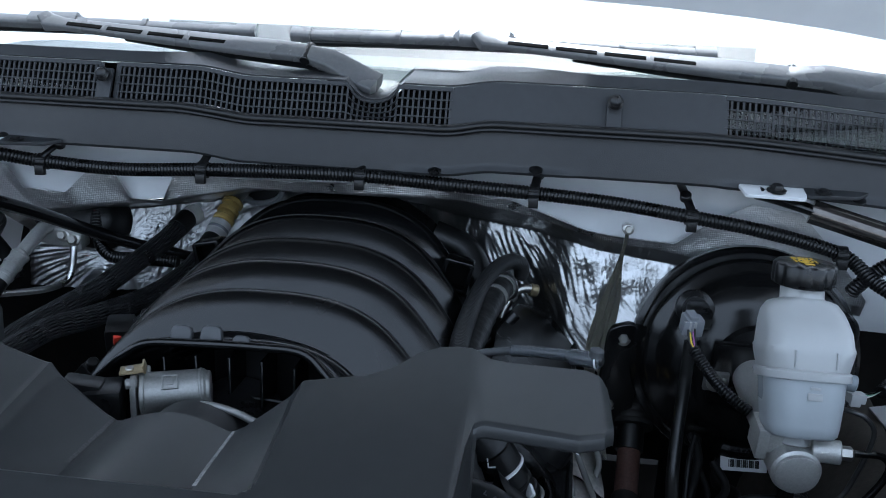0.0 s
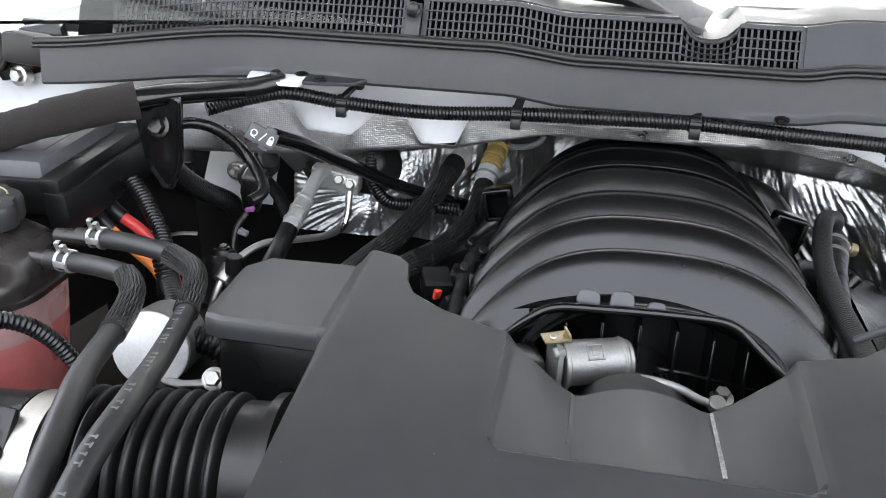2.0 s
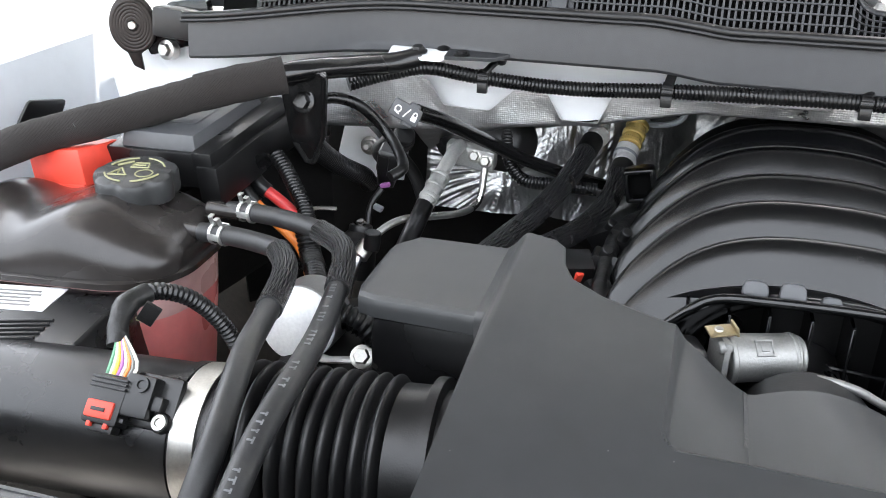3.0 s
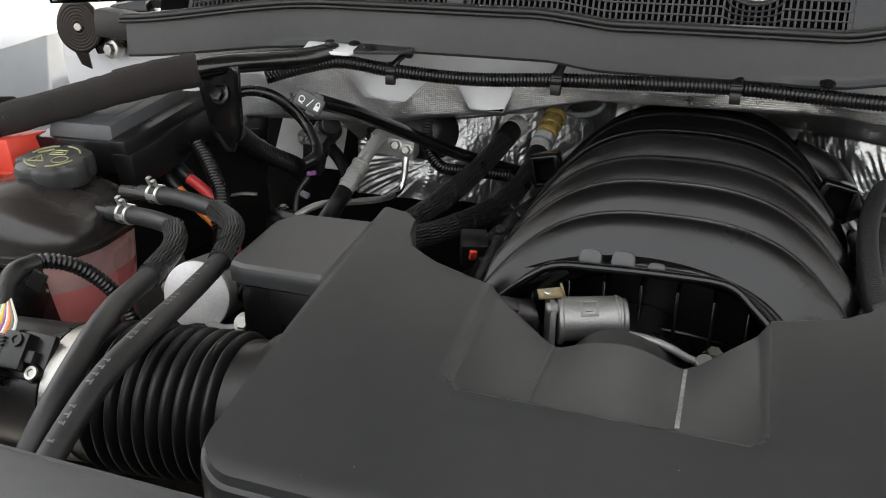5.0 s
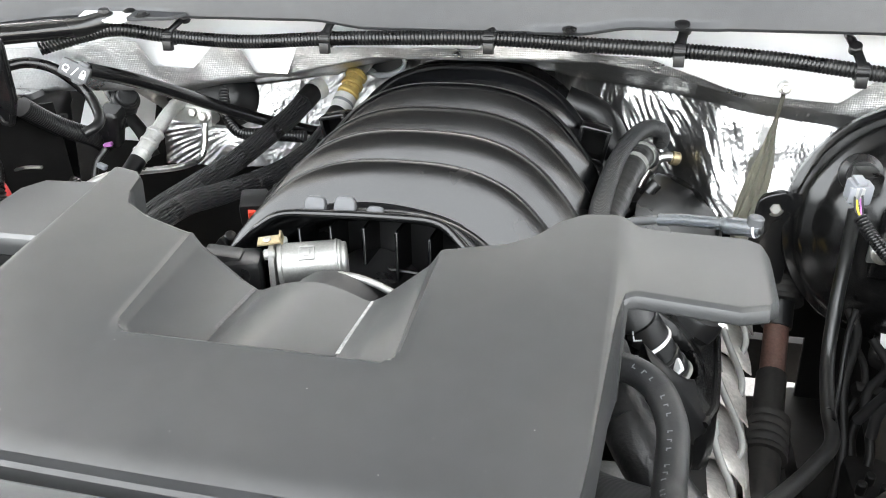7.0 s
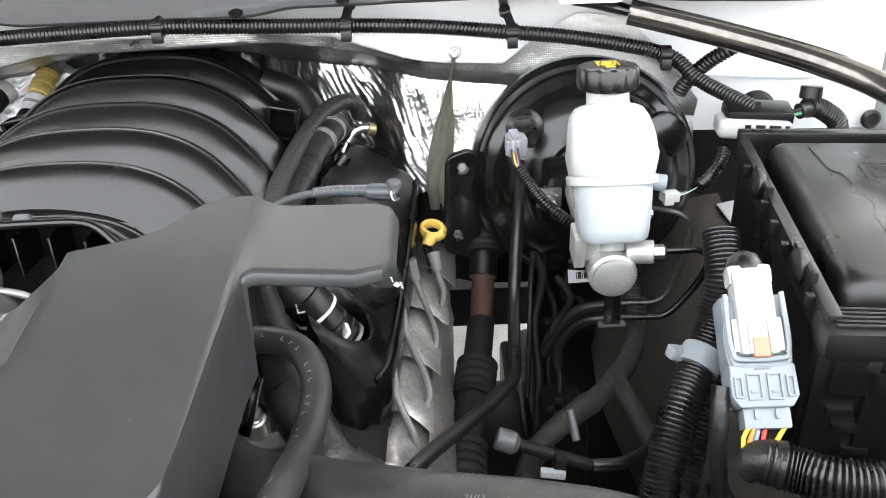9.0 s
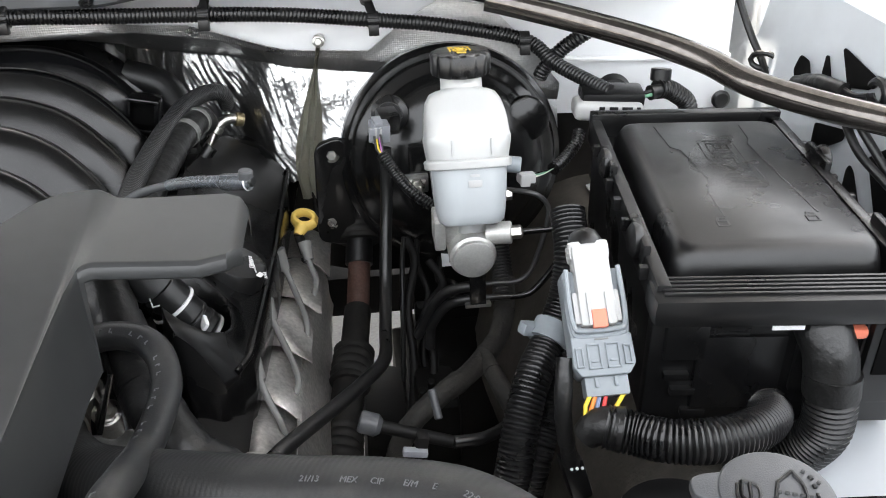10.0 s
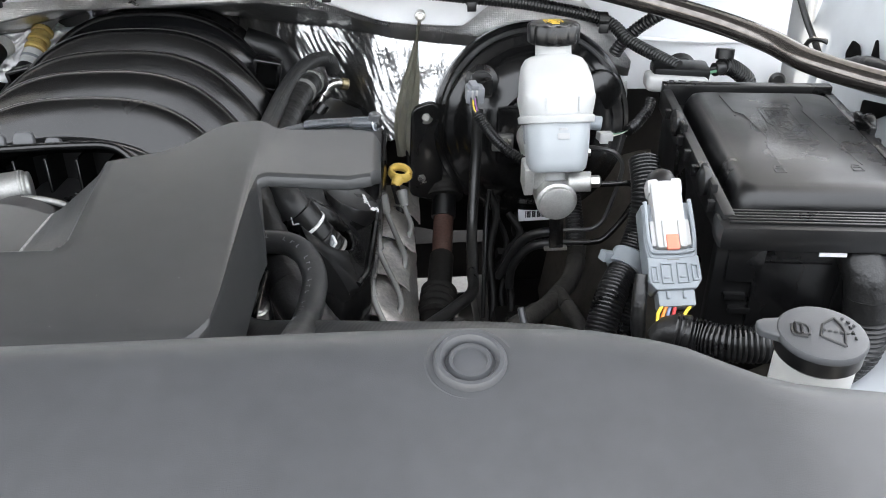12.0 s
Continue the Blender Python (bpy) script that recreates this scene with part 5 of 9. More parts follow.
def reservoir():
    up = Vector((0, 0.33, 0.944)).normalized()
    o = Vector((0.4865, 0.658, 1.024))
    m = frame_of(o, o + up, up=(0, -1, 0))
    m = Matrix((Vector((1, 0, 0)), up.cross(Vector((1, 0, 0))), up)).transposed().to_4x4()
    m.translation = o
    r = thing("brake_fluid_reservoir", o, "milky translucent brake fluid reservoir with black cap", "fluid reservoir")
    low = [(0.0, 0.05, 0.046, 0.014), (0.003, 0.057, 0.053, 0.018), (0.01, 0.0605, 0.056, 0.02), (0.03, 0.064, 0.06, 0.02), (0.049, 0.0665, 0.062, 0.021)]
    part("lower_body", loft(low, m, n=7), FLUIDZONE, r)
    part("seam_flange", loft([(0.049, 0.0665, 0.062, 0.024), (0.0495, 0.075, 0.071, 0.027), (0.0555, 0.0765, 0.073, 0.028), (0.057, 0.074, 0.07, 0.027), (0.0575, 0.071, 0.066, 0.026)], m, n=7), NATURAL, r)
    top = [(0.0575, 0.071, 0.066, 0.024), (0.07, 0.0735, 0.068, 0.018), (0.076, 0.074, 0.068, 0.015), (0.0785, 0.072, 0.0665, 0.015), (0.09, 0.0705, 0.064, 0.016, 0, 0.001), (0.099, 0.069, 0.056, 0.016, 0, 0.005),
           (0.108, 0.066, 0.047, 0.017, 0, 0.0085), (0.115, 0.058, 0.041, 0.018, 0, 0.0095), (0.1175, 0.046, 0.039, 0.019, 0, 0.0095), (0.118, 0.0395, 0.038, 0.0189, 0, 0.0095), (0.119, 0.037, 0.037, 0.0185, 0, 0.0095), (0.1345, 0.0365, 0.0365, 0.0182, 0, 0.0095)]
    part("upper_body", loft(top, m, n=7), NATURAL, r)
    for x in (-0.016, 0.0175):
        part("moulded_ridge", tube([m @ Vector((x, -0.0335, 0.06)), m @ Vector((x, -0.0343, 0.074))], 0.0011, 6), NATURAL, r)
    part("level_mark", box((0.012, 0.0012, 0.006), m @ pose(0.002, -0.0312, 0.036), 0.0004), NATURAL, r)
    part("level_mark", box((0.0085, 0.0012, 0.0022), m @ pose(0.002, -0.0314, 0.043), 0.0004), NATURAL, r)
    part("foot", rod(o - up * 0.012 + Vector((0, 0.008, 0)), o + up * 0.002 + Vector((0, 0.008, 0)), 0.012), NATURAL, r)
    cap_m = m @ pose(0, 0.0095, 0.1315, 17)
    cap = part("cap", lathe([(0.0235, 0), (0.0262, 0.001), (0.0268, 0.004), (0.0268, 0.0175), (0.0255, 0.0195), (0.022, 0.0205), (0, 0.0205)], cap_m, 96, lobes=12, depth=0.075, lobe_from=0.0255), BLACK, r, "black lobed screw cap")
    tm = cap_m @ Matrix.Translation((0, 0, 0.0207))
    part("print", writing("DOT3", 0.0075, tm @ pose(0, 0.0115, 0), 0.0002), PRINTYELLOW, cap)
    sym = lathe([(0.0052, 0), (0.0066, 0), (0.0066, 0.0004), (0.0052, 0.0004), (0.0052, 0)], tm @ pose(0, 0.0008, 0), 28)
    merge(sym, lathe([(0, 0), (0.0032, 0), (0.0032, 0.0004), (0, 0.0004)], tm @ pose(0, 0.0008, 0), 20))
    for sx in (-1, 1):
        merge(sym, box((0.0014, 0.009, 0.0004), tm @ pose(sx * 0.0088, 0.0008, 0.0002), 0))
    merge(sym, box((0.008, 0.0045, 0.0004), tm @ pose(0, -0.011, 0.0002), 0.0001))
    part("print", sym, PRINTYELLOW, cap)
    # level sensor plug
    s = thing("level_sensor_plug", (0.535, 0.69, 1.06), "small white sensor plug and wires on the reservoir", "connector")
    part("socket", rod((0.518, 0.685, 1.068), (0.536, 0.682, 1.066), 0.0075), CONNGREY, s)
    part("plug", box((0.016, 0.011, 0.009), pose(0.545, 0.7, 1.046, 0, 4, 10), 0.0015), CONNWHITE, s)
    part("latch", box((0.009, 0.005, 0.012), pose(0.543, 0.694, 1.046), 0.001), CONNWHITE, s)
    for i, w in enumerate((WHITEWIRE, GREENWIRE, BLACK)):
        part("wire", tube([(0.552, 0.702, 1.045 + i * 0.0018), (0.566, 0.715, 1.043 + i * 0.001), (0.58, 0.73, 1.043)], 0.0009, 6), w, s)
    part("sleeve", tube([(0.577, 0.726, 1.042), (0.592, 0.742, 1.046), (0.606, 0.755, 1.056), (0.612, 0.765, 1.064)], 0.0065, 10, rings=(0.0034, 0.0012)), CONDUIT, s)


reservoir()


def pipe(name, pts, r, material, label, category, rings=None, n=12, flat=1.0, group="", wob=0.0, step=0.006):
    return solo(name, tube(pts, r, n, step, rings, flat, wob), material, pts[0], label, category, group)


upper_line = [(0.53, 0.715, 1.029), (0.545, 0.704, 1.03), (0.557, 0.7, 1.027), (0.567, 0.7, 1.014), (0.565, 0.7, 0.993), (0.556, 0.7, 0.96), (0.549, 0.7, 0.944), (0.537, 0.7, 0.936), (0.515, 0.7, 0.936), (0.49, 0.7, 0.935)]
pipe("brake_line", upper_line, 0.0024, LINEMETAL, "bent dull grey steel brake line", "brake line", group="brake lines", n=10)
pipe("brake_line", [(0.53, 0.7, 0.99), (0.56, 0.7, 0.9905), (0.578, 0.7, 0.99), (0.5865, 0.7, 0.98), (0.583, 0.7, 0.965), (0.571, 0.7, 0.944), (0.555, 0.7, 0.925), (0.542, 0.7, 0.9195), (0.512, 0.7, 0.92), (0.489, 0.7, 0.92)], 0.0034, SATINBLACK, "black coated steel brake line", "brake line", group="brake lines", n=10)
for dx, dz, tail in ((0.0, 0.0, (0.438, 0.735, 0.86)), (0.002, -0.0145, (0.45, 0.725, 0.85))):
    pipe("brake_hose", [(0.492, 0.7, 0.935 + dz), (0.48, 0.702, 0.9325 + dz), (0.468 + dx, 0.708, 0.926 + dz), (0.458 + dx, 0.715, 0.912 + dz), (0.45 + dx, 0.725, 0.89 + dz), tail], 0.0052, RUBBER, "black sleeve over the brake line below the master cylinder", "brake line", group="brake hoses")
clipb = thing("line_clip", (0.5, 0.7, 0.92), "black steel brake line clip", "clip")
part("plate", box((0.016, 0.003, 0.045), pose(0.497, 0.694, 0.94, -6), 0.001), SATINBLACK, clipb)
part("tip", box((0.026, 0.008, 0.004), pose(0.497, 0.694, 0.917), 0.001), STEEL, clipb)
vac = [(0.4185, 0.81, 1.045), (0.417, 0.805, 1.0), (0.413, 0.79, 0.957), (0.408, 0.76, 0.91), (0.404, 0.71, 0.886), (0.4, 0.66, 0.884), (0.378, 0.612, 0.893), (0.356, 0.57, 0.903), (0.315, 0.5, 0.918), (0.295, 0.46, 0.92)]
pipe("vacuum_pipe", vac, 0.0066, VACPIPE, "satin black vacuum pipe running down from the booster", "pipe", n=14)
pipe("thin_line", [(0.432, 0.79, 0.95), (0.428, 0.785, 0.92), (0.424, 0.76, 0.86), (0.42, 0.74, 0.8)], 0.0028, RUBBER, "thin black line beside the vacuum pipe", "pipe", n=10)


# ---- steering shaft ----
def steering_shaft():
    s = thing("steering_shaft", (0.37, 0.8, 0.8), "dusty steering shaft with rubber boots and rusty middle", "steering shaft")
    part("upper_sleeve", tube([(0.388, 0.975, 1.0), (0.386, 0.94, 0.945), (0.384, 0.925, 0.912)], (0.03, 0.0245), 18), LINERBOOT, s)
    part("sleeve_end", tube([(0.384, 0.93, 0.918), (0.383, 0.905, 0.893)], 0.0255, 18, rings=(0.008, 0.001)), LINERBOOT, s)
    part("collar", tube([(0.383, 0.91, 0.897), (0.38, 0.885, 0.872)], 0.0165, 18), RUBBER, s)
    part("shaft", tube([(0.381, 0.89, 0.876), (0.374, 0.83, 0.832)], 0.0135, 18), RUST, s)
    part("joint", tube([(0.375, 0.838, 0.837), (0.366, 0.77, 0.81)], 0.016, 18), LINERBOOT, s)
    part("lower_boot", tube([(0.368, 0.782, 0.815), (0.361, 0.735, 0.802)], 0.0235, 20, rings=(0.011, 0.0025)), LINERBOOT, s)
    part("lower_sleeve", tube([(0.361, 0.738, 0.803), (0.352, 0.675, 0.785)], 0.018, 18), LINERBOOT, s)
    part("end_boot", tube([(0.353, 0.68, 0.787), (0.347, 0.63, 0.77), (0.342, 0.57, 0.74)], (0.022, 0.028), 20, rings=(0.011, 0.0025)), LINERBOOT, s)


steering_shaft()


# ---- valve cover, filler, dipstick, exhaust shields, plug leads ----
def valve_cover():
    v = thing("valve_cover", (0.24, 0.75, 0.97), "black valve cover with raised bosses on the engine bank", "valve cover")

    def top(y, k):
        # k from the inner edge (0) to the outer edge (1)
        inner = (course([(0.545, 0.243), (0.56, 0.234), (0.61, 0.214), (0.8, 0.215), (1.0, 0.245)], y), course([(0.48, 0.988), (0.54, 1.003), (0.62, 1.022), (0.8, 1.04), (0.93, 1.03), (1.0, 1.008)], y))
        outer = (course([(0.545, 0.272), (0.556, 0.283), (0.575, 0.2915), (0.62, 0.296), (0.93, 0.31), (1.0, 0.312)], y), course([(0.48, 0.952), (0.56, 0.952), (0.62, 0.958), (0.75, 0.96), (0.93, 0.99), (1.0, 0.99)], y))
        x = inner[0] + (outer[0] - inner[0]) * k
        z = inner[1] + (outer[1] - inner[1]) * k + 0.006 * math.sin(math.pi * k)
        if y < 0.65:
            d = math.hypot(x - 0.2475, (y - 0.596) * 0.9)
            z -= 0.03 * (1 - ease(0.017, 0.029, d)) - 0.0045 * math.exp(-((d - 0.0305) / 0.005) ** 2)
        return Vector((x, y, z))

    def cover_at(y, q):
        if q < 0.12:
            p = top(y, 0)
            return (p.x - 0.003 * (1 - q / 0.12), p.y, p.z - 0.05 * (1 - q / 0.12))
        if q > 0.82:
            p = top(y, 1)
            t = (q - 0.82) / 0.18
            return (p.x + 0.004 * math.sin(t * 1.6) - 0.012 * t * t, p.y, p.z - 0.075 * t)
        return top(y, (q - 0.12) / 0.7)

    part("body", sheet(cover_at, [0.545, 0.547, 0.55] + span(0.553, 0.66, 44) + span(0.667, 1.0, 44), span(0, 1, 64)), VALVE, v)
    def front(k, t):
        p = top(0.546, k)
        mid = 1 - (2 * k - 1) ** 4
        return (p.x + (0.256 - p.x) * 0.3 * t * t, 0.546 - 0.014 * math.sin(t * 1.57) * mid, p.z - (0.012 + 0.093 * (1 - 0.35 * abs(2 * k - 1) ** 3)) * t)
    part("front_wall", sheet(front, span(0, 1, 28), span(0, 1, 16), 0.003), VALVE, v)
    part("rail", tube([top(y, 0.97) + Vector((0, 0, 0.0015)) for y in span(0.556, 0.98, 22)], 0.003, 8), VALVE, v)
    f = thing("oil_breather_fitting", (0.255, 0.573, 0.985), "black quick-connect breather fitting with white ring", "fitting")
    fa, fb = Vector((0.222, 0.588, 1.024)), Vector((0.2545, 0.592, 0.971))
    at = lambda k: fa.lerp(fb, k)
    part("hose_end", tube([(0.19, 0.625, 1.05), (0.205, 0.598, 1.042), fa, at(0.12)], 0.0165, 18), HOSE, f)
    part("collar", rod(at(0.05), at(0.38), 0.0185, 24), BLACK, f)
    part("white_ring", rod(at(0.36), at(0.41), 0.0197, 28, 0.0005), LABEL, f)
    part("nose", rod(at(0.4), at(0.8), 0.0178, 24), BLACK, f)
    part("lip", rod(at(0.62), at(0.68), 0.0186, 24, 0.0008), BLACK, f)
    part("base_ring", rod(at(0.78), at(0.9), 0.0195, 24, 0.001), BLACK, f)
    part("white_clip", box((0.004, 0.012, 0.008), pose(0.2585, 0.5775, 0.9915, 20, 30, 30), 0.002), LABEL, f)
    part("washer", rod(at(0.93), at(0.99), 0.0205, 28, 0.0008), ALU, f)
    fm = facing(at(0.2) + Vector((-0.002, -0.0192, 0.004)), (0.8, -0.1, 0.2), (-0.3, 0.25, 0.9))
    part("mark", merge(box((0.0012, 0.008, 0.0006), fm @ pose(-0.003, 0.001, 0)), box((0.006, 0.0012, 0.0006), fm @ pose(0, -0.0025, 0))), LABEL, f)
    # oil filler cap with its printed marks
    o = top(0.675, 0.64) - Vector((0, 0, 0.002))
    cap = thing("oil_filler_cap", o, "black oil filler cap with white printed symbols", "oil cap")
    mm = facing(o, (0.86, 0.2, -0.4), (-0.25, 0.97, 0.1))
    body = part("cap", lathe([(0, -0.008), (0.031, -0.008), (0.031, 0.008), (0.0295, 0.0105), (0.024, 0.0115), (0, 0.0115)], mm, 40, lobes=10, depth=0.04, lobe_from=0.03), BLACK, cap)
    pr = bmesh.new()
    tm = mm @ pose(0.011, -0.002, 0.012)
    for i, (w, h) in enumerate(((0.0012, 0.006), (0.003, 0.0055), (0.0028, 0.004), (0.0028, 0.004), (0.0024, 0.0035), (0.0024, 0.003))):
        merge(pr, box((h, w, 0.0004), tm @ pose(0.004, -0.008 + i * 0.0038, 0), 0))
    part("print_bars", pr, WHITEPRINT, body)
    oil = bmesh.new()
    merge(oil, slab(round_poly([(-0.004, -0.003), (0.004, -0.003), (0.005, 0.002), (-0.004, 0.002)], 0.001), 0, 0.0004, tm @ pose(0.009, -0.019, 0, 0, 0, 60)))
    merge(oil, box((0.006, 0.0012, 0.0004), tm @ pose(0.006, -0.013, 0.0002, 0, 0, 95), 0))
    for k in range(4):
        merge(oil, box((0.0012, 0.003, 0.0004), tm @ pose(0.0145, -0.022 + k * 0.0028, 0.0002, 0, 0, 70), 0))
    part("oil_symbol", oil, WHITEPRINT, body)
    dip = thing("oil_dipstick", (0.324, 0.855, 0.94), "yellow oil dipstick ring on a black tube", "dipstick")
    ring_m = facing((0.324, 0.852, 0.952), (0.86, -0.45, -0.2), (0.3, 0.88, 0.45))
    hoop = bmesh.new()
    merge(hoop, tube([ring_m @ Vector((0.0125 * math.cos(a), 0.0095 * math.sin(a), 0)) for a in span(0, 2 * math.pi, 33)], 0.0044, 10, flat=1.5))
    part("ring", hoop, YELLOW, dip)
    part("grip", tube([ring_m @ Vector((0.003, -0.011, 0)), ring_m @ Vector((0.004, -0.018, 0)), ring_m @ Vector((0.004, -0.022, -0.001))], (0.008, 0.0055), 12), YELLOW, dip)
    part("sleeve", tube([ring_m @ Vector((0.004, -0.021, 0)), (0.322, 0.835, 0.91), (0.318, 0.81, 0.875), (0.314, 0.78, 0.83)], 0.0055, 12), BLACK, dip)


valve_cover()


def exhaust_side():
    g = thing("exhaust_heat_shield", (0.32, 0.65, 0.87), "dented bare metal exhaust manifold heat shields", "heat shield")
    # pressed plates lie over one another like scales, each bulged over its port
    for k, (y0, y1, x, z) in enumerate(((0.5, 0.612, 0.262, 0.886), (0.605, 0.69, 0.268, 0.892), (0.684, 0.77, 0.275, 0.898), (0.764, 0.85, 0.283, 0.903), (0.844, 0.92, 0.292, 0.906))):
        def plate(u, v, y0=y0, y1=y1, x=x, z=z, k=k):
            c = 2 * u - 1
            bulge = max(0.0, 1 - c * c) ** 0.6
            p = Vector((x + 0.056 * v, y0 + (y1 - y0) * u - 0.02 * math.sin(v * 1.6) * (1 - u), z + 0.009 * bulge * math.sin(0.5 + 1.9 * v) - 0.06 * max(0.0, v - 0.5) ** 1.6 + 0.007 * (1 - u)))
            dent = noise.noise(p * 36 + Vector((k * 3, 0, 0))) * 0.004 + noise.noise(p * 90) * 0.0012
            return p + Vector((0.3, -0.2, 0.9)) * dent
        part("shield", sheet(plate, span(0, 1, 19), span(0, 1, 17), 0.0012), SHIELD, g, angle=30)
    part("outer_shield", sheet(lambda y, v: (0.322 + 0.02 * math.sin(v * 1.5) + 0.004 * noise.noise(Vector((y * 25, v * 3, 2))), y + 0.01 * v, 0.882 + 0.04 * (y - 0.6) - 0.09 * v), span(0.52, 0.9, 30), span(0, 1, 10), 0.0012), SHIELD, g, "dull rust-tinged outer shield", angle=40)
    part("manifold_pipe", tube([(0.29, 0.46, 0.82), (0.3, 0.6, 0.815), (0.306, 0.78, 0.81), (0.31, 0.9, 0.78), (0.31, 0.95, 0.7)], 0.022, 18, wob=0.05), SHIELD, g)
    for pts in ([(0.304, 0.76, 0.95), (0.309, 0.757, 0.932), (0.316, 0.741, 0.92), (0.326, 0.712, 0.905), (0.324, 0.698, 0.89), (0.314, 0.698, 0.875)],
                [(0.296, 0.678, 0.94), (0.301, 0.669, 0.927), (0.307, 0.657, 0.918), (0.317, 0.636, 0.905), (0.321, 0.619, 0.893), (0.312, 0.61, 0.88)],
                [(0.29, 0.594, 0.932), (0.295, 0.585, 0.918), (0.301, 0.576, 0.906), (0.308, 0.566, 0.895), (0.313, 0.561, 0.875)],
                [(0.327, 0.8, 0.938), (0.33, 0.79, 0.925), (0.335, 0.782, 0.91), (0.331, 0.768, 0.9), (0.324, 0.767, 0.88)]):
        lead = thing("spark_plug_lead", pts[0], "grey silicone spark plug lead with boot", "spark plug lead", "spark plug leads")
        part("lead", tube(pts, 0.0033, 10), GREYWIRE, lead)
        a, b = Vector(pts[0]), Vector(pts[1])
        part("boot", tube([a + (a - b) * 0.6, a, a.lerp(b, 0.6)], (0.0076, 0.0052), 14), GREYWIRE, lead)
    head = thing("cylinder_head", (0.26, 0.7, 0.9), "bare aluminium cylinder head edge under the valve cover", "cylinder head")
    part("casting", box((0.05, 0.48, 0.09), pose(0.245, 0.74, 0.885, 0, 35), 0.01), DARK, head)
    part("front_face", box((0.05, 0.03, 0.04), pose(0.285, 0.49, 0.885, 0, 35), 0.008), ALU, head)
    part("bolt", merge(hexbolt((0.292, 0.5, 0.91), (0.3, -0.4, 0.85), 0.006, 0.007), rod((0.29, 0.504, 0.9), (0.292, 0.5, 0.91), 0.008)), STEEL, head)
    part("rusty_stud", rod((0.292, 0.455, 0.9), (0.287, 0.452, 0.935), 0.012), RUST, head)


exhaust_side()


# ---- hoses near the cover's edge ----
def radiator_hose():
    pts = [(0.15, 0.515, 0.955), (0.163, 0.475, 0.962), (0.2, 0.425, 0.972), (0.255, 0.385, 0.992), (0.33, 0.345, 1.012), (0.39, 0.32, 1.024), (0.432, 0.298, 1.03), (0.462, 0.268, 1.025), (0.48, 0.23, 1.0), (0.485, 0.19, 0.96)]
    h = thing("radiator_hose", pts[4], "thick black upper radiator hose with faded printing", "radiator hose")
    part("hose", tube(pts, 0.0262, 32, rings=(0.0036, 0.00014)), HOSE, h)
    part("clamp", tube([pts[0], (0.158, 0.49, 0.959)], 0.027, 24), STEEL, h)
    line = spline(pts, 0.002)
    for text, x in (("21/13", 0.362), ("MEX", 0.382), ("CIP", 0.396), ("E/M", 0.413), ("E", 0.4235), ("22:06:45", 0.441)):
        i = min(range(len(line) - 1), key=lambda q: abs(line[q].x - x))
        d = (line[i + 1] - line[i - 1]).normalized()
        nrm = Vector((0, -0.3, 0.95))
        nrm = (nrm - d * nrm.dot(d)).normalized()
        part("print", writing(text, 0.005, facing(line[i] + nrm * 0.0262, d, nrm.cross(d)), 0.0004), FAINTPRINT, h)


radiator_hose()
heater = [(0.17, 0.53, 1.0), (0.195, 0.522, 1.019), (0.223, 0.512, 1.024), (0.242, 0.497, 1.02), (0.252, 0.47, 1.012), (0.252, 0.435, 1.008), (0.25, 0.4, 1.01), (0.251, 0.36, 1.026), (0.252, 0.315, 1.04), (0.25, 0.27, 1.02)]
hh = thing("heater_hose", heater[3], "grey-black rubber hose with white printed dashes", "hose")
part("hose", tube(heater, 0.0105, 16), HOSE, hh)
hose_marks = spline(heater, 0.0085)
for i, p in enumerate(hose_marks[4:34]):
    d = (hose_marks[i + 5] - p).normalized()
    out = Vector((-0.25, -0.55, 0.8))
    out = (out - d * out.dot(d)).normalized()
    if i % 4 != 3:
        side = out.cross(d)
        mark = box((0.0009, 0.0032, 0.0003), facing(p + out * 0.0104, d, side), 0)
        merge(mark, box((0.0028 if i % 3 else 0.0014, 0.0008, 0.0003), facing(p + out * 0.0104 + side * (0.0012 if i % 2 else -0.0012) + d * 0.001, d, side), 0))
        part("printed_dash", mark, FAINTPRINT, hh)
th_pts = [(0.185, 0.585, 1.045), (0.197, 0.56, 1.02), (0.21, 0.535, 1.0), (0.224, 0.505, 0.984), (0.238, 0.485, 0.972), (0.258, 0.462, 0.955), (0.285, 0.45, 0.94)]
th = thing("taped_harness", th_pts[3], "cloth-taped wiring harness beside the engine", "harness")
part("tape_wrap", tube(th_pts[:4], 0.0185, 16, wob=0.12), TAPE, th)
part("tape_wrap", tube(th_pts[3:], 0.019, 16, wob=0.14), TAPE, th)
for a, b in zip(th_pts[1::2], th_pts[2::2]):
    a, b = Vector(a), Vector(b)
    part("tape_turn", tube([a.lerp(b, 0.3), a.lerp(b, 0.75)], 0.0194, 16, wob=0.06), TAPE, th)
pipe("water_hose", [(0.165, 0.6, 0.99), (0.178, 0.56, 0.965), (0.19, 0.52, 0.94), (0.2, 0.48, 0.91)], 0.016, RUBBER, "black rubber coolant hose low in the bay", "hose")
acc = thing("belt_pulley", (0.16, 0.46, 0.93), "dark belt pulley with ribbed belt", "pulley")
part("pulley", lathe([(0, 0), (0.034, 0), (0.036, 0.004), (0.03, 0.01), (0.012, 0.012), (0.01, 0.02), (0, 0.02)], frame_of((0.165, 0.44, 0.955), (0.17, 0.4, 0.97)), 32), BLACK, acc)
part("hub_bolt", hexbolt((0.1685, 0.417, 0.9625), (0.1, -0.9, 0.35), 0.008, 0.008), STEEL, acc)
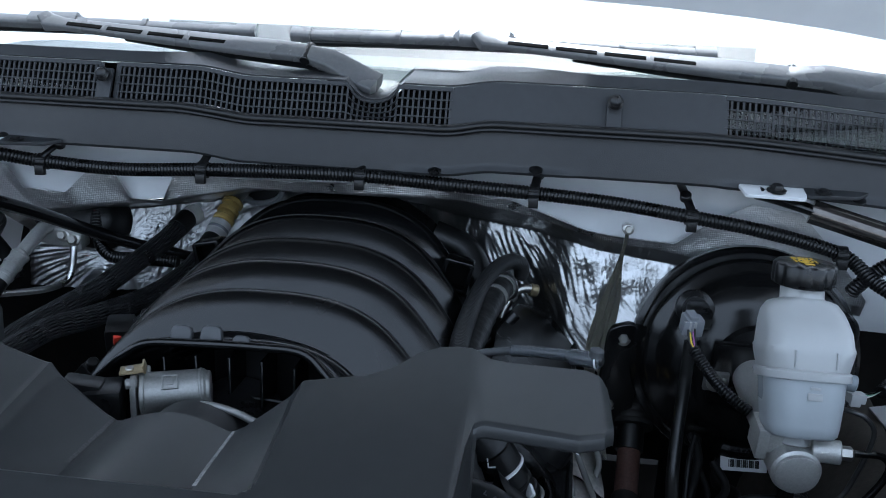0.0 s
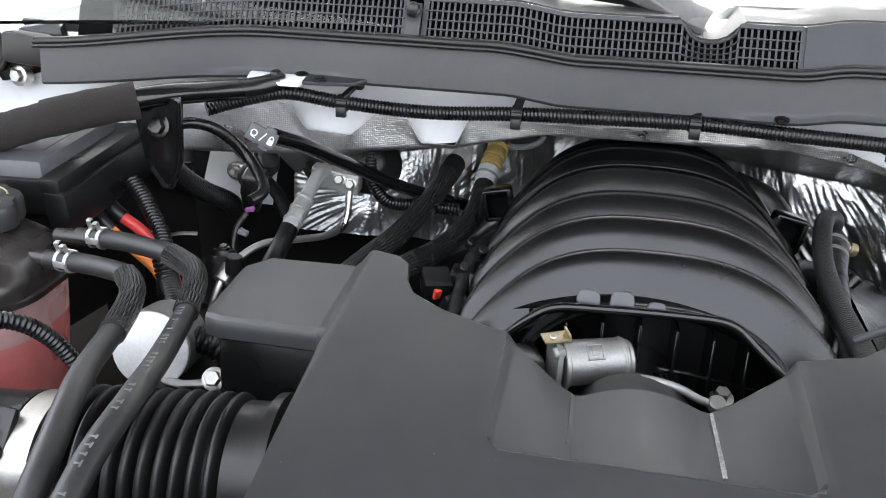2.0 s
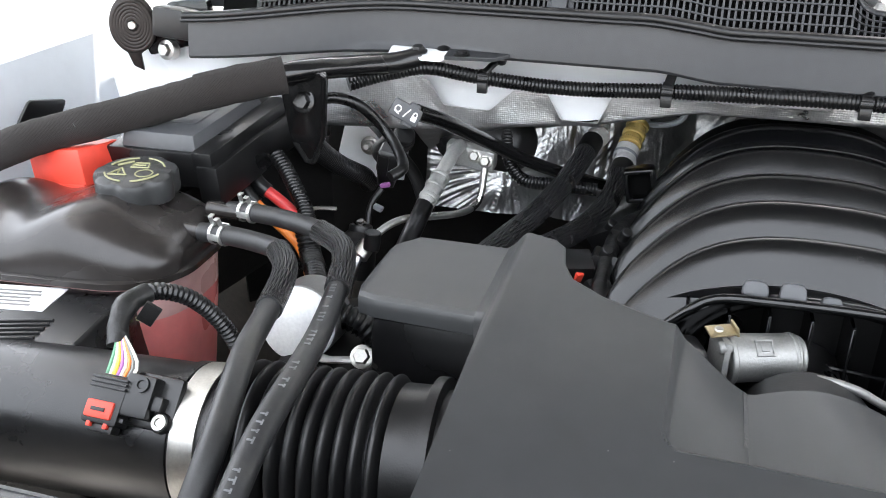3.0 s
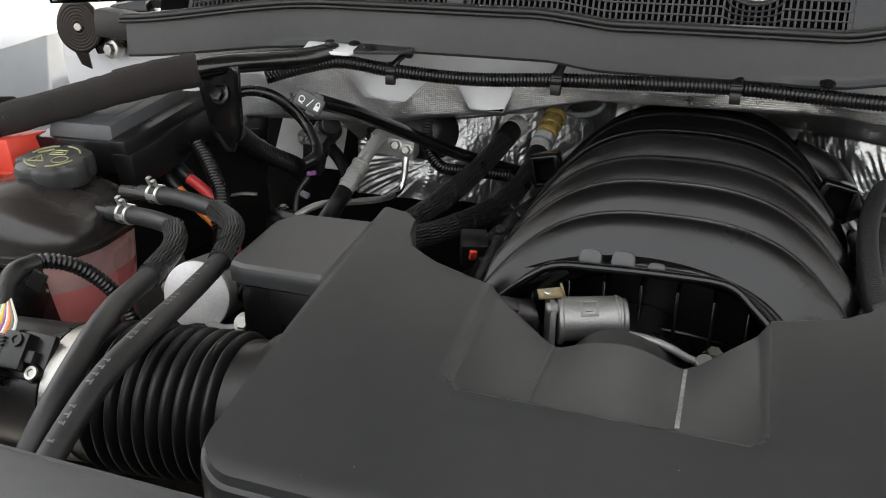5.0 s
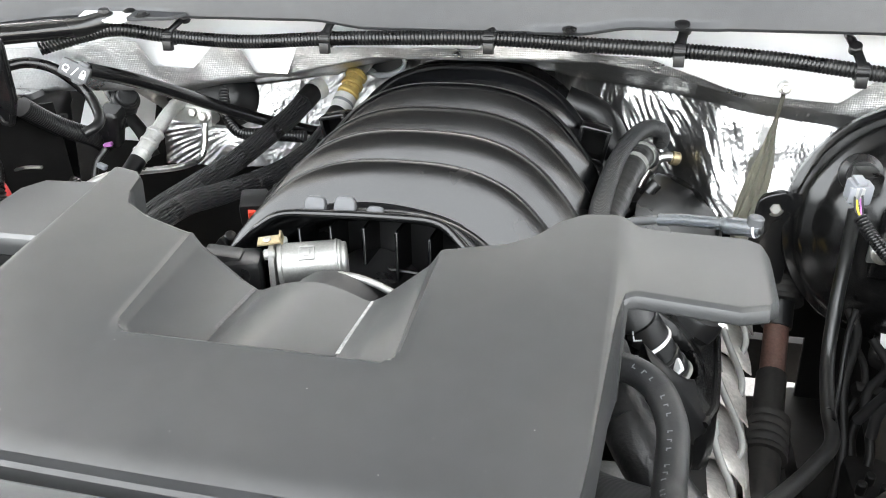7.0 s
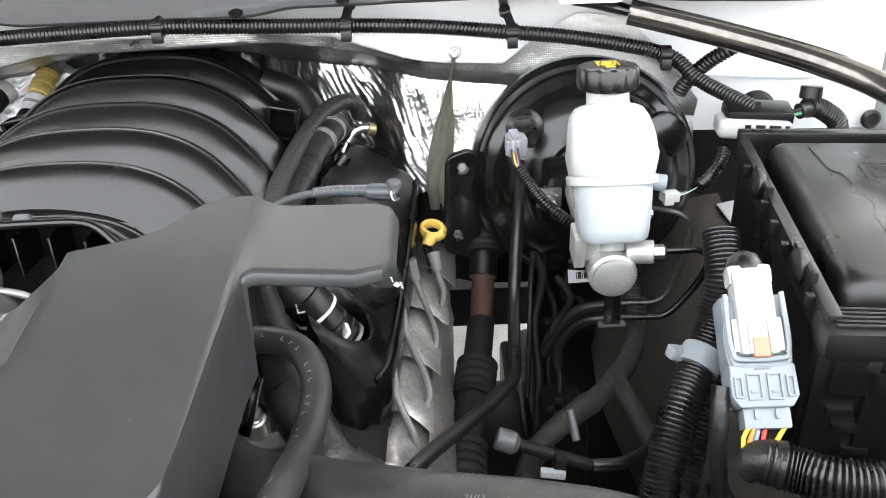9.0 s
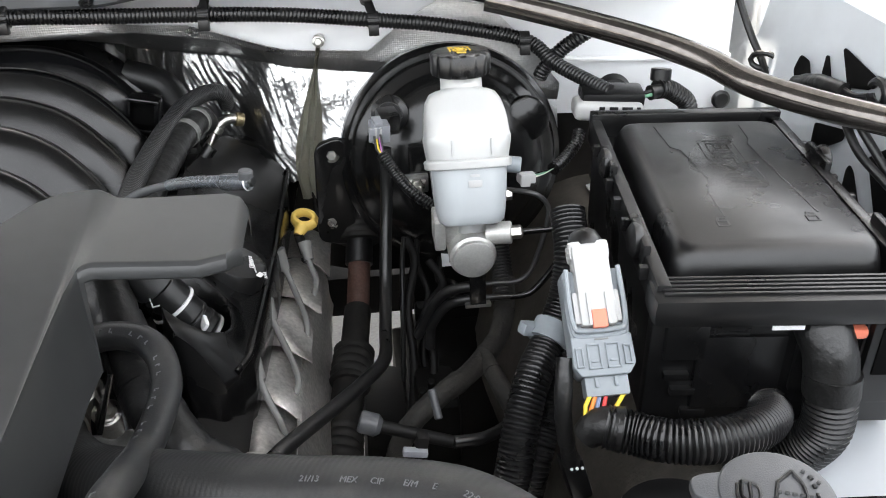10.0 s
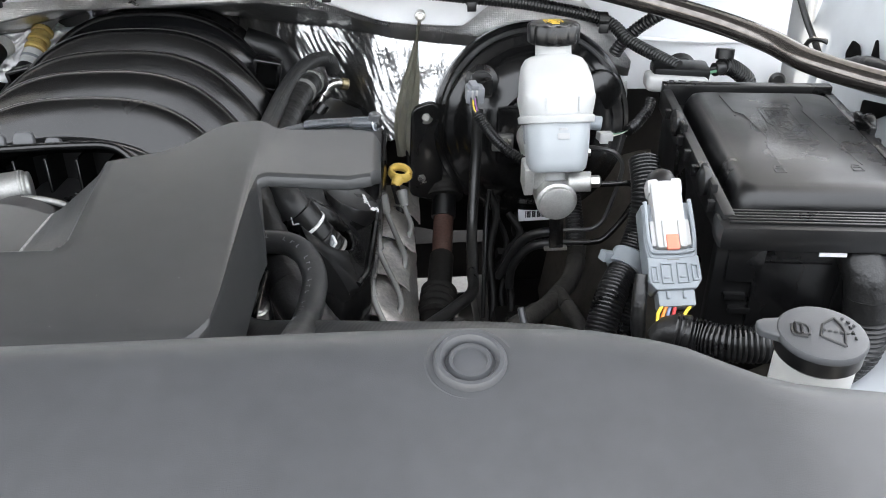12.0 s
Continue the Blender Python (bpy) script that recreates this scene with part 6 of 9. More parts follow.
for p in ((0.215, 0.475, 0.945), (0.175, 0.52, 0.975), (0.195, 0.505, 0.965)):
    solo("engine_bolt", merge(hexbolt(p, (0.1, -0.5, 0.9), 0.0075, 0.008), rod(Vector(p) - Vector((0, 0, 0.02)), p, 0.009)), STEEL, p, "zinc hexagon bolt on the engine front", "bolt", "engine bolts")
bracket = thing("accessory_bracket", (0.2, 0.5, 0.93), "bare aluminium accessory bracket", "bracket")
part("arm", box((0.07, 0.05, 0.02), pose(0.215, 0.49, 0.93, 20, 10, 20), 0.006), ALU, bracket)
part("blade", box((0.004, 0.07, 0.05), pose(0.19, 0.52, 0.985, 0, 20, 20), 0.001), SATINBLACK, bracket)

# hoses on top of the engine beside the manifold
up1 = [(0.238, 0.985, 1.05), (0.235, 0.972, 1.068), (0.219, 0.95, 1.075), (0.204, 0.9, 1.075), (0.192, 0.84, 1.067), (0.186, 0.78, 1.06), (0.184, 0.72, 1.055), (0.188, 0.65, 1.045), (0.195, 0.6, 1.03)]
pipe("breather_hose", up1, 0.0098, HOSE, "finely ribbed black breather hose along the manifold", "hose", n=18, rings=(0.003, 0.0005))
pipe("breather_hose", [(0.222, 0.915, 1.05), (0.218, 0.9, 1.06), (0.206, 0.85, 1.056), (0.197, 0.8, 1.045), (0.19, 0.74, 1.035), (0.19, 0.68, 1.02)], 0.0145, TAPE, "taped wiring loom with grey band beside the manifold", "harness", n=16, wob=0.1)
for p, q in (((0.2105, 0.868, 1.058), (0.2085, 0.86, 1.057)), ((0.2175, 0.898, 1.0605), (0.2165, 0.893, 1.06))):
    solo("hose_band", tube([p, q], 0.0156, 16), GREYWIRE, p, "thin grey band round the loom", "band", "loom bands")
fuel = thing("fuel_rail_fitting", (0.235, 0.94, 1.02), "bare steel fuel line elbow beside the manifold", "fuel fitting")
part("elbow", tube([(0.256, 0.956, 1.04), (0.247, 0.953, 1.043), (0.236, 0.95, 1.041), (0.226, 0.944, 1.032), (0.219, 0.935, 1.018), (0.214, 0.925, 1.0)], 0.0058, 14), STEEL, fuel)
part("nut", rod((0.258, 0.957, 1.039), (0.249, 0.9535, 1.042), 0.0082), BRASSY, fuel)
part("nut", rod((0.229, 0.946, 1.036), (0.224, 0.942, 1.029), 0.0085), STEEL, fuel)
part("valve_cap", rod((0.216, 0.927, 1.006), (0.212, 0.92, 0.99), 0.0085), BLACK, fuel)
for k, (p, s) in enumerate((((0.2, 0.9, 1.02), 0.03), ((0.215, 0.85, 1.02), 0.026), ((0.19, 0.82, 1.0), 0.03), ((0.2, 0.76, 1.0), 0.028), ((0.195, 0.7, 0.995), 0.03))):
    solo("coil_plug", merge(box((s, s * 1.3, s), pose(*p, 10 * k, 8 * k, 15 * k), 0.004), rod(p, Vector(p) + Vector((0.02, 0.01, 0.022)), 0.007)), BLACK, p, "black ignition coil plug beside the manifold", "connector", "coil plugs")
cl = thing("vapour_line", (0.26, 0.62, 1.09), "clear-sleeved vapour line with grey quick connector", "vapour line")
part("line", tube([(0.18, 0.665, 1.055), (0.205, 0.656, 1.074), (0.239, 0.64, 1.087), (0.27, 0.624, 1.094), (0.298, 0.612, 1.098)], 0.0036, 10), GREYPLASTIC, cl)
part("sleeve", tube([(0.236, 0.642, 1.086), (0.255, 0.632, 1.091), (0.284, 0.617, 1.096)], 0.0052, 14, rings=(0.006, 0.0006)), CLEARPLASTIC, cl)
part("coupler", rod((0.283, 0.6175, 1.095), (0.307, 0.608, 1.0975), 0.0068), CLEARPLASTIC, cl)
part("coupler_core", rod((0.28, 0.6187, 1.0945), (0.309, 0.607, 1.098), 0.0046), BLACK, cl)
part("cap", rod((0.303, 0.609, 1.099), (0.304, 0.6085, 1.107), 0.0058), GREYPLASTIC, cl)
part("seal", rod((0.3035, 0.6095, 1.0972), (0.305, 0.6088, 1.0974), 0.0072, 18, 0.0004), LABEL, cl)
strap_pts = [(0.356, 0.925, 1.131), (0.353, 0.915, 1.118), (0.349, 0.908, 1.1), (0.344, 0.898, 1.072), (0.338, 0.892, 1.036), (0.331, 0.892, 0.994), (0.334, 0.905, 0.955)]
st = thing("ground_strap", strap_pts[0], "olive-grey braided ground strap bolted to the bulkhead", "ground strap")
sb = bmesh.new()
uvl = sb.loops.layers.uv.new("UVMap")
sp = spline(strap_pts, 0.004)
prev = None
for i, p in enumerate(sp):
    k = i / (len(sp) - 1)
    w = course([(0, 0.004), (0.14, 0.0035), (0.3, 0.0085), (0.42, 0.0115), (0.6, 0.0135), (1, 0.0145)], k)
    twist = 0.9 - 1.1 * k
    d = Vector((math.cos(twist), math.sin(twist) * 0.8, 0)) * w
    # the braid hangs bunched, with lengthwise gathers
    row = []
    for q in range(9):
        s = q / 4 - 1
        row.append(sb.verts.new(p + d * (s + 0.12 * math.sin(9 * k + 2 * q)) + Vector((0, -0.0032 * math.sin(q * 1.9 + 5 * k) - 0.004 * (1 - s * s), 0))))
    if prev:
        for j in range(8):
            f = sb.faces.new((prev[j], prev[j + 1], row[j + 1], row[j]))
            for loop, (u, v) in zip(f.loops, ((i - 1, j), (i - 1, j + 1), (i, j + 1), (i, j))):
                loop[uvl].uv = (u * 0.004, v * 0.125)
    prev = row
bmesh.ops.solidify(sb, geom=sb.faces[:], thickness=0.002)
part("braid", sb, STRAPMAT, st)
part("lug", rod((0.3565, 0.935, 1.133), (0.356, 0.919, 1.134), 0.0068), PALEALU, st)
part("bolt", hexbolt((0.356, 0.92, 1.134), (0, -1, 0.1), 0.0045, 0.006), STEEL, st)


# ---- fuse box ----
def frame_axes(o, right, back):
    x = Vector(right).normalized()
    z = x.cross(Vector(back)).normalized()
    y = z.cross(x)
    m = Matrix((x, y, z)).transposed().to_4x4()
    m.translation = o
    return m


def fuse_box():
    M = frame_axes((0.584, 0.458, 1.056), (0.176, -0.020, -0.002), (0.045, 0.292, 0.022))

    def at(x0, x1, y0, y1, z0, z1, bevel=0.002, taper=None):
        bm = bxyz(x0, x1, y0, y1, z0, z1, bevel, 2, taper)
        bm.transform(M)
        return bm

    f = thing("fuse_box", M @ Vector((0.09, 0.15, -0.1)), "black plastic under-hood fuse box with embossed lid", "fuse box")
    part("tray", at(0.004, 0.178, 0.012, 0.29, -0.105, -0.012, 0.004), BLACK, f)
    for name, q in (("tray_rim", (0.0, 0.01, 0.0, 0.296, -0.02, 0.006)), ("tray_rim", (0.172, 0.182, 0.0, 0.296, -0.02, 0.006)), ("tray_rim", (0.0, 0.182, 0.286, 0.298, -0.02, 0.012))):
        part(name, at(*q), BLACK, f)
    # ribbed front edge
    lip = part("front_edge", at(-0.004, 0.188, -0.014, 0.02, -0.022, 0.002, 0.009), BLACK, f)
    for i in range(5):
        part("groove_rib", at(0.004, 0.178, -0.007 + i * 0.0048, -0.0045 + i * 0.0048, 0.001, 0.0036, 0.0008), BLACK, lip)
    # lid with draft and a shallow top
    lid = part("lid", loft([(-0.012, 0.152, 0.24, 0.012, 0.093, 0.147), (0.0, 0.15, 0.238, 0.014, 0.093, 0.148), (0.0075, 0.146, 0.233, 0.014, 0.094, 0.149), (0.0112, 0.142, 0.228, 0.014, 0.094, 0.15), (0.013, 0.135, 0.219, 0.014, 0.094, 0.151)], M), BLACK, f, "matte black lid with raised symbols")

    def line(pts, r=0.0007):
        out = bmesh.new()
        ps = [M @ Vector((x, y, 0.01285)) for x, y in pts]
        for p, q in zip(ps, ps[1:]):
            merge(out, rod(p + (p - q).normalized() * r * 0.6, q + (q - p).normalized() * r * 0.6, r, 8, 0))
        return out

    part("raised_line", line([(0.052, 0.25), (0.056, 0.205), (0.064, 0.198), (0.072, 0.14), (0.066, 0.125), (0.067, 0.08)]), BLACK, lid)
    part("raised_line", line([(0.13, 0.25), (0.129, 0.222), (0.125, 0.21), (0.134, 0.125), (0.138, 0.085)]), BLACK, lid)
    # low relief panel: a box, an arrow and a book in one frame
    part("symbol_frame", line([(0.082, 0.218), (0.112, 0.218), (0.1125, 0.175), (0.1165, 0.168), (0.1185, 0.128), (0.084, 0.128), (0.087, 0.17), (0.082, 0.178), (0.082, 0.218)], 0.00042), BLACK, lid)
    part("symbol", merge(line([(0.088, 0.212), (0.106, 0.212), (0.106, 0.192), (0.088, 0.192), (0.088, 0.212)], 0.00045), merge(line([(0.094, 0.212), (0.094, 0.202), (0.1, 0.202), (0.1, 0.212)], 0.00045), line([(0.09, 0.197), (0.104, 0.197)], 0.00045))), BLACK, lid)
    part("symbol", line([(0.094, 0.182), (0.104, 0.182), (0.104, 0.172), (0.108, 0.172), (0.099, 0.16), (0.09, 0.172), (0.094, 0.172), (0.094, 0.182)], 0.00045), BLACK, lid)
    part("symbol", merge(line([(0.09, 0.152), (0.112, 0.152), (0.112, 0.138), (0.09, 0.138), (0.09, 0.152)], 0.00045), merge(line([(0.101, 0.152), (0.101, 0.138)], 0.00045), line([(0.093, 0.145), (0.098, 0.145)], 0.00045))), BLACK, lid)
    for x, y in ((0.063, 0.072), (0.131, 0.078)):
        part("lock_symbol", merge(line([(x - 0.004, y - 0.006), (x + 0.004, y - 0.006), (x + 0.004, y + 0.001), (x - 0.004, y + 0.001), (x - 0.004, y - 0.006)], 0.0009), line([(x - 0.003, y + 0.001), (x - 0.002, y + 0.006), (x + 0.003, y + 0.005)], 0.0009)), BLACK, lid)
    # latches at the sides
    for x, sgn in ((0.001, -1), (0.18, 1)):
        for y in (0.06, 0.19):
            latch = part("latch", lathe([(0, 0), (0.011, 0), (0.013, 0.003), (0.013, 0.006), (0.009, 0.009), (0, 0.009)], M @ pose(x, y, 0.006, 0, 90 * sgn), 20), BLACK, f)
            part("latch_arm", at(x - 0.003, x + 0.003, y - 0.022, y + 0.022, -0.004, 0.014, 0.002), BLACK, latch)
        for k in range(7):
            part("side_tooth", at(x + sgn * 0.004 - 0.003, x + sgn * 0.004 + 0.003, 0.025 + k * 0.034, 0.031 + k * 0.034, -0.006, 0.004, 0.001), BLACK, f)
    part("label", at(0.079, 0.101, -0.0095, -0.0085, -0.0258, -0.0222, 0.0002), LABEL, f, "thin white label strip")
    # front wall of the box with its ribs and pockets
    part("front_wall", at(0.002, 0.19, 0.006, 0.02, -0.125, -0.02, 0.003), BLACK, f)
    for x, w, z0, z1 in ((0.012, 0.03, -0.06, -0.026), (0.036, 0.062, -0.105, -0.04), (0.06, 0.004, -0.09, -0.07), (0.084, 0.003, -0.1, -0.055), (0.106, 0.03, -0.09, -0.03), (0.15, 0.032, -0.095, -0.024)):
        part("front_pocket", at(x, x + w, 0.002, 0.008, z0, z1, 0.0015), BLACK, f)
    for x, z in ((0.014, -0.078), (0.02, -0.092), (0.03, -0.112)):
        part("front_pocket", at(x, x + 0.018, 0.001, 0.008, z, z + 0.006, 0.001), BLACK, f)
    part("right_panel", at(0.152, 0.188, -0.004, 0.05, -0.098, -0.012, 0.003), BLACK, f)
    # near-black plate on the panel paints a recess in shade
    part("panel_window", at(0.158, 0.172, -0.0055, -0.0035, -0.07, -0.03, 0.0015), VOID, f)
    part("terminal", at(0.112, 0.15, -0.004, 0.009, -0.04, -0.031, 0.004), ORANGE, f, "orange terminal cover")
    part("foot", at(0.02, 0.17, 0.03, 0.26, -0.18, -0.1, 0.006), BLACK, f)


fuse_box()


def big_connector():
    d = Vector((0.0, 0.072, 0.078)).normalized()
    m = facing((0.5505, 0.484, 1.027), (1, -0.06, 0.05), d) @ Matrix.Diagonal((0.9, 1.04, 1, 1))
    c = thing("ecu_connector", (0.55, 0.48, 1.0), "large grey and white wiring connector with orange lock tab", "connector")

    def at(x0, x1, y0, y1, z0, z1, bevel=0.0015, taper=None):
        bm = bxyz(x0, x1, y0, y1, z0, z1, bevel, 2, taper)
        bm.transform(m)
        return bm

    part("housing", at(-0.0235, 0.0235, -0.036, 0.03, -0.02, 0.008, 0.003), CONNGREY, c)
    for i in range(3):
        d = i * 0.0032
        loop = [(-0.0205, 0.03 - 3 * d), (-0.0212, 0.004), (-0.02, -0.0075 - d), (-0.0155, -0.0125 - d), (0.0155, -0.0125 - d), (0.02, -0.0075 - d), (0.0212, 0.004), (0.0205, 0.03 - 3 * d)]
        part("guide_loop", tube([m @ Vector((x * (1 + 0.03 * i), y, 0.0125 - 0.0028 * i)) for x, y in loop], 0.0019, 8, step=0.0025), CONNGREY, c)
    out = round_poly([(-0.0235, -0.016), (0.0235, -0.016), (0.0242, -0.036), (0.0185, -0.043), (-0.0185, -0.043), (-0.0242, -0.036)], 0.0015)
    front = part("lower_block", slab(out, -0.016, 0.0105, m, 0.0012), CONNGREY, c)
    for sx in (-1, 1):
        # two framed windows and an outer pocket on each side, all in relief
        for x0, x1, y0, y1 in ((0.002, 0.0125, -0.0385, -0.0215), (0.0155, 0.0215, -0.037, -0.0235)):
            for q in ((x0, x0 + 0.0013, y0, y1), (x1 - 0.0013, x1, y0, y1), (x0, x1, y1 - 0.0013, y1), (x0, x1, y0, y0 + 0.0013)):
                part("window_bar", at(min(sx * q[0], sx * q[1]), max(sx * q[0], sx * q[1]), q[2], q[3], 0.0095, 0.0125, 0.0004), CONNGREY, front)
        part("window_tab", at(min(sx * 0.0045, sx * 0.01), max(sx * 0.0045, sx * 0.01), -0.034, -0.0325, 0.0095, 0.012, 0.0003), CONNGREY, front)
    part("slot", at(-0.0055, 0.0055, -0.0193, -0.0182, 0.0095, 0.0112, 0.0003), GREYWIRE, front)
    part("tail", at(-0.0165, 0.0175, -0.056, -0.042, -0.012, 0.006, 0.002), CONNGREY, c)
    for sx in (-1, 1):
        part("tail_clip", at(min(sx * 0.006, sx * 0.009), max(sx * 0.006, sx * 0.009), -0.05, -0.044, 0.005, 0.0085, 0.0005), CONNGREY, c)
    w = part("white_cover", at(-0.0145, 0.0145, -0.0105, 0.046, -0.004, 0.0165, 0.004), CONNWHITE, c, "white lever cover")
    part("white_wing", at(-0.0185, 0.0185, -0.008, 0.014, -0.004, 0.0125, 0.002), CONNWHITE, w)
    part("head_ridge", at(-0.0165, 0.0165, 0.036, 0.05, -0.004, 0.0135, 0.004), CONNWHITE, w)
    for sx in (-1, 1):
        part("groove_rail", at(min(sx * 0.006, sx * 0.0085), max(sx * 0.006, sx * 0.0085), -0.01, 0.012, 0.0155, 0.0182, 0.0007), CONNWHITE, w)
    part("lock_tab", at(-0.0058, 0.0058, -0.012, 0.0005, 0.0125, 0.0178, 0.001), ORANGE, c, "orange lock tab")
    part("dome", lathe([(0.0145, 0), (0.0145, 0.004), (0.011, 0.011), (0.005, 0.0142), (0, 0.015)], m @ pose(0, 0.047, 0.0, -90), 24), BLACK, c)
    for mt, pts in ((YELLOWWIRE, [(0.54, 0.445, 0.99), (0.533, 0.438, 0.98), (0.536, 0.43, 0.968)]), (YELLOWWIRE, [(0.563, 0.444, 0.988), (0.55, 0.434, 0.976), (0.54, 0.43, 0.968)]), (REDWIRE, [(0.55, 0.446, 0.988), (0.546, 0.438, 0.978), (0.54, 0.432, 0.968)]),
                    (BLUEWIRE, [(0.546, 0.446, 0.988), (0.541, 0.438, 0.978), (0.538, 0.432, 0.968)]), (ORANGEWIRE, [(0.543, 0.445, 0.989), (0.537, 0.437, 0.979), (0.536, 0.431, 0.969)])):
        part("wire", tube(pts, 0.0016, 8), mt, c)


big_connector()


# ---- corrugated looms round the fuse box ----
hf = thing("wiring_conduit", (0.6, 0.41, 0.97), "thick corrugated black conduit along the fuse box", "conduit", "wiring conduits")
part("conduit", tube([(0.545, 0.428, 0.972), (0.564, 0.42, 0.97), (0.584, 0.407, 0.972), (0.611, 0.402, 0.973), (0.642, 0.412, 0.969), (0.668, 0.436, 0.96), (0.678, 0.465, 0.949), (0.667, 0.49, 0.938), (0.648, 0.505, 0.925)], 0.0155, 18, rings=(0.0036, 0.0017)), CONDUIT, hf)
part("taped_end", tube([(0.533, 0.432, 0.962), (0.541, 0.43, 0.971), (0.556, 0.424, 0.971)], (0.011, 0.0165), 14, wob=0.12), TAPE, hf)
hg = thing("wiring_conduit", (0.705, 0.435, 0.97), "thick taped and corrugated black conduit under the fuse box", "conduit", "wiring conduits")
part("taped_elbow", tube([(0.702, 0.475, 1.026), (0.703, 0.452, 1.022), (0.705, 0.439, 1.008), (0.706, 0.434, 0.992)], 0.0185, 18, wob=0.04), TAPE, hg)
part("conduit", tube([(0.706, 0.434, 0.994), (0.708, 0.431, 0.97), (0.708, 0.432, 0.945), (0.7, 0.44, 0.922), (0.682, 0.45, 0.9), (0.66, 0.46, 0.885)], 0.0185, 18, rings=(0.004, 0.0017)), CONDUIT, hg)
part("tape_wrap", tube([(0.7065, 0.4335, 0.995), (0.707, 0.4325, 0.985), (0.7075, 0.432, 0.978)], 0.0195, 18, wob=0.05), TAPE, hg)
hc = thing("wiring_conduit", (0.51, 0.5, 0.95), "corrugated black conduit held by a grey clip", "conduit", "wiring conduits")
part("conduit", tube([(0.556, 0.59, 1.06), (0.554, 0.565, 1.035), (0.547, 0.55, 1.003), (0.531, 0.53, 0.98), (0.511, 0.502, 0.964), (0.498, 0.48, 0.94), (0.489, 0.462, 0.912), (0.48, 0.45, 0.88)], 0.0145, 18, rings=(0.0036, 0.0016)), CONDUIT, hc)
clip = part("clip", tube([(0.536, 0.536, 0.986), (0.527, 0.526, 0.977)], 0.0172, 18), CONNGREY, hc, "grey plastic clip")
part("clip_wing", box((0.018, 0.01, 0.01), pose(0.515, 0.533, 0.988, 0, 20, 20), 0.002), CONNGREY, clip)
hd = thing("wiring_conduit", (0.52, 0.49, 0.92), "taped and corrugated black loom behind the connector", "conduit", "wiring conduits")
part("conduit", tube([(0.548, 0.535, 0.985), (0.538, 0.52, 0.963), (0.522, 0.5, 0.925), (0.509, 0.48, 0.898), (0.5, 0.47, 0.87)], 0.0125, 16, rings=(0.0036, 0.0014)), CONDUIT, hd)
he = thing("small_harness", (0.52, 0.445, 0.96), "thin taped harness with a black plug", "harness")
part("loom", tube([(0.525, 0.465, 1.005), (0.522, 0.455, 0.99), (0.521, 0.448, 0.965), (0.527, 0.45, 0.93), (0.536, 0.46, 0.9)], 0.0062, 12, wob=0.15), TAPE, he)
part("plug", box((0.016, 0.02, 0.034), pose(0.534, 0.457, 0.905, -10, -14, 6), 0.003), BLACK, he)
for k in range(3):
    part("pin_mark", rod((0.528 + k * 0.004, 0.4455, 0.9205), (0.528 + k * 0.004, 0.4445, 0.922), 0.0013, 8), LABEL, he)
for pts, r in (([(0.538, 0.77, 0.9), (0.53, 0.73, 0.884), (0.518, 0.7, 0.873), (0.5, 0.672, 0.87), (0.478, 0.64, 0.872), (0.452, 0.615, 0.872), (0.425, 0.598, 0.86), (0.408, 0.59, 0.835), (0.4, 0.588, 0.79)], 0.0105),
               ([(0.497, 0.668, 0.872), (0.503, 0.64, 0.872), (0.51, 0.615, 0.864), (0.522, 0.595, 0.84), (0.526, 0.585, 0.79)], 0.0085)):
    lh = thing("lower_harness", pts[0], "dusty cloth-wrapped harness low in the bay", "harness", "lower harnesses")
    part("wrap", tube(pts, r, 16, wob=0.12), DUSTTAPE, lh)
    for a, b in (pts[:2], pts[-2:]):
        part("tape_end", tube([a, b], r + 0.0006, 16, wob=0.1), DUSTTAPE, lh)
pipe("lower_conduit", [(0.535, 0.85, 0.97), (0.536, 0.81, 0.94), (0.536, 0.78, 0.91), (0.53, 0.74, 0.89)], 0.0115, CONDUIT, "corrugated black conduit below the booster", "conduit", rings=(0.0042, 0.0016))
se = thing("speed_sensor", (0.41, 0.52, 0.91), "black stick sensor with wire clip low in the bay", "sensor")
part("body", rod((0.378, 0.522, 0.921), (0.45, 0.515, 0.898), 0.0052), DARK, se)
part("head", lathe([(0, 0), (0.008, 0), (0.0092, 0.002), (0.0092, 0.014), (0.006, 0.018), (0, 0.018)], frame_of((0.376, 0.523, 0.922), (0.396, 0.52, 0.915)), 20), GREYPLASTIC, se)
part("clip", box((0.01, 0.012, 0.014), pose(0.424, 0.512, 0.905, 0, 10), 0.002), DARK, se)
part("clip", box((0.02, 0.007, 0.006), pose(0.418, 0.505, 0.9, 0, 10), 0.0015), PLUGGREY, se)
part("tip", rod((0.44, 0.53, 0.91), (0.436, 0.545, 0.93), 0.0034), GREYPLASTIC, se)
part("cable", tube([(0.45, 0.515, 0.898), (0.475, 0.52, 0.895), (0.5, 0.54, 0.89), (0.515, 0.57, 0.88)], 0.0052, 12), BLACK, se)
for dx, dy, r, sway in ((0, 0, 0.005, 0.003), (0.014, 0.02, 0.0035, -0.007), (0.023, -0.016, 0.0045, 0.009), (0.043, 0.03, 0.0055, -0.01)):
    pipe("hanging_line", [(0.436 + dx, 0.83 + dy, 0.93 - dx), (0.44 + dx + sway, 0.81 + dy, 0.91 - dx), (0.434 + dx - sway, 0.775 + dy, 0.87), (0.43 + dx * 0.6 + sway, 0.74 + dy, 0.82), (0.428 + dx * 0.4 - 2 * sway, 0.7 + dy, 0.75)], r, DARK, "black line hanging below the booster", "hose", group="hanging lines")
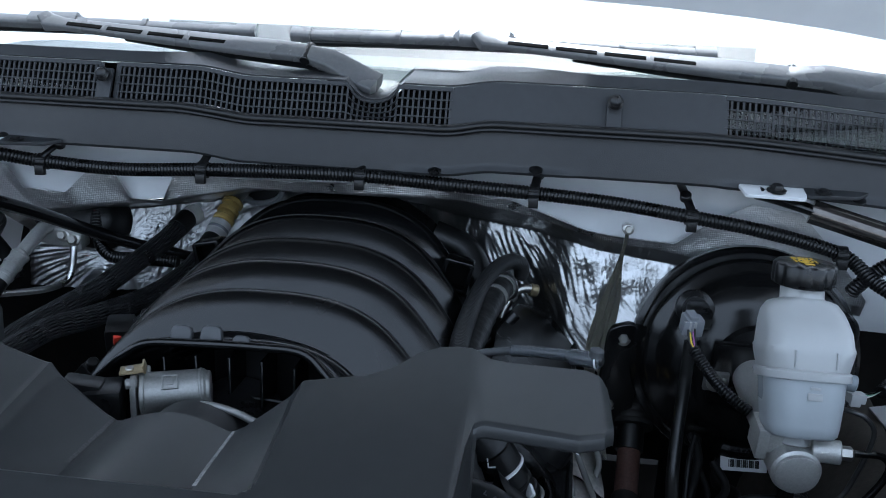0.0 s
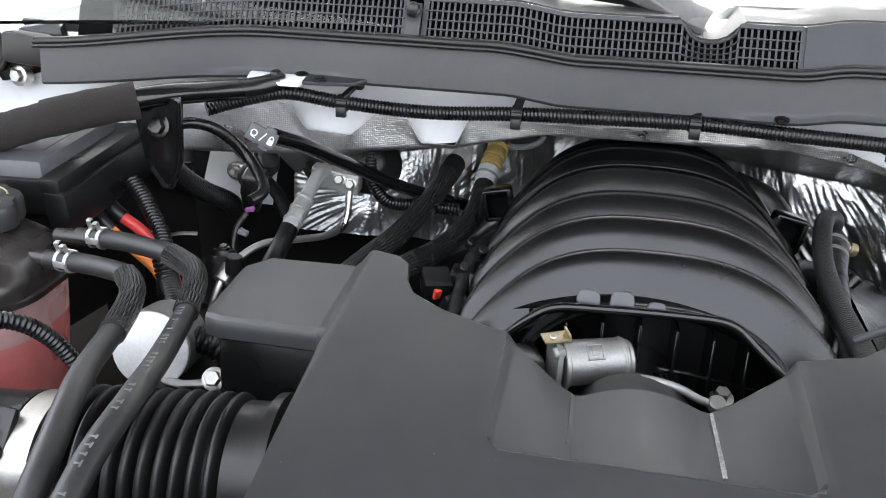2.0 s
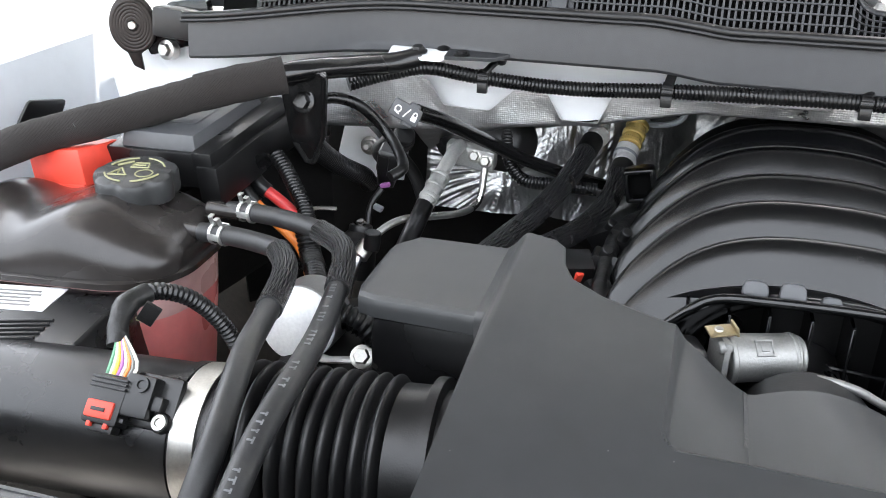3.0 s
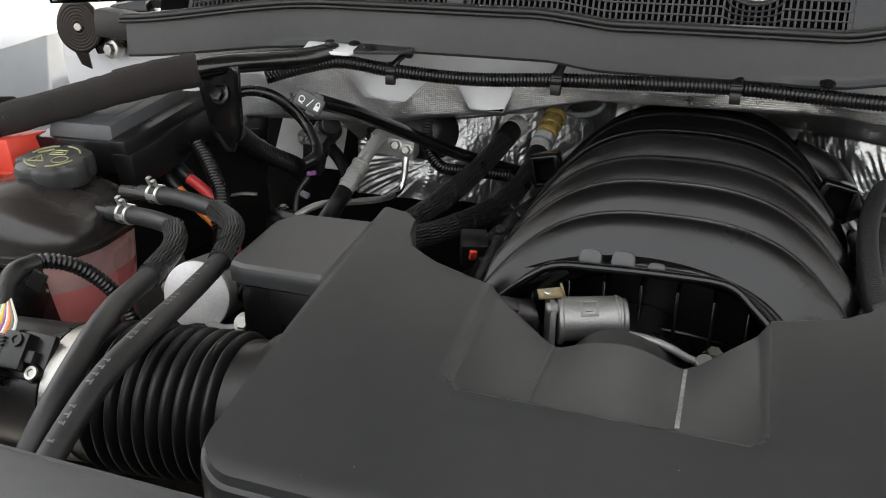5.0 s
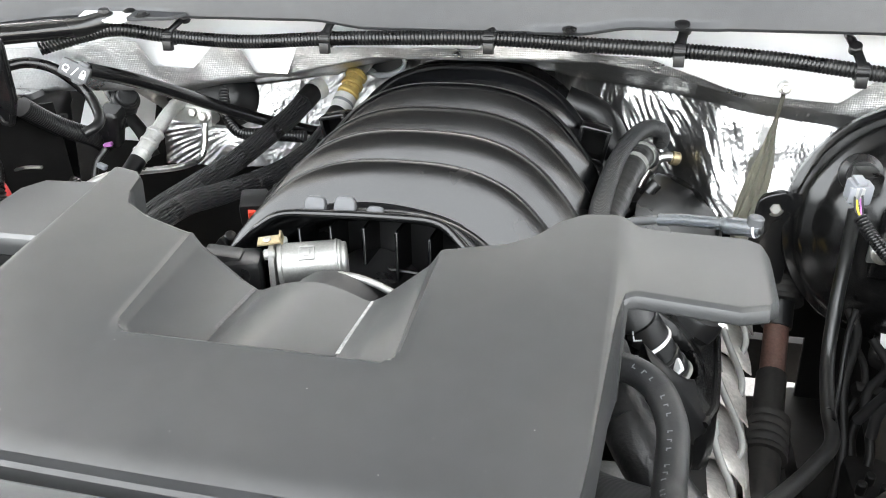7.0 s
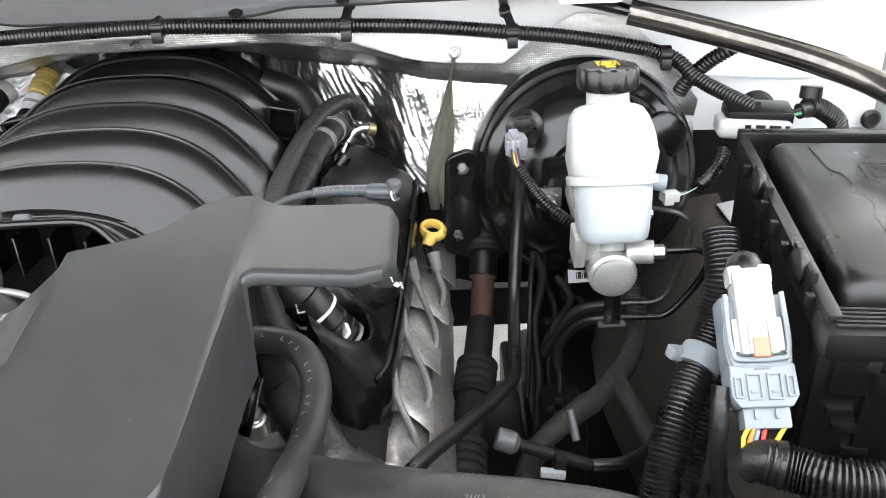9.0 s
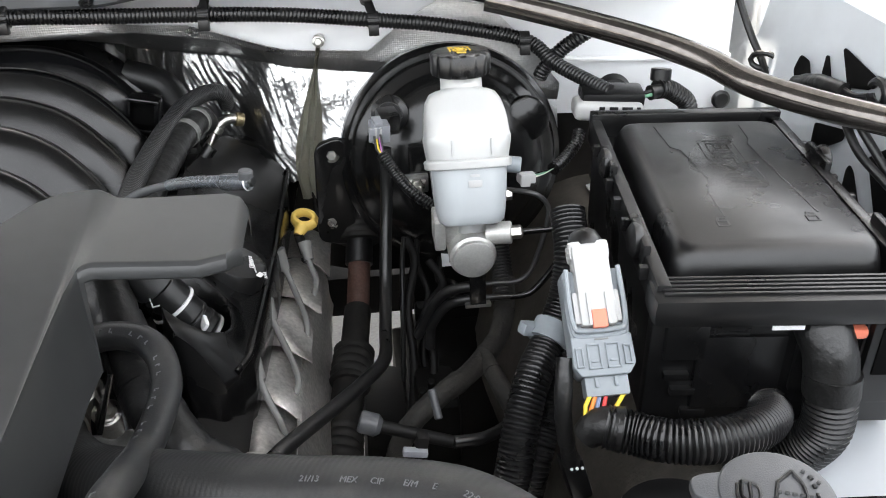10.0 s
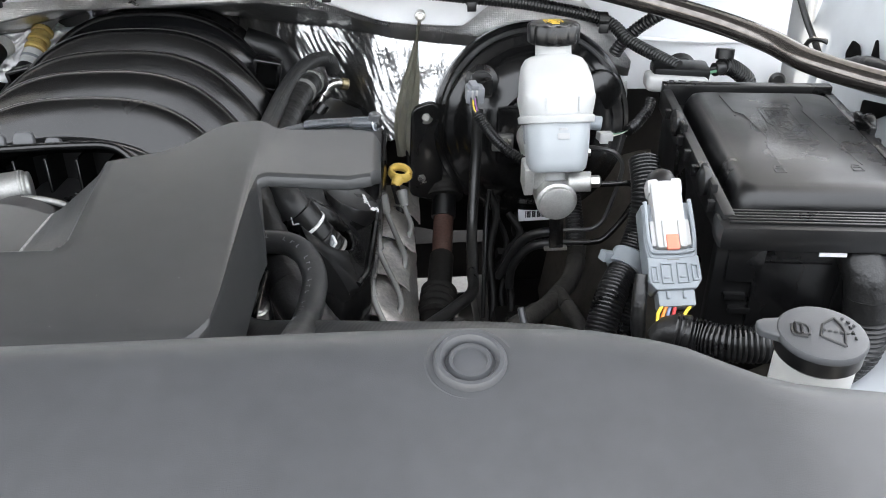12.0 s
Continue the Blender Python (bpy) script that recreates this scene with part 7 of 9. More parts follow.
solo("line_holder", box((0.04, 0.012, 0.012), pose(0.458, 0.775, 0.868, 24, 14, 10), 0.003), DARK, (0.458, 0.775, 0.868), "black plastic holder across the hanging lines", "clip")
ub = thing("abs_valve_block", (0.47, 0.66, 0.8), "dark grimy valve block low in the bay", "valve block")
part("body", bxyz(0.43, 0.475, 0.66, 0.74, 0.74, 0.82, 0.012), DARK, ub)
for k in range(4):
    part("port", rod((0.437 + k * 0.01, 0.68 + 0.014 * (k % 2), 0.818), (0.437 + k * 0.01, 0.677 + 0.014 * (k % 2), 0.832), 0.0045), DARK, ub)
low = thing("washer_pump_housing", (0.56, 0.35, 0.9), "black rounded plastic housing beside the washer neck", "housing")
part("dome", lathe([(0, 0.03), (0.02, 0.03), (0.04, 0.022), (0.05, 0.0), (0.05, -0.06)], pose(0.575, 0.36, 0.925), 32), BLACK, low)
part("rim", lathe([(0.05, 0), (0.053, 0), (0.053, 0.006), (0.05, 0.006), (0.05, 0)], pose(0.575, 0.36, 0.915), 32), BLACK, low)
part("block", box((0.03, 0.02, 0.014), pose(0.62, 0.345, 0.96, 10, 0, -10), 0.003), BLACK, low)


# ---- washer bottle ----
def washer_bottle():
    n = Vector((-0.03, -0.12, 0.99)).normalized()
    o = Vector((0.549, 0.228, 1.0955))
    m = facing(o, (1, -0.3, -0.02), (0.3, 1, 0.12)) @ Matrix.Diagonal((0.86, 0.86, 1, 1))
    w = thing("washer_fluid_bottle", (0.549, 0.228, 0.95), "grey washer bottle cap with raised wiper symbol on a white neck", "washer bottle")
    part("neck", lathe([(0.0245, -0.09), (0.0245, -0.01), (0.0255, -0.008), (0.0255, -0.004), (0, -0.004)], m, 32), NECKWHITE, w, "white plastic filler neck")
    part("bottle", bxyz(0.5, 0.61, 0.15, 0.26, 0.8, 1.01, 0.02), NATURAL, w)
    part("seal", lathe([(0.0245, -0.012), (0.0265, -0.01), (0.0265, -0.001), (0, -0.001)], m, 36), BLACK, w)
    cap = part("cap", lathe([(0.0255, -0.002), (0.0272, -0.001), (0.0274, 0.0012), (0.0262, 0.0028), (0.0245, 0.0033), (0, 0.0036)], m, 48), GREYPLASTIC, w, "grey flip cap with embossed symbols")
    tab = slab(round_poly([(-0.02, -0.01), (-0.038, -0.0045), (-0.0395, 0.005), (-0.034, 0.009), (-0.019, 0.013)], 0.004), -0.002, 0.002, m, 0.001)
    part("tab", tab, GREYPLASTIC, cap)

    def bar(pts, r=0.0008):
        return tube([m @ Vector((x, y, 0.0038)) for x, y in pts], r, 6, step=0.002)

    part("wiper_symbol", merge(merge(bar([(0.0005, 0.0065), (-0.002, -0.0055)]), bar([(0.0005, 0.0065), (0.008, 0.0145)])), merge(bar([(0.008, 0.0145), (0.0125, 0.004), (0.0115, -0.013)]), bar([(-0.002, -0.0055), (0.0115, -0.013)]))), BLACK, cap)
    dashes = bmesh.new()
    for k in range(5):
        merge(dashes, bar([(-0.0005 + k * 0.0034, 0.0008 - k * 0.0002), (0.0015 + k * 0.0034, 0.0007 - k * 0.0002)]))
    for k in range(4):
        merge(dashes, bar([(0.0155 + 0.001 * k, 0.0125 - k * 0.0052), (0.0165 + 0.0006 * k, 0.0105 - k * 0.0052)]))
    for k in range(3):
        merge(dashes, bar([(0.0125 + 0.003 * k, 0.0155 - k * 0.003), (0.014 + 0.003 * k, 0.0145 - k * 0.003)]))
    part("spray_symbol", dashes, BLACK, cap)
    part("book_symbol", merge(merge(bar([(-0.016, 0.005), (-0.009, 0.003), (-0.009, -0.006), (-0.016, -0.005), (-0.016, 0.005)]), bar([(-0.0125, 0.004), (-0.0125, -0.0055)])), bar([(-0.018, 0.003), (-0.018, -0.0065), (-0.0095, -0.0085)])), BLACK, cap)
    q = thing("fender_bracket", (0.7, 0.375, 0.92), "black steel bracket with slotted hole and bolt", "bracket")
    bm = pose(0.69, 0.352, 0.936, 4, -4, -12)
    part("plate", slab(round_poly([(-0.05, -0.03), (0.034, -0.03), (0.034, 0.022), (-0.05, 0.018)], 0.009), 0, 0.004, bm, 0.001), SATINBLACK, q)
    part("slot", slab(round_poly([(-0.0065, -0.0045), (0.0065, -0.0045), (0.0065, 0.0045), (-0.0065, 0.0045)], 0.0044), 0, 0.0006, pose(0.681, 0.354, 0.9405, 4, -4, -12)), GREYPAINT, q)
    bolt = part("bolt", hexbolt((0.705, 0.35, 0.9425), (0, -0.1, 1), 0.0048, 0.004, False), BLACK, q)
    part("washer", lathe([(0, 0), (0.0105, 0), (0.0105, 0.0012), (0.0085, 0.0024), (0, 0.0024)], pose(0.705, 0.35, 0.9402, 4, -4), 28), BLACK, bolt)
    part("stud", rod((0.705, 0.35, 0.944), (0.705, 0.3497, 0.9485), 0.0024, 12), BLACK, bolt)


washer_bottle()


# ---- braces, module, cable ----
def cowl_bracket(x, y, z, sx):
    b = thing("brace_bracket", (x, y, z), "white painted bracket with black bolt under the cowl", "bracket", "cowl brackets")
    out = [(-0.03, -0.012), (0.03, -0.014), (0.036, 0.012), (-0.034, 0.014)]
    part("plate", slab(round_poly(out, 0.004), -0.002, 0.0015, pose(x, y, z, 14, 0, 0), 0.0008), WHITEPAINT, b)
    part("bolt", hexbolt((x + 0.002, y - 0.002, z + 0.002), (0, -0.2, 1), 0.0068, 0.007), BLACK, b)
    part("dark_plate", slab(round_poly([(-0.018, -0.011), (0.035, -0.006), (0.05, 0.008), (-0.018, 0.012)], 0.003), -0.002, 0.002, pose(x + sx * 0.05, y + 0.004, z + 0.001, 14, 0, 0), 0.0008), COWLMAT, b)
    part("dark_clip", hexbolt((x + sx * 0.05, y, z + 0.003), (0, -0.2, 1), 0.006, 0.0035), BLACK, b)


cowl_bracket(0.492, 0.858, 1.199, 1)
cowl_bracket(-0.396, 0.858, 1.2, 1)
br = thing("diagonal_brace", (0.7, 0.78, 1.13), "dark bronze glossy steel brace tube across the bay corner", "brace")
part("tube", tube([(0.535, 0.866, 1.18), (0.56, 0.858, 1.1745), (0.624, 0.83, 1.16), (0.69, 0.79, 1.144), (0.732, 0.752, 1.131), (0.756, 0.712, 1.12), (0.795, 0.667, 1.1115), (0.84, 0.616, 1.1065), (0.873, 0.59, 1.101), (0.9, 0.57, 1.1)], 0.0128, 22), DARKMETAL, br)
part("flat_end", tube([(0.478, 0.868, 1.196), (0.5, 0.868, 1.191), (0.54, 0.866, 1.18)], (0.016, 0.0128), 18, flat=0.45), SATINBLACK, br)
pipe("hood_cable", [(0.822, 0.66, 1.1), (0.825, 0.63, 1.075), (0.84, 0.59, 1.05), (0.85, 0.55, 1.02)], 0.004, BLACK, "thin black cable pair by the fender", "cable", group="fender cables")
pipe("hood_cable", [(0.828, 0.65, 1.1), (0.84, 0.62, 1.07), (0.85, 0.58, 1.04), (0.86, 0.54, 1.01)], 0.004, BLACK, "thin black cable pair by the fender", "cable", group="fender cables")
hr = thing("fender_harness", (0.82, 0.72, 1.12), "black taped harness clipped to the fender", "harness")
part("loom", tube([(0.846, 0.79, 1.092), (0.85, 0.765, 1.1), (0.853, 0.74, 1.103), (0.857, 0.72, 1.103)], 0.0085, 12, wob=0.15), TAPE, hr)
part("lead", tube([(0.856, 0.725, 1.104), (0.859, 0.705, 1.102), (0.862, 0.69, 1.106)], 0.0035, 8), BLACK, hr)
part("clip", tube([(0.864, 0.679 + 0.012 * math.cos(q), 1.112 + 0.011 * math.sin(q)) for q in span(0.4, 5.9, 18)], 0.0042, 8), BLACK, hr)
part("clip", tube([(0.858 + 0.011 * math.cos(q), 0.886 - 0.011 * math.cos(q), 1.091 + 0.009 * math.sin(q)) for q in span(0.4, 5.9, 18)], 0.0034, 8), BLACK, hr)
part("wall_cable", tube([(0.836, 0.935, 1.17), (0.842, 0.925, 1.145), (0.85, 0.908, 1.115), (0.858, 0.893, 1.092), (0.86, 0.875, 1.075)], 0.0042, 8), BLACK, hr)
mo = thing("control_module", (0.65, 0.82, 1.07), "black and white electronic module with cable behind the fuse box", "module")
part("base", box((0.072, 0.034, 0.02), pose(0.653, 0.81, 1.072, 0, 3, -6), 0.008, 4), CONNWHITE, mo, "white plastic base")
part("cover", box((0.066, 0.034, 0.016), pose(0.659, 0.817, 1.084, 8, 2, -6), 0.005), BLACK, mo)
for dx, w in ((-0.012, 0.006), (0.0, 0.009), (0.014, 0.011), (0.0255, 0.004)):
    part("window", box((w, 0.002, 0.006), pose(0.655 + dx, 0.7925 - 0.1 * dx, 1.0755 - 0.05 * dx, 0, 3, -6), 0.0006), BLACK, mo)
part("grommet", lathe([(0, 0), (0.02, 0), (0.022, 0.006), (0.017, 0.014), (0, 0.016)], frame_of((0.68, 0.885, 1.066), (0.68, 0.8, 1.078)), 28), RUBBER, mo)
part("wire", tube([(0.692, 0.81, 1.082), (0.7, 0.812, 1.083), (0.712, 0.815, 1.082)], 0.0022, 8), GREENWIRE, mo)
part("wire", tube([(0.692, 0.81, 1.086), (0.7, 0.812, 1.087), (0.712, 0.815, 1.086)], 0.0022, 8), BLACK, mo)
part("conduit", tube([(0.71, 0.82, 1.086), (0.722, 0.826, 1.084), (0.735, 0.83, 1.077), (0.75, 0.835, 1.064), (0.757, 0.84, 1.04)], 0.0105, 14, rings=(0.0042, 0.0016)), CONDUIT, mo)
part("cap", rod((0.716, 0.83, 1.092), (0.717, 0.832, 1.105), 0.011), BLACK, mo)
part("sleeve", tube([(0.7, 0.815, 1.084), (0.715, 0.82, 1.085), (0.724, 0.826, 1.083)], 0.0075, 12, wob=0.2), TAPE, mo)
pg = thing("body_plug", (0.8, 0.87, 1.06), "round black rubber body plug", "plug")
part("disc", lathe([(0, 0), (0.011, 0), (0.011, 0.003), (0.008, 0.005), (0.005, 0.004), (0, 0.004)], frame_of((0.822, 0.909, 1.042), (0.822, 0.8, 1.042)), 24), RUBBER, pg)

CABLE = [(-0.46, 0.82, 1.168), (-0.44, 0.835, 1.174), (-0.417, 0.846, 1.18), (-0.382, 0.858, 1.1855), (-0.324, 0.875, 1.1765), (-0.231, 0.879, 1.1725), (-0.1315, 0.876, 1.179), (-0.04, 0.874, 1.1825), (0.052, 0.874, 1.1845),
         (0.15, 0.876, 1.1805), (0.245, 0.88, 1.1765), (0.33, 0.883, 1.171), (0.417, 0.885, 1.161), (0.493, 0.885, 1.151), (0.578, 0.882, 1.132), (0.608, 0.86, 1.11), (0.633, 0.835, 1.0985), (0.655, 0.81, 1.09)]
cb = thing("cowl_wiring_conduit", CABLE[9], "long corrugated black conduit tied below the cowl", "conduit")
part("conduit", tube(CABLE, 0.008, 14, rings=(0.004, 0.0012)), CONDUIT, cb)
for x, y, z, tx in ((-0.324, 0.875, 1.1765, 0.014), (-0.1315, 0.876, 1.179, 0.004), (0.052, 0.874, 1.1845, 0.008), (0.245, 0.88, 1.1765, 0.004), (0.417, 0.885, 1.161, -0.006), (0.578, 0.882, 1.132, 0.0)):
    tie = part("tie", tube([(x - 0.0055, y, z + 0.0003), (x + 0.0055, y, z - 0.0003)], 0.0094, 16), BLACK, cb)
    part("ratchet", box((0.011, 0.007, 0.011), pose(x, y - 0.009, z - 0.009), 0.001), BLACK, tie)
    for k in range(3):
        part("ridge", box((0.0115, 0.0018, 0.0016), pose(x, y - 0.0105, z - 0.004 + k * 0.0042), 0.0004), BLACK, tie)
    if x < 0.5:
        part("strap", tube([(x, y - 0.004, z + 0.006), (x + tx * 0.5, y + 0.006, z + 0.014), (x + tx, y + 0.02, z + 0.022), (x + tx, y + 0.05, z + 0.026)], 0.0052, 10, flat=0.6), BLACK, tie)
        part("head", rod((x + tx, y + 0.012, z + 0.017), (x + tx * 1.2, y + 0.006, z + 0.024), 0.0062), BLACK, tie)
pipe("branch_conduit", [(0.598, 0.885, 1.09), (0.602, 0.88, 1.1), (0.618, 0.872, 1.121), (0.64, 0.865, 1.138), (0.665, 0.87, 1.15)], 0.0085, CONDUIT, "short corrugated conduit crossing behind the booster", "conduit", rings=(0.004, 0.0014))


# ---- coolant tank ----
def coolant_tank():
    t = thing("coolant_tank", (-0.58, 0.57, 0.98), "coolant tank with black top and pink-filled translucent base", "coolant tank")
    m = pose(-0.617, 0.575, 1.0, 0, 0, 8)
    part("base", loft([(-0.12, 0.2, 0.12, 0.04), (-0.06, 0.215, 0.135, 0.05), (0.0, 0.225, 0.148, 0.055), (0.014, 0.227, 0.15, 0.056)], m, n=8), COOLANT, t, "translucent pink-red filled lower tank")
    part("empty_zone", loft([(0.014, 0.227, 0.15, 0.056), (0.035, 0.23, 0.152, 0.058), (0.052, 0.232, 0.154, 0.058)], m, n=8), EMPTYZONE, t, "stained translucent tank wall above the coolant")
    part("seam", loft([(0.048, 0.232, 0.154, 0.058), (0.049, 0.242, 0.164, 0.062), (0.0545, 0.243, 0.165, 0.062), (0.056, 0.236, 0.158, 0.06)], m, n=8), TANKTOP, t)

    def top(u, v):
        a = 2 * math.pi * u
        s = math.sin(v * math.pi / 2)
        c = math.cos(v * math.pi / 2)
        k = 4.0
        ca, sa = math.cos(a), math.sin(a)
        r = (abs(ca) ** k + abs(sa) ** k) ** (-1 / k)
        r *= c ** 0.55
        x, y = 0.117 * r * ca, 0.079 * r * sa
        z = 0.054 + (0.046 + 0.008 * math.sin(x * 40)) * s ** 0.8
        z += 0.005 * math.sin(x * 62 + 0.6) * s * c
        return m @ Vector((x, y, z))

    part("top_shell", sheet(top, span(0, 1, 73), span(0, 1, 26)), TANKTOP, t, angle=60)
    o = Vector((-0.572, 0.602, 1.098))
    tilt = facing(o, (0.96, 0.28, 0.0), (-0.28, 0.95, 0.12))
    part("neck", lathe([(0.03, -0.02), (0.031, 0.002), (0, 0.002)], tilt, 36), TANKTOP, t)
    cap = part("cap", lathe([(0.033, 0), (0.0365, 0.001), (0.0375, 0.004), (0.0375, 0.018), (0.036, 0.0215), (0.032, 0.023), (0, 0.0235)], tilt, 112, lobes=14 // 2, depth=0.1, lobe_from=0.036), COVER, t, "black lobed pressure cap with yellow warning print")
    pm = tilt @ pose(0, 0, 0.0237)
    pr = bmesh.new()
    for a0, a1 in ((20, 80), (100, 160), (200, 260), (280, 340)):
        merge(pr, tube([pm @ Vector((0.0255 * math.cos(radians(a)), 0.0255 * math.sin(radians(a)), 0)) for a in span(a0, a1, 8)], 0.0009, 6))
    merge(pr, lathe([(0.0068, 0), (0.0082, 0), (0.0082, 0.0004), (0.0068, 0.0004), (0.0068, 0)], pm @ pose(0.011, -0.008, 0), 24))
    outline = lambda pts: tube([pm @ Vector((x, y, 0.0001)) for x, y in pts], 0.0008, 6, step=0.0015)
    for p, q in (((-0.02, -0.012), (-0.004, -0.012)), ((-0.004, -0.012), (-0.012, 0.002)), ((-0.012, 0.002), (-0.02, -0.012)), ((-0.012, -0.009), (-0.012, -0.003))):
        merge(pr, outline([p, q]))
    for p, q in (((-0.005, 0.004), (0.011, 0.004)), ((0.011, 0.004), (0.009, 0.014)), ((0.009, 0.014), (-0.003, 0.014)), ((-0.003, 0.014), (-0.005, 0.004)), ((-0.002, 0.009), (0.007, 0.009))):
        merge(pr, outline([p, q]))
    merge(pr, tube([pm @ Vector((-0.018, 0.008, 0)), pm @ Vector((-0.006, 0.017, 0))], 0.0012, 6))
    part("warning_print", pr, PALEPRINT, cap)
    for z, w in ((1.032, 0.03), (1.022, 0.026)):
        bars = bmesh.new()
        for k in range(7):
            merge(bars, box((0.0028, 0.0006, 0.0035), m @ pose(0.062 + k * 0.0045, -0.0772 + 0.0001 * k * k, z - 1.0), 0))
        merge(bars, box((w, 0.0006, 0.0008), m @ pose(0.07, -0.0768, z - 1.0045), 0))
        part("level_print", bars, PALEPRINT, t)
    for p, d in (((-0.495, 0.625, 1.084), (1, 0.05, -0.02)), ((-0.5, 0.588, 1.076), (1, -0.02, 0.0))):
        part("spigot", rod(Vector(p) - Vector(d) * 0.02, Vector(p) + Vector(d) * 0.015, 0.0075), TANKTOP, t)


coolant_tank()


def spring_clamp(at, along, r):
    at, d = Vector(at), Vector(along).normalized()
    c = thing("hose_clamp", at, "zinc spring clamp on the coolant hose", "hose clamp", "hose clamps")
    up = Vector((0, -0.35, 1))
    up = (up - d * up.dot(d)).normalized()
    side = d.cross(up).normalized()
    for k in (-0.0052, 0.0052):
        part("band", tube([at + d * (k - 0.0016), at + d * (k + 0.0016)], r, 22, step=0.002), ZINC, c)
    for s in (-1, 1):
        part("bridge", box((0.011, 0.006, 0.0014), facing(at + (up * 0.35 + side * s).normalized() * r, d, (up - side * s * 0.35)), 0.0004), ZINC, c)
        ear = part("ear", box((0.0045, 0.0014, 0.009), facing(at + d * 0.0042 * s + up * (r + 0.004), d, side), 0.0004), ZINC, c)
        part("ear_tip", box((0.0045, 0.0045, 0.0014), facing(at + d * 0.0042 * s + up * (r + 0.0085) + side * 0.0018 * s, d, side), 0.0004), ZINC, ear)


HA = [(-0.495, 0.627, 1.084), (-0.475, 0.627, 1.085), (-0.44, 0.623, 1.085), (-0.397, 0.611, 1.084), (-0.37, 0.596, 1.08), (-0.36, 0.58, 1.073), (-0.349, 0.542, 1.066), (-0.325, 0.459, 1.072), (-0.313, 0.399, 1.074), (-0.308, 0.349, 1.068), (-0.304, 0.306, 1.052), (-0.298, 0.26, 1.03)]
HB = [(-0.5, 0.588, 1.076), (-0.48, 0.587, 1.077), (-0.45, 0.582, 1.078), (-0.413, 0.567, 1.08), (-0.398, 0.55, 1.077), (-0.389, 0.528, 1.073), (-0.376, 0.483, 1.072), (-0.355, 0.413, 1.076), (-0.336, 0.353, 1.066), (-0.328, 0.304, 1.04), (-0.332, 0.26, 0.99)]
for pts, k0, k1 in ((HA, 3, 6), (HB, 3, 6)):
    h = thing("coolant_hose", pts[3], "grey-black coolant hose with printed lettering and mesh sleeve", "coolant hose", "coolant hoses")
    part("hose", tube(pts, 0.0086, 18), HOSE, h)
    part("sleeve", tube(pts[k0:k1 + 1], 0.0102, 18), BRAID, h, "braided protective sleeve")
    along = spline(pts[6:], 0.0062)
    for i in range(2, len(along) - 4):
        if (i % 7 in (0, 1)) or pts is HB or (i * 7 % 5 == 0):
            continue
        p, d = along[i], (along[i + 1] - along[i]).normalized()
        out = Vector((0.1, -0.45, 0.9))
        out = (out - d * out.dot(d)).normalized()
        w = (0.0038, 0.0026, 0.0046, 0.003)[i % 4]
        dash = merge(box((w, 0.0012, 0.0003), facing(p + out * 0.0086, d, out.cross(d)) @ pose(0, 0.0016, 0), 0), box((0.0012, 0.0044, 0.0003), facing(p + out * 0.0086, d, out.cross(d)), 0))
        part("printed_mark", dash, FAINTPRINT, h)
    spring_clamp(pts[1], Vector(pts[2]) - Vector(pts[1]), 0.0098)


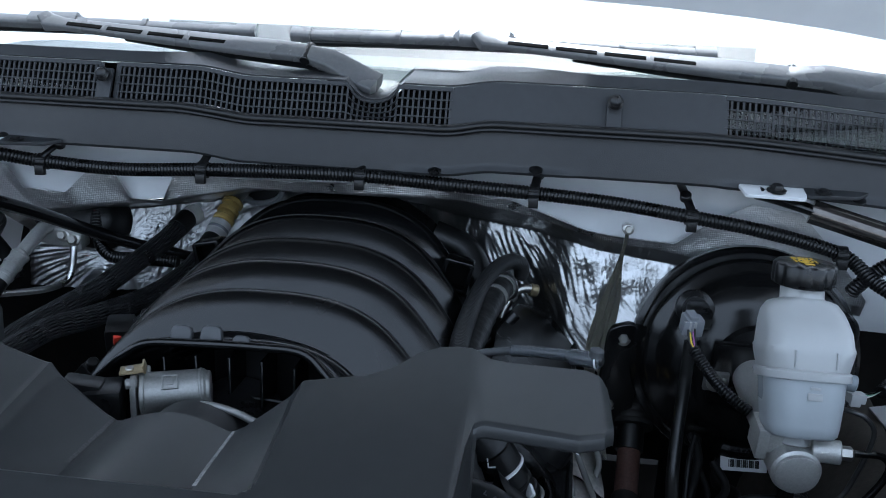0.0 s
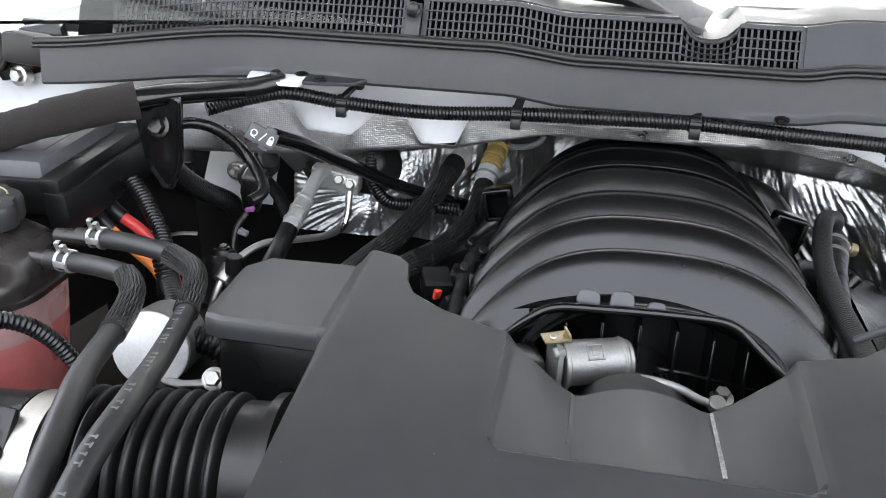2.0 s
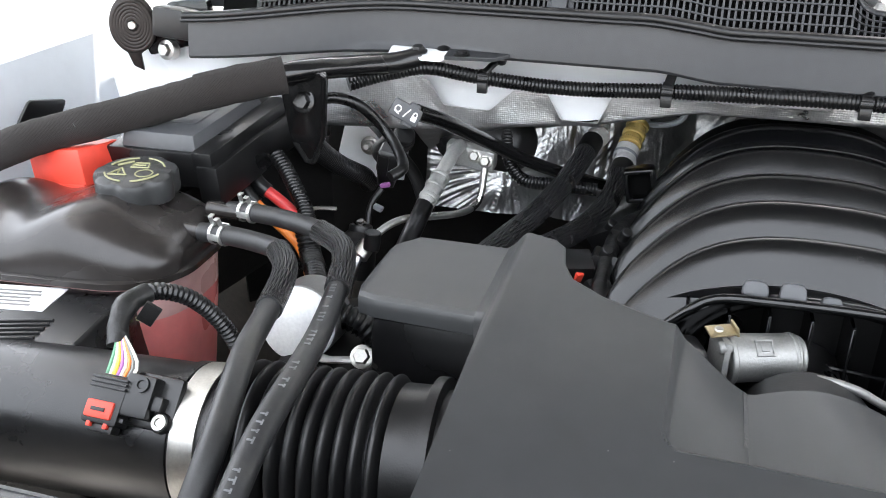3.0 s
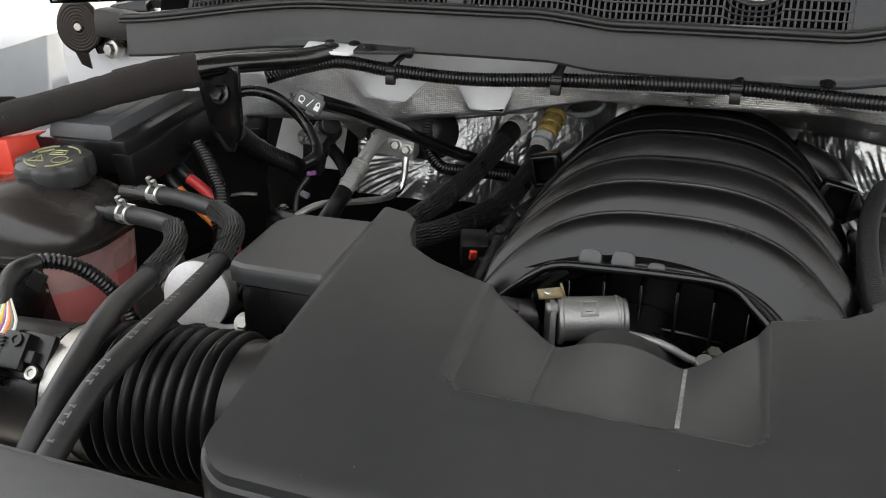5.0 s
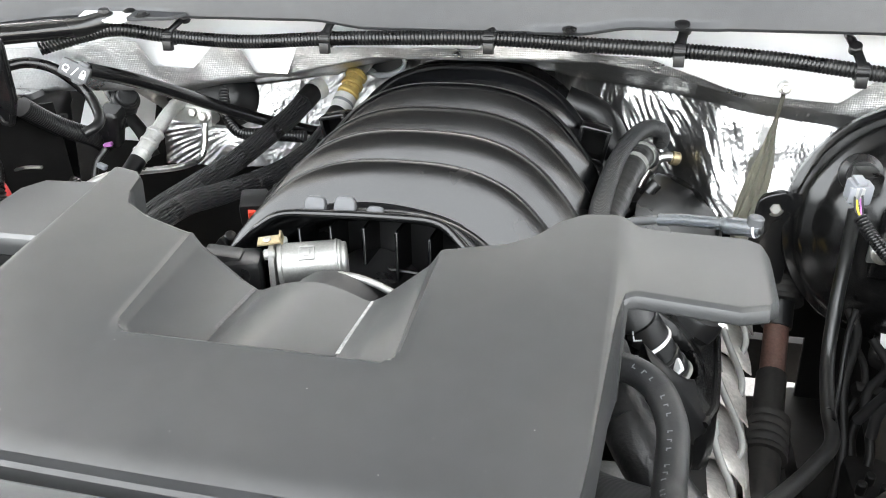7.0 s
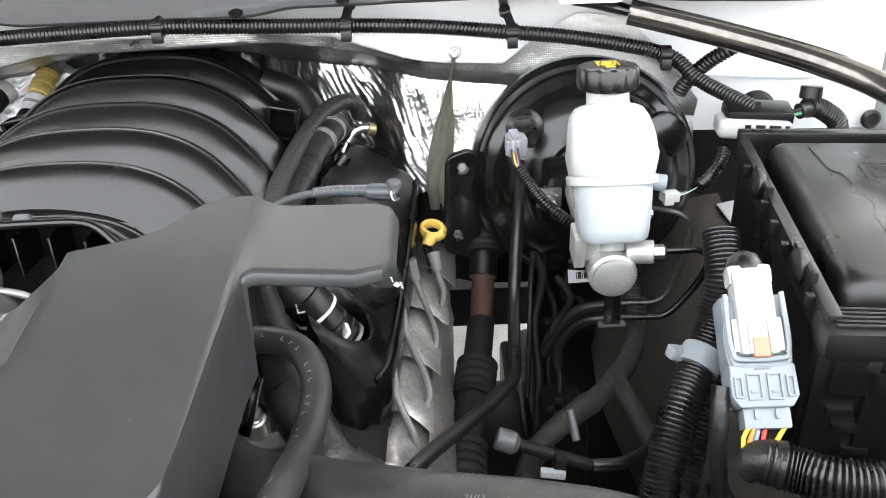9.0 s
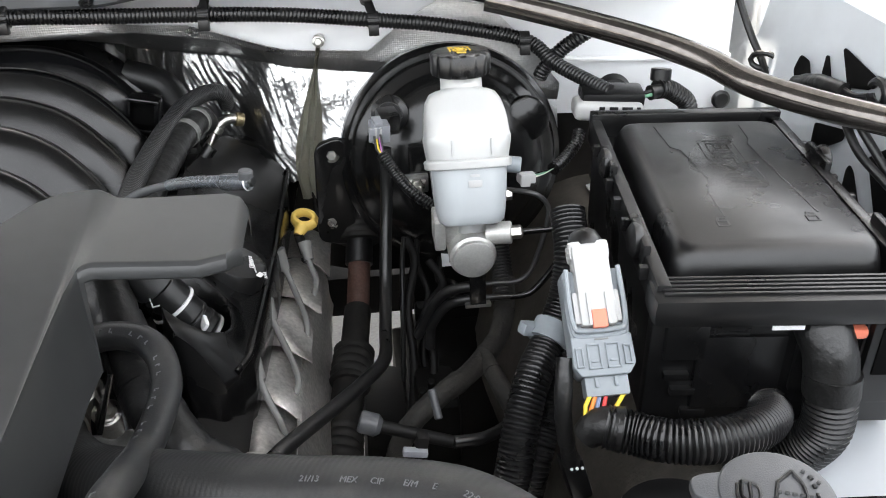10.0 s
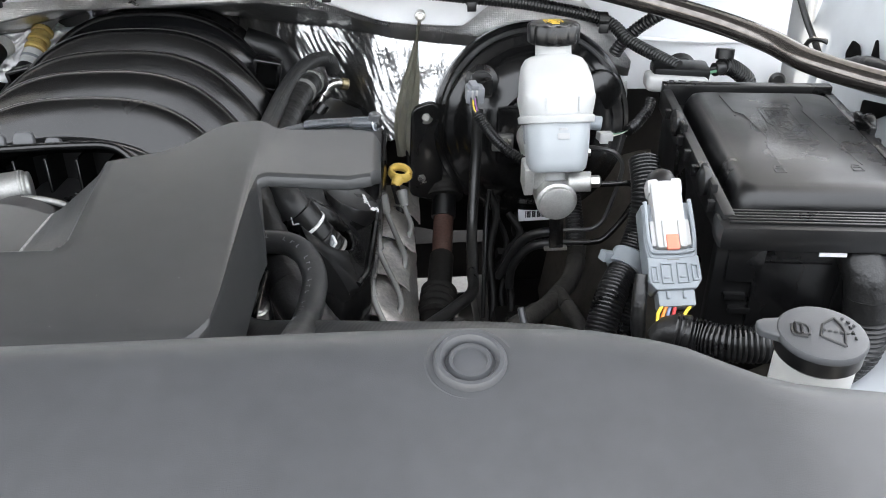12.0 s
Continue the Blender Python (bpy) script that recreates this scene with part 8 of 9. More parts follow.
# ---- air intake: bellows, sensor tube, air box ----
def air_intake():
    a = thing("air_intake_duct", (-0.3, 0.39, 1.03), "ribbed black rubber air intake bellows with steel clamp", "air duct")
    axis = [(-0.378, 0.412, 1.004), (-0.35, 0.415, 1.006), (-0.3, 0.42, 1.008), (-0.25, 0.424, 1.01), (-0.2, 0.428, 1.013)]
    path = spline(axis, 0.0011)
    bm = bmesh.new()
    rings, n = [], 44
    for i, p in enumerate(path):
        d = (path[min(i + 1, len(path) - 1)] - path[max(i - 1, 0)]).normalized()
        s = i * 0.0011
        side = d.cross(Vector((0, 0, 1))).normalized()
        other = side.cross(d)
        r = 0.05
        if 0.02 < s < 0.128:
            r = 0.0465 + 0.0105 * abs(math.sin(math.pi * (s - 0.02) / 0.0108)) ** 0.8
        elif s >= 0.128:
            r = 0.052 if s < 0.15 else (0.058 if s < 0.158 else 0.05)
        rings.append([bm.verts.new(p + side * (r * math.cos(2 * math.pi * j / n)) + other * (r * math.sin(2 * math.pi * j / n))) for j in range(n)])
    skin(bm, rings)
    part("bellows", bm, RUBBER, a, angle=60)
    part("clamp_band", tube([(-0.388, 0.4115, 1.004), (-0.371, 0.413, 1.005)], 0.0522, 44), STEEL, a, "bright steel hose clamp")
    part("clamp_tab", box((0.012, 0.03, 0.006), pose(-0.364, 0.436, 1.05, -20, 0, 5), 0.002), BLACK, a)
    part("clamp_tab", box((0.01, 0.014, 0.012), pose(-0.363, 0.42, 1.058, -5, 0, 5), 0.002), BLACK, a)
    t = thing("mass_airflow_tube", (-0.46, 0.36, 1.0), "smooth black air sensor tube beside the air box", "air duct")
    part("end_bead", tube([(-0.396, 0.411, 1.0034), (-0.3885, 0.4115, 1.004)], 0.0522, 44), BLACK, t)
    part("tube", tube([(-0.66, 0.4, 0.99), (-0.55, 0.402, 0.998), (-0.45, 0.407, 1.002), (-0.376, 0.412, 1.004)], 0.0505, 44), BLACK, t)
    s = thing("airflow_sensor", (-0.43, 0.385, 1.05), "black airflow sensor with red lock and coloured wires", "sensor")
    m = facing((-0.41, 0.38, 1.0465), (0.99, 0.04, -0.02), (0.02, 0.66, 0.75)) @ Matrix.Diagonal((0.8, 0.8, 0.85, 1))
    def at(x0, x1, y0, y1, z0, z1, bevel=0.002):
        bm2 = bxyz(x0, x1, y0, y1, z0, z1, bevel)
        bm2.transform(m)
        return bm2
    part("flange", at(-0.012, 0.03, -0.02, 0.024, -0.006, 0.003, 0.006), BLACK, s)
    part("block", at(-0.012, 0.014, -0.014, 0.02, 0.0, 0.016, 0.003), BLACK, s)
    part("connector", at(-0.04, -0.008, -0.024, 0.014, -0.001, 0.017, 0.003), BLACK, s)
    part("connector_step", at(-0.036, -0.012, -0.03, -0.022, 0.001, 0.013, 0.002), BLACK, s)
    for k in range(3):
        part("connector_rib", at(-0.04, -0.008, 0.004 + k * 0.0035, 0.006 + k * 0.0035, 0.015, 0.019, 0.0006), BLACK, s)
    part("lock", at(-0.037, -0.013, -0.02, -0.006, 0.013, 0.0195, 0.002), REDPLASTIC, s, "red connector lock")
    for x0 in (-0.034, -0.019):
        part("lock_leg", at(x0, x0 + 0.004, -0.027, -0.018, 0.012, 0.0165, 0.001), REDPLASTIC, s, "red connector lock")
    part("lock_bar", at(-0.031, -0.019, -0.0145, -0.0115, 0.019, 0.0208, 0.0006), BLACK, s)
    for k in range(4):
        part("side_rib", at(-0.0085, -0.004, -0.02 + k * 0.008, -0.0165 + k * 0.008, 0.0, 0.0145 - 0.001 * k, 0.0008), BLACK, s)
    part("boss", lathe([(0, 0), (0.0085, 0), (0.0085, 0.012), (0.007, 0.014), (0, 0.014)], m @ pose(0.0215, -0.013, -0.008), 20), BLACK, s)
    part("boss", lathe([(0, 0), (0.0075, 0), (0.0075, 0.018), (0.006, 0.02), (0, 0.02)], m @ pose(0.004, 0.012, -0.004), 20), GREYPLASTIC, s)
    part("web", at(0.004, 0.022, -0.006, 0.006, 0.0, 0.012, 0.002), BLACK, s)
    for (x, y) in ((0.004, 0.012), (0.0215, -0.013)):
        part("screw", lathe([(0, 0), (0.0062, 0), (0.0062, 0.003), (0.0035, 0.003), (0.003, 0.0015), (0, 0.0015)], m @ pose(x, y, 0.005 if x > 0.01 else 0.016), 20), STEEL if x > 0.01 else BLACK, s)
    start = m @ Vector((-0.024, 0.016, 0.008))
    for k, w in enumerate((GREENWIRE, WHITEWIRE, YELLOWWIRE, PURPLE, WHITEWIRE, ORANGEWIRE, GREYWIRE, WHITEWIRE)):
        p = start + Vector((-0.0095 + k * 0.0027, 0, 0))
        part("wire", tube([p, p + Vector((-0.001, 0.008, 0.007)), (-0.449 + 0.0006 * k, 0.41, 1.074)], 0.0012, 6), w, s)
    L = thing("sensor_harness", (-0.46, 0.44, 1.07), "taped and corrugated harness arching over the air tube", "harness")
    part("taped_section", tube([(-0.447, 0.406, 1.068), (-0.453, 0.416, 1.079), (-0.456, 0.432, 1.086), (-0.452, 0.448, 1.087)], (0.0066, 0.0084), 14, wob=0.3), TAPE, L)
    part("tape_tail", box((0.012, 0.003, 0.018), pose(-0.444, 0.437, 1.077, 10, 35, 20), 0.001), TAPE, L)
    part("conduit", tube([(-0.455, 0.438, 1.087), (-0.448, 0.455, 1.086), (-0.436, 0.474, 1.074), (-0.426, 0.492, 1.05), (-0.418, 0.503, 1.022), (-0.414, 0.512, 0.98)], 0.0066, 14, rings=(0.0042, 0.0015)), CONDUIT, L)
    b = thing("air_filter_box", (-0.6, 0.45, 0.95), "black air filter box lid with vents and white label", "air box")
    m2 = pose(-0.622, 0.449, 0.985, 0, 0, 13)
    part("lid", loft([(-0.08, 0.236, 0.138, 0.012), (0.0, 0.232, 0.134, 0.012), (0.057, 0.222, 0.126, 0.012), (0.0605, 0.216, 0.12, 0.012)], m2), BLACK, b)
    part("label", box((0.07, 0.042, 0.0008), m2 @ pose(0.025, 0.02, 0.0608, 0, 0, 0), 0.0003), LABEL, b, "white printed label")
    bars = bmesh.new()
    for k in range(5):
        merge(bars, box((0.05 - 0.006 * (k % 3), 0.0022, 0.0005), m2 @ pose(0.02, 0.007 + k * 0.006, 0.0614), 0))
    part("label_print", bars, GREYWIRE, b)
    for k in range(5):
        part("vent", box((0.044, 0.003, 0.004), m2 @ pose(0.055, -0.018 - k * 0.007, 0.0605, 0, 0, 10), 0.001), RUBBER, b)


air_intake()


# ---- battery cover, tape-wrapped brace, hinge ----
def battery_side():
    b = thing("battery_terminal_box", (-0.53, 0.69, 1.12), "black stepped plastic junction box cover on the battery", "junction box")
    M = frame_axes((-0.646, 0.651, 1.117), (0.102, 0.001, 0.002), (0.009, 0.16, 0.022))

    def at(x0, x1, y0, y1, z0, z1, bevel=0.003, taper=None):
        bm = bxyz(x0, x1, y0, y1, z0, z1, bevel, 2, taper)
        bm.transform(M)
        return bm

    part("body", at(0.0, 0.106, 0.0, 0.165, -0.03, 0.006), BLACK, b)
    # black lid given a grey colour to carry its sky sheen
    part("raised_lid", at(0.018, 0.102, 0.003, 0.14, 0.004, 0.021, 0.004, (0.92, 0.92)), GREYPLASTIC, b)
    part("lid_label", at(0.03, 0.085, 0.035, 0.125, 0.0212, 0.0217, 0.0002), GREYPLASTIC, b)
    part("lid_window", at(0.045, 0.066, 0.06, 0.1, 0.0216, 0.0224, 0.0004), CONNGREY, b)
    part("side_skirt", at(0.104, 0.127, -0.006, 0.155, -0.045, -0.004, 0.003), BLACK, b)
    part("side_ledge", at(0.1, 0.122, -0.004, 0.16, -0.012, 0.009, 0.003), BLACK, b)
    r = thing("battery_terminal_cover", (-0.65, 0.63, 1.11), "bright red battery terminal cover", "terminal cover")
    part("cover", box((0.075, 0.05, 0.042), pose(-0.677, 0.648, 1.1, 0, -9, -10), 0.004), REDPLASTIC, r)
    part("cover_lip", box((0.078, 0.053, 0.006), pose(-0.677, 0.648, 1.084, 0, -9, -10), 0.002), REDPLASTIC, r)
    bt = thing("battery", (-0.6, 0.72, 0.98), "black battery case under the junction box", "battery")
    part("case", box((0.13, 0.18, 0.13), pose(-0.62, 0.74, 1.02, 0, 0, -4), 0.008), DARK, bt)
    g = thing("fender_brace", (-0.55, 0.72, 1.17), "black steel brace wrapped in dark woven tape", "brace")
    part("tube", tube([(-0.66, 0.635, 1.145), (-0.56, 0.7, 1.174), (-0.498, 0.74, 1.188), (-0.473, 0.77, 1.191), (-0.446, 0.81, 1.19), (-0.416, 0.843, 1.1905), (-0.392, 0.858, 1.196)], 0.0125, 18, flat=0.9), SATINBLACK, g)
    part("tape_wrap", tube([(-0.75, 0.585, 1.108), (-0.7, 0.617, 1.131), (-0.648, 0.645, 1.1465), (-0.607, 0.672, 1.158), (-0.56, 0.7, 1.173)], 0.0155, 18, wob=0.06, flat=1.1), FELT, g, "dark woven cloth tape")
    part("tape_wrap", tube([(-0.565, 0.697, 1.172), (-0.53, 0.718, 1.181), (-0.494, 0.742, 1.188)], 0.0165, 18, wob=0.05, flat=1.1), FELT, g, "dark woven cloth tape")
    k = thing("brace_hanger", (-0.485, 0.77, 1.12), "gloss black pressed steel hanger with bolt", "bracket")
    out = round_poly([(-0.026, 0.04), (0.026, 0.045), (0.018, -0.03), (0.004, -0.062), (-0.004, -0.062), (-0.02, -0.03)], 0.008)
    part("plate", slab(out, 0, 0.004, facing((-0.484, 0.768, 1.148), (0.97, 0.2, 0), (0.1, -0.22, 1)), 0.001), SATINBLACK, k)
    rim = [(p.x * 0.9, p.y * 0.95) for p in out]
    fm = facing((-0.484, 0.764, 1.148), (0.97, 0.2, 0), (0.1, -0.22, 1))
    part("rim", tube([fm @ Vector((x, y, 0.001)) for x, y in rim[6:26]], 0.0028, 8), SATINBLACK, k)
    part("bolt", hexbolt(fm @ Vector((0.0, 0.012, 0.001)), (-0.1, -1, 0.2), 0.0088, 0.007), SATINBLACK, k)
    h = thing("coil_spring_hinge", (-0.78, 0.89, 1.19), "brown-black hood hinge with coil spring", "hinge")
    o = Vector((-0.772, 0.878, 1.2025))
    face = facing(o, (0.85, 0.5, 0), (0, 0, 1))
    part("plate", slab([(0.0275 * math.cos(q), 0.036 * math.sin(q)) for q in span(-0.55, 4.35, 36)] + [(-0.004, -0.05), (0.008, -0.056), (0.006, -0.036)], -0.012, -0.004, face, 0.002), HINGE, h)
    coil = [face @ Vector(((0.006 + 0.0032 * a / (2 * math.pi)) * math.cos(a) * 1.0, (0.006 + 0.0032 * a / (2 * math.pi)) * math.sin(a) * 1.25, 0.0)) for a in span(0, 2 * math.pi * 6, 150)]
    part("spring", tube(coil, 0.0014, 8, step=0.003, flat=2.4), HINGE, h)
    part("pin", rod(face @ Vector((0, 0, -0.01)), face @ Vector((0, 0, 0.006)), 0.005), STEEL, h)
    part("arm", box((0.09, 0.012, 0.045), facing((-0.735, 0.92, 1.195), (0.9, 0.4, 0.25), (0, 0, 1)) @ pose(0, 0, 0, 90), 0.006), SATINBLACK, h)
    part("bolt", merge(hexbolt((-0.742, 0.9, 1.172), (-0.1, -1, 0.1), 0.0085, 0.008), rod((-0.742, 0.912, 1.17), (-0.742, 0.899, 1.172), 0.012)), STEEL, h)
    part("hinge_block", box((0.05, 0.05, 0.04), pose(-0.715, 0.925, 1.215, 0, -10, 20), 0.006), SATINBLACK, h)
    e = thing("seal_end_block", (-0.7, 0.885, 1.2), "dark rubber end block of the hood seal", "seal end")
    part("block", box((0.05, 0.03, 0.036), pose(-0.712, 0.882, 1.209, 0, 6, 12), 0.006), RUBBER, e)
    f = fender_left
    # black plate on the uncut apron, for the shade of a cut-out
    part("cutout_shade", slab(round_poly([(-0.04, -0.012), (0.03, -0.02), (0.04, 0.0), (-0.02, 0.014)], 0.006), 0, 0.003, facing((-0.828, 0.77, 1.118), (0, 1, 0.05), (0.2, 0, 1)), 0.001), BLACK, f, "black plate painting the shade of an opening in the panel")


battery_side()


# ---- cables and plumbing between battery and bulkhead ----
def left_plumbing():
    for name, mt, pts, r, label in (
            ("red_battery_cable", REDWIRE, [(-0.535, 0.735, 1.081), (-0.524, 0.732, 1.073), (-0.4945, 0.73, 1.056), (-0.475, 0.728, 1.0385), (-0.457, 0.72, 1.015), (-0.44, 0.705, 0.975)], 0.0062, "thick red battery cable"),
            ("orange_battery_cable", ORANGEWIRE, [(-0.54, 0.722, 1.074), (-0.5305, 0.72, 1.065), (-0.5035, 0.72, 1.0415), (-0.4745, 0.718, 1.019), (-0.46, 0.71, 0.997), (-0.45, 0.7, 0.965)], 0.0054, "thick orange battery cable")):
        c = thing(name, pts[2], label + " from the junction box", "battery cable")
        part("cable", tube(pts, r, 14), mt, c)
        a, b = Vector(pts[0]), Vector(pts[1])
        part("boot", tube([a + (a - b) * 0.8, a, b, b.lerp(Vector(pts[2]), 0.35)], (r * 1.6, r * 1.3), 14), RUBBER, c)
    pipe("battery_conduit", [(-0.515, 0.755, 1.1), (-0.5, 0.747, 1.088), (-0.484, 0.735, 1.074), (-0.466, 0.72, 1.058), (-0.452, 0.7, 1.04), (-0.446, 0.68, 1.01)], 0.0085, CONDUIT, "corrugated conduit with white flecks beside the battery", "conduit", rings=(0.0042, 0.0015))
    pipe("battery_conduit", [(-0.455, 0.7, 1.04), (-0.446, 0.69, 1.022), (-0.43, 0.668, 1.015), (-0.412, 0.64, 1.005), (-0.4, 0.62, 0.97)], 0.0115, CONDUIT, "large corrugated conduit beside the battery", "conduit", rings=(0.0048, 0.0018))
    pipe("black_cable", [(-0.49, 0.79, 1.152), (-0.472, 0.81, 1.154), (-0.448, 0.825, 1.144), (-0.424, 0.838, 1.116), (-0.402, 0.825, 1.094), (-0.392, 0.805, 1.086), (-0.4, 0.79, 1.08)], 0.0062, CONDUIT, "glossy black cable looping beside the bulkhead", "cable")
    pipe("black_conduit", [(-0.511, 0.83, 1.096), (-0.509, 0.86, 1.073), (-0.501, 0.89, 1.052), (-0.487, 0.92, 1.033), (-0.487, 0.94, 1.017)], 0.0125, RUBBER, "short black ribbed sleeve by the bulkhead", "conduit", rings=(0.0034, 0.0006))
    # tower panel with its stud, the dark box beside it and the plugs in front
    w = thing("strut_tower_panel", (-0.51, 1.01, 1.04), "white painted tower panel with a zinc stud", "body panel", kind="structure")
    part("panel", sheet(lambda u, v: (-0.545 + 0.075 * u, 1.0 + 0.06 * u - 0.04 * v, 1.08 - 0.06 * v - 0.02 * u * v), span(0, 1, 12), span(0, 1, 10), 0.003), WHITEPAINT, w)
    part("stud", merge(rod((-0.507, 0.992, 1.052), (-0.503, 0.968, 1.056), 0.0045), hexbolt((-0.507, 0.992, 1.052), (0.15, -1, 0.15), 0.0085, 0.008)), STEEL, w)
    part("dark_wall", sheet(lambda u, v: (-0.6 + 0.075 * u, 0.8 + 0.1 * u + 0.02 * v, 1.085 - 0.2 * v), span(0, 1, 6), span(0, 1, 6), 0.004), DARK, w)
    jb = thing("relay_housing", (-0.58, 0.93, 1.0), "black plastic relay housing beside the tower", "housing")
    part("body", loft([(0.9, 0.07, 0.09, 0.01), (1.06, 0.085, 0.1, 0.012), (1.066, 0.09, 0.105, 0.012), (1.088, 0.088, 0.103, 0.012), (1.094, 0.076, 0.09, 0.01)], pose(-0.596, 0.93, 0, 0, 0, 8)), BLACK, jb)
    part("ledge", bxyz(-0.556, -0.545, 0.89, 0.95, 1.05, 1.056, 0.002), BLACK, jb)
    p = thing("pressure_switch_plug", (-0.445, 0.9, 1.05), "black electrical plug with purple lock", "connector")
    part("body", loft([(-0.024, 0.02, 0.022, 0.004), (-0.006, 0.024, 0.026, 0.004), (0, 0.028, 0.03, 0.005), (0.022, 0.028, 0.03, 0.005), (0.026, 0.022, 0.024, 0.004)], pose(-0.446, 0.905, 1.055, 14, 10, 10)), BLACK, p)
    part("latch", box((0.012, 0.005, 0.026), pose(-0.447, 0.888, 1.06, 14, 10, 10), 0.0015), BLACK, p)
    part("lock", box((0.012, 0.006, 0.005), pose(-0.4445, 0.888, 1.036, 10, -14), 0.0012), PURPLE, p)
    part("tail", tube([(-0.45, 0.89, 1.03), (-0.458, 0.875, 1.012), (-0.455, 0.86, 0.985), (-0.44, 0.845, 0.965)], 0.004, 10), TAPE, p)
    part("tail_clip", box((0.012, 0.008, 0.006), pose(-0.447, 0.872, 1.012, 0, 20), 0.0015), PLUGGREY, p)
    sw = thing("pressure_switch", (-0.46, 0.955, 1.07), "round black switch on a bracket above its plug", "switch")
    part("drum", rod((-0.478, 0.968, 1.05), (-0.44, 0.935, 1.085), 0.018, 24, 0.003), BLACK, sw)
    part("cap", rod((-0.442, 0.937, 1.083), (-0.434, 0.93, 1.09), 0.0135, 24, 0.002), BLACK, sw)
    part("bracket", tube([(-0.5, 0.985, 1.085), (-0.48, 0.965, 1.08), (-0.455, 0.945, 1.066), (-0.425, 0.935, 1.04), (-0.41, 0.93, 1.01)], 0.0095, 12, flat=0.55), DARK, sw)
    dk = thing("tower_mount_cap", (-0.445, 0.814, 1.0), "dusty black mount cap on the tower", "mount")
    part("disc", lathe([(0, 0.004), (0.006, 0.004), (0.007, 0.001), (0.0125, 0.001), (0.0135, -0.001), (0.0135, -0.006), (0.02, -0.012), (0.02, -0.06), (0, -0.06)], pose(-0.4448, 0.8141, 1.01, -14), 28), RUBBER, dk)
    part("nut", hexbolt((-0.4448, 0.8131, 1.013), (0, -0.2, 1), 0.005, 0.004), DARKMETAL, dk)
    zb = thing("ground_strap_lug", (-0.475, 0.78, 1.038), "small zinc strap lug among the cables", "lug")
    part("lug", tube([(-0.49, 0.776, 1.036), (-0.476, 0.778, 1.039), (-0.46, 0.783, 1.0385)], 0.0045, 10, flat=0.4), STEEL, zb)
    z = thing("bulkhead_boot", (-0.355, 0.995, 1.08), "black rubber boot on the bulkhead", "boot")
    bm = pose(-0.352, 1.0, 1.076, 0, 4)
    part("boot", loft([(0, 0.135, 0.074, 0.036), (0.008, 0.132, 0.071, 0.035), (0.012, 0.12, 0.06, 0.029), (0.03, 0.108, 0.05, 0.024), (0.037, 0.094, 0.038, 0.018), (0.039, 0.06, 0.02, 0.009)], bm @ pose(0, 0, 0, 68, 0, 0), n=8), RUBBER, z, angle=60)
    part("letter_mark", tube([(-0.371, 0.962, 1.0985), (-0.364, 0.9595, 1.1005), (-0.361, 0.961, 1.0945), (-0.356, 0.9605, 1.0975)], 0.0012, 6), FAINTPRINT, z)
    # release lever with its printed tag
    r = thing("hood_prop_lever", (-0.37, 0.78, 1.15), "long black lever with grey tag showing lock symbols", "lever")
    part("rod", tube([(-0.366, 0.772, 1.157), (-0.35, 0.82, 1.138), (-0.329, 0.88, 1.109), (-0.278, 0.95, 1.066), (-0.215, 1.0, 1.036), (-0.17, 1.03, 1.02)], (0.0085, 0.0075), 14), SATINBLACK, r)
    tm = facing((-0.374, 0.763, 1.158), (0.72, 0.25, -0.42), (0.35, 0.3, 0.85))
    tag = part("tag", box((0.031, 0.018, 0.012), tm, 0.003), GREYPLASTIC, r, "grey plastic tag")
    part("tag_wing", box((0.012, 0.025, 0.009), tm @ pose(0.006, 0, 0), 0.003), GREYPLASTIC, tag)
    ln = lambda pts: tube([tm @ Vector((x, y, 0.0062)) for x, y in pts], 0.0006, 6, step=0.0015)
    part("lock_symbol", merge(box((0.0055, 0.0052, 0.0006), tm @ pose(0.0095, -0.002, 0.0062), 0), ln([(0.0075, 0.0005), (0.008, 0.0035), (0.0095, 0.0044), (0.011, 0.0035), (0.0115, 0.0005)])), WHITEPRINT, tag)
    part("dash_symbol", ln([(-0.001, -0.005), (0.003, 0.005)]), WHITEPRINT, tag)
    part("ring_symbol", merge(ln([(-0.0085 + 0.003 * math.cos(a), 0.0 + 0.003 * math.sin(a)) for a in span(0, 2 * math.pi, 14)]), ln([(-0.0115, -0.003), (-0.0055, -0.0045)])), WHITEPRINT, tag)
    # air conditioning block and pipes
    c = thing("ac_expansion_block", (-0.355, 0.96, 1.06), "bare aluminium air conditioning block with two pipes", "ac fitting")
    part("block", box((0.062, 0.022, 0.026), pose(-0.357, 0.956, 1.066, 8, 6), 0.003), BRIGHTCAST, c)
    for x, zz in ((-0.35, 1.068), (-0.336, 1.063)):
        part("nut", hexbolt((x, 0.945, zz), (0, -1, 0.2), 0.006, 0.007), STEEL, c)
    part("thick_elbow", tube([(-0.369, 0.948, 1.078), (-0.371, 0.93, 1.076), (-0.374, 0.912, 1.066), (-0.378, 0.892, 1.052)], 0.0084, 16), BRIGHTCAST, c)
    ca, cb = Vector((-0.377, 0.897, 1.055)), Vector((-0.383, 0.856, 1.029))
    crimp = part("crimp", rod(ca, cb, 0.0106, 20, 0.0015), BRIGHTCAST, c)
    for k in (0.04, 0.36, 0.72):
        part("bead", rod(ca.lerp(cb, k), ca.lerp(cb, k + 0.1), 0.0119, 20, 0.001), BRIGHTCAST, crimp)
    part("rubber_hose", tube([(-0.383, 0.86, 1.031), (-0.384, 0.835, 1.018), (-0.381, 0.8, 1.01), (-0.379, 0.76, 0.996), (-0.38, 0.7, 0.97)], 0.0106, 16), RUBBER, c)
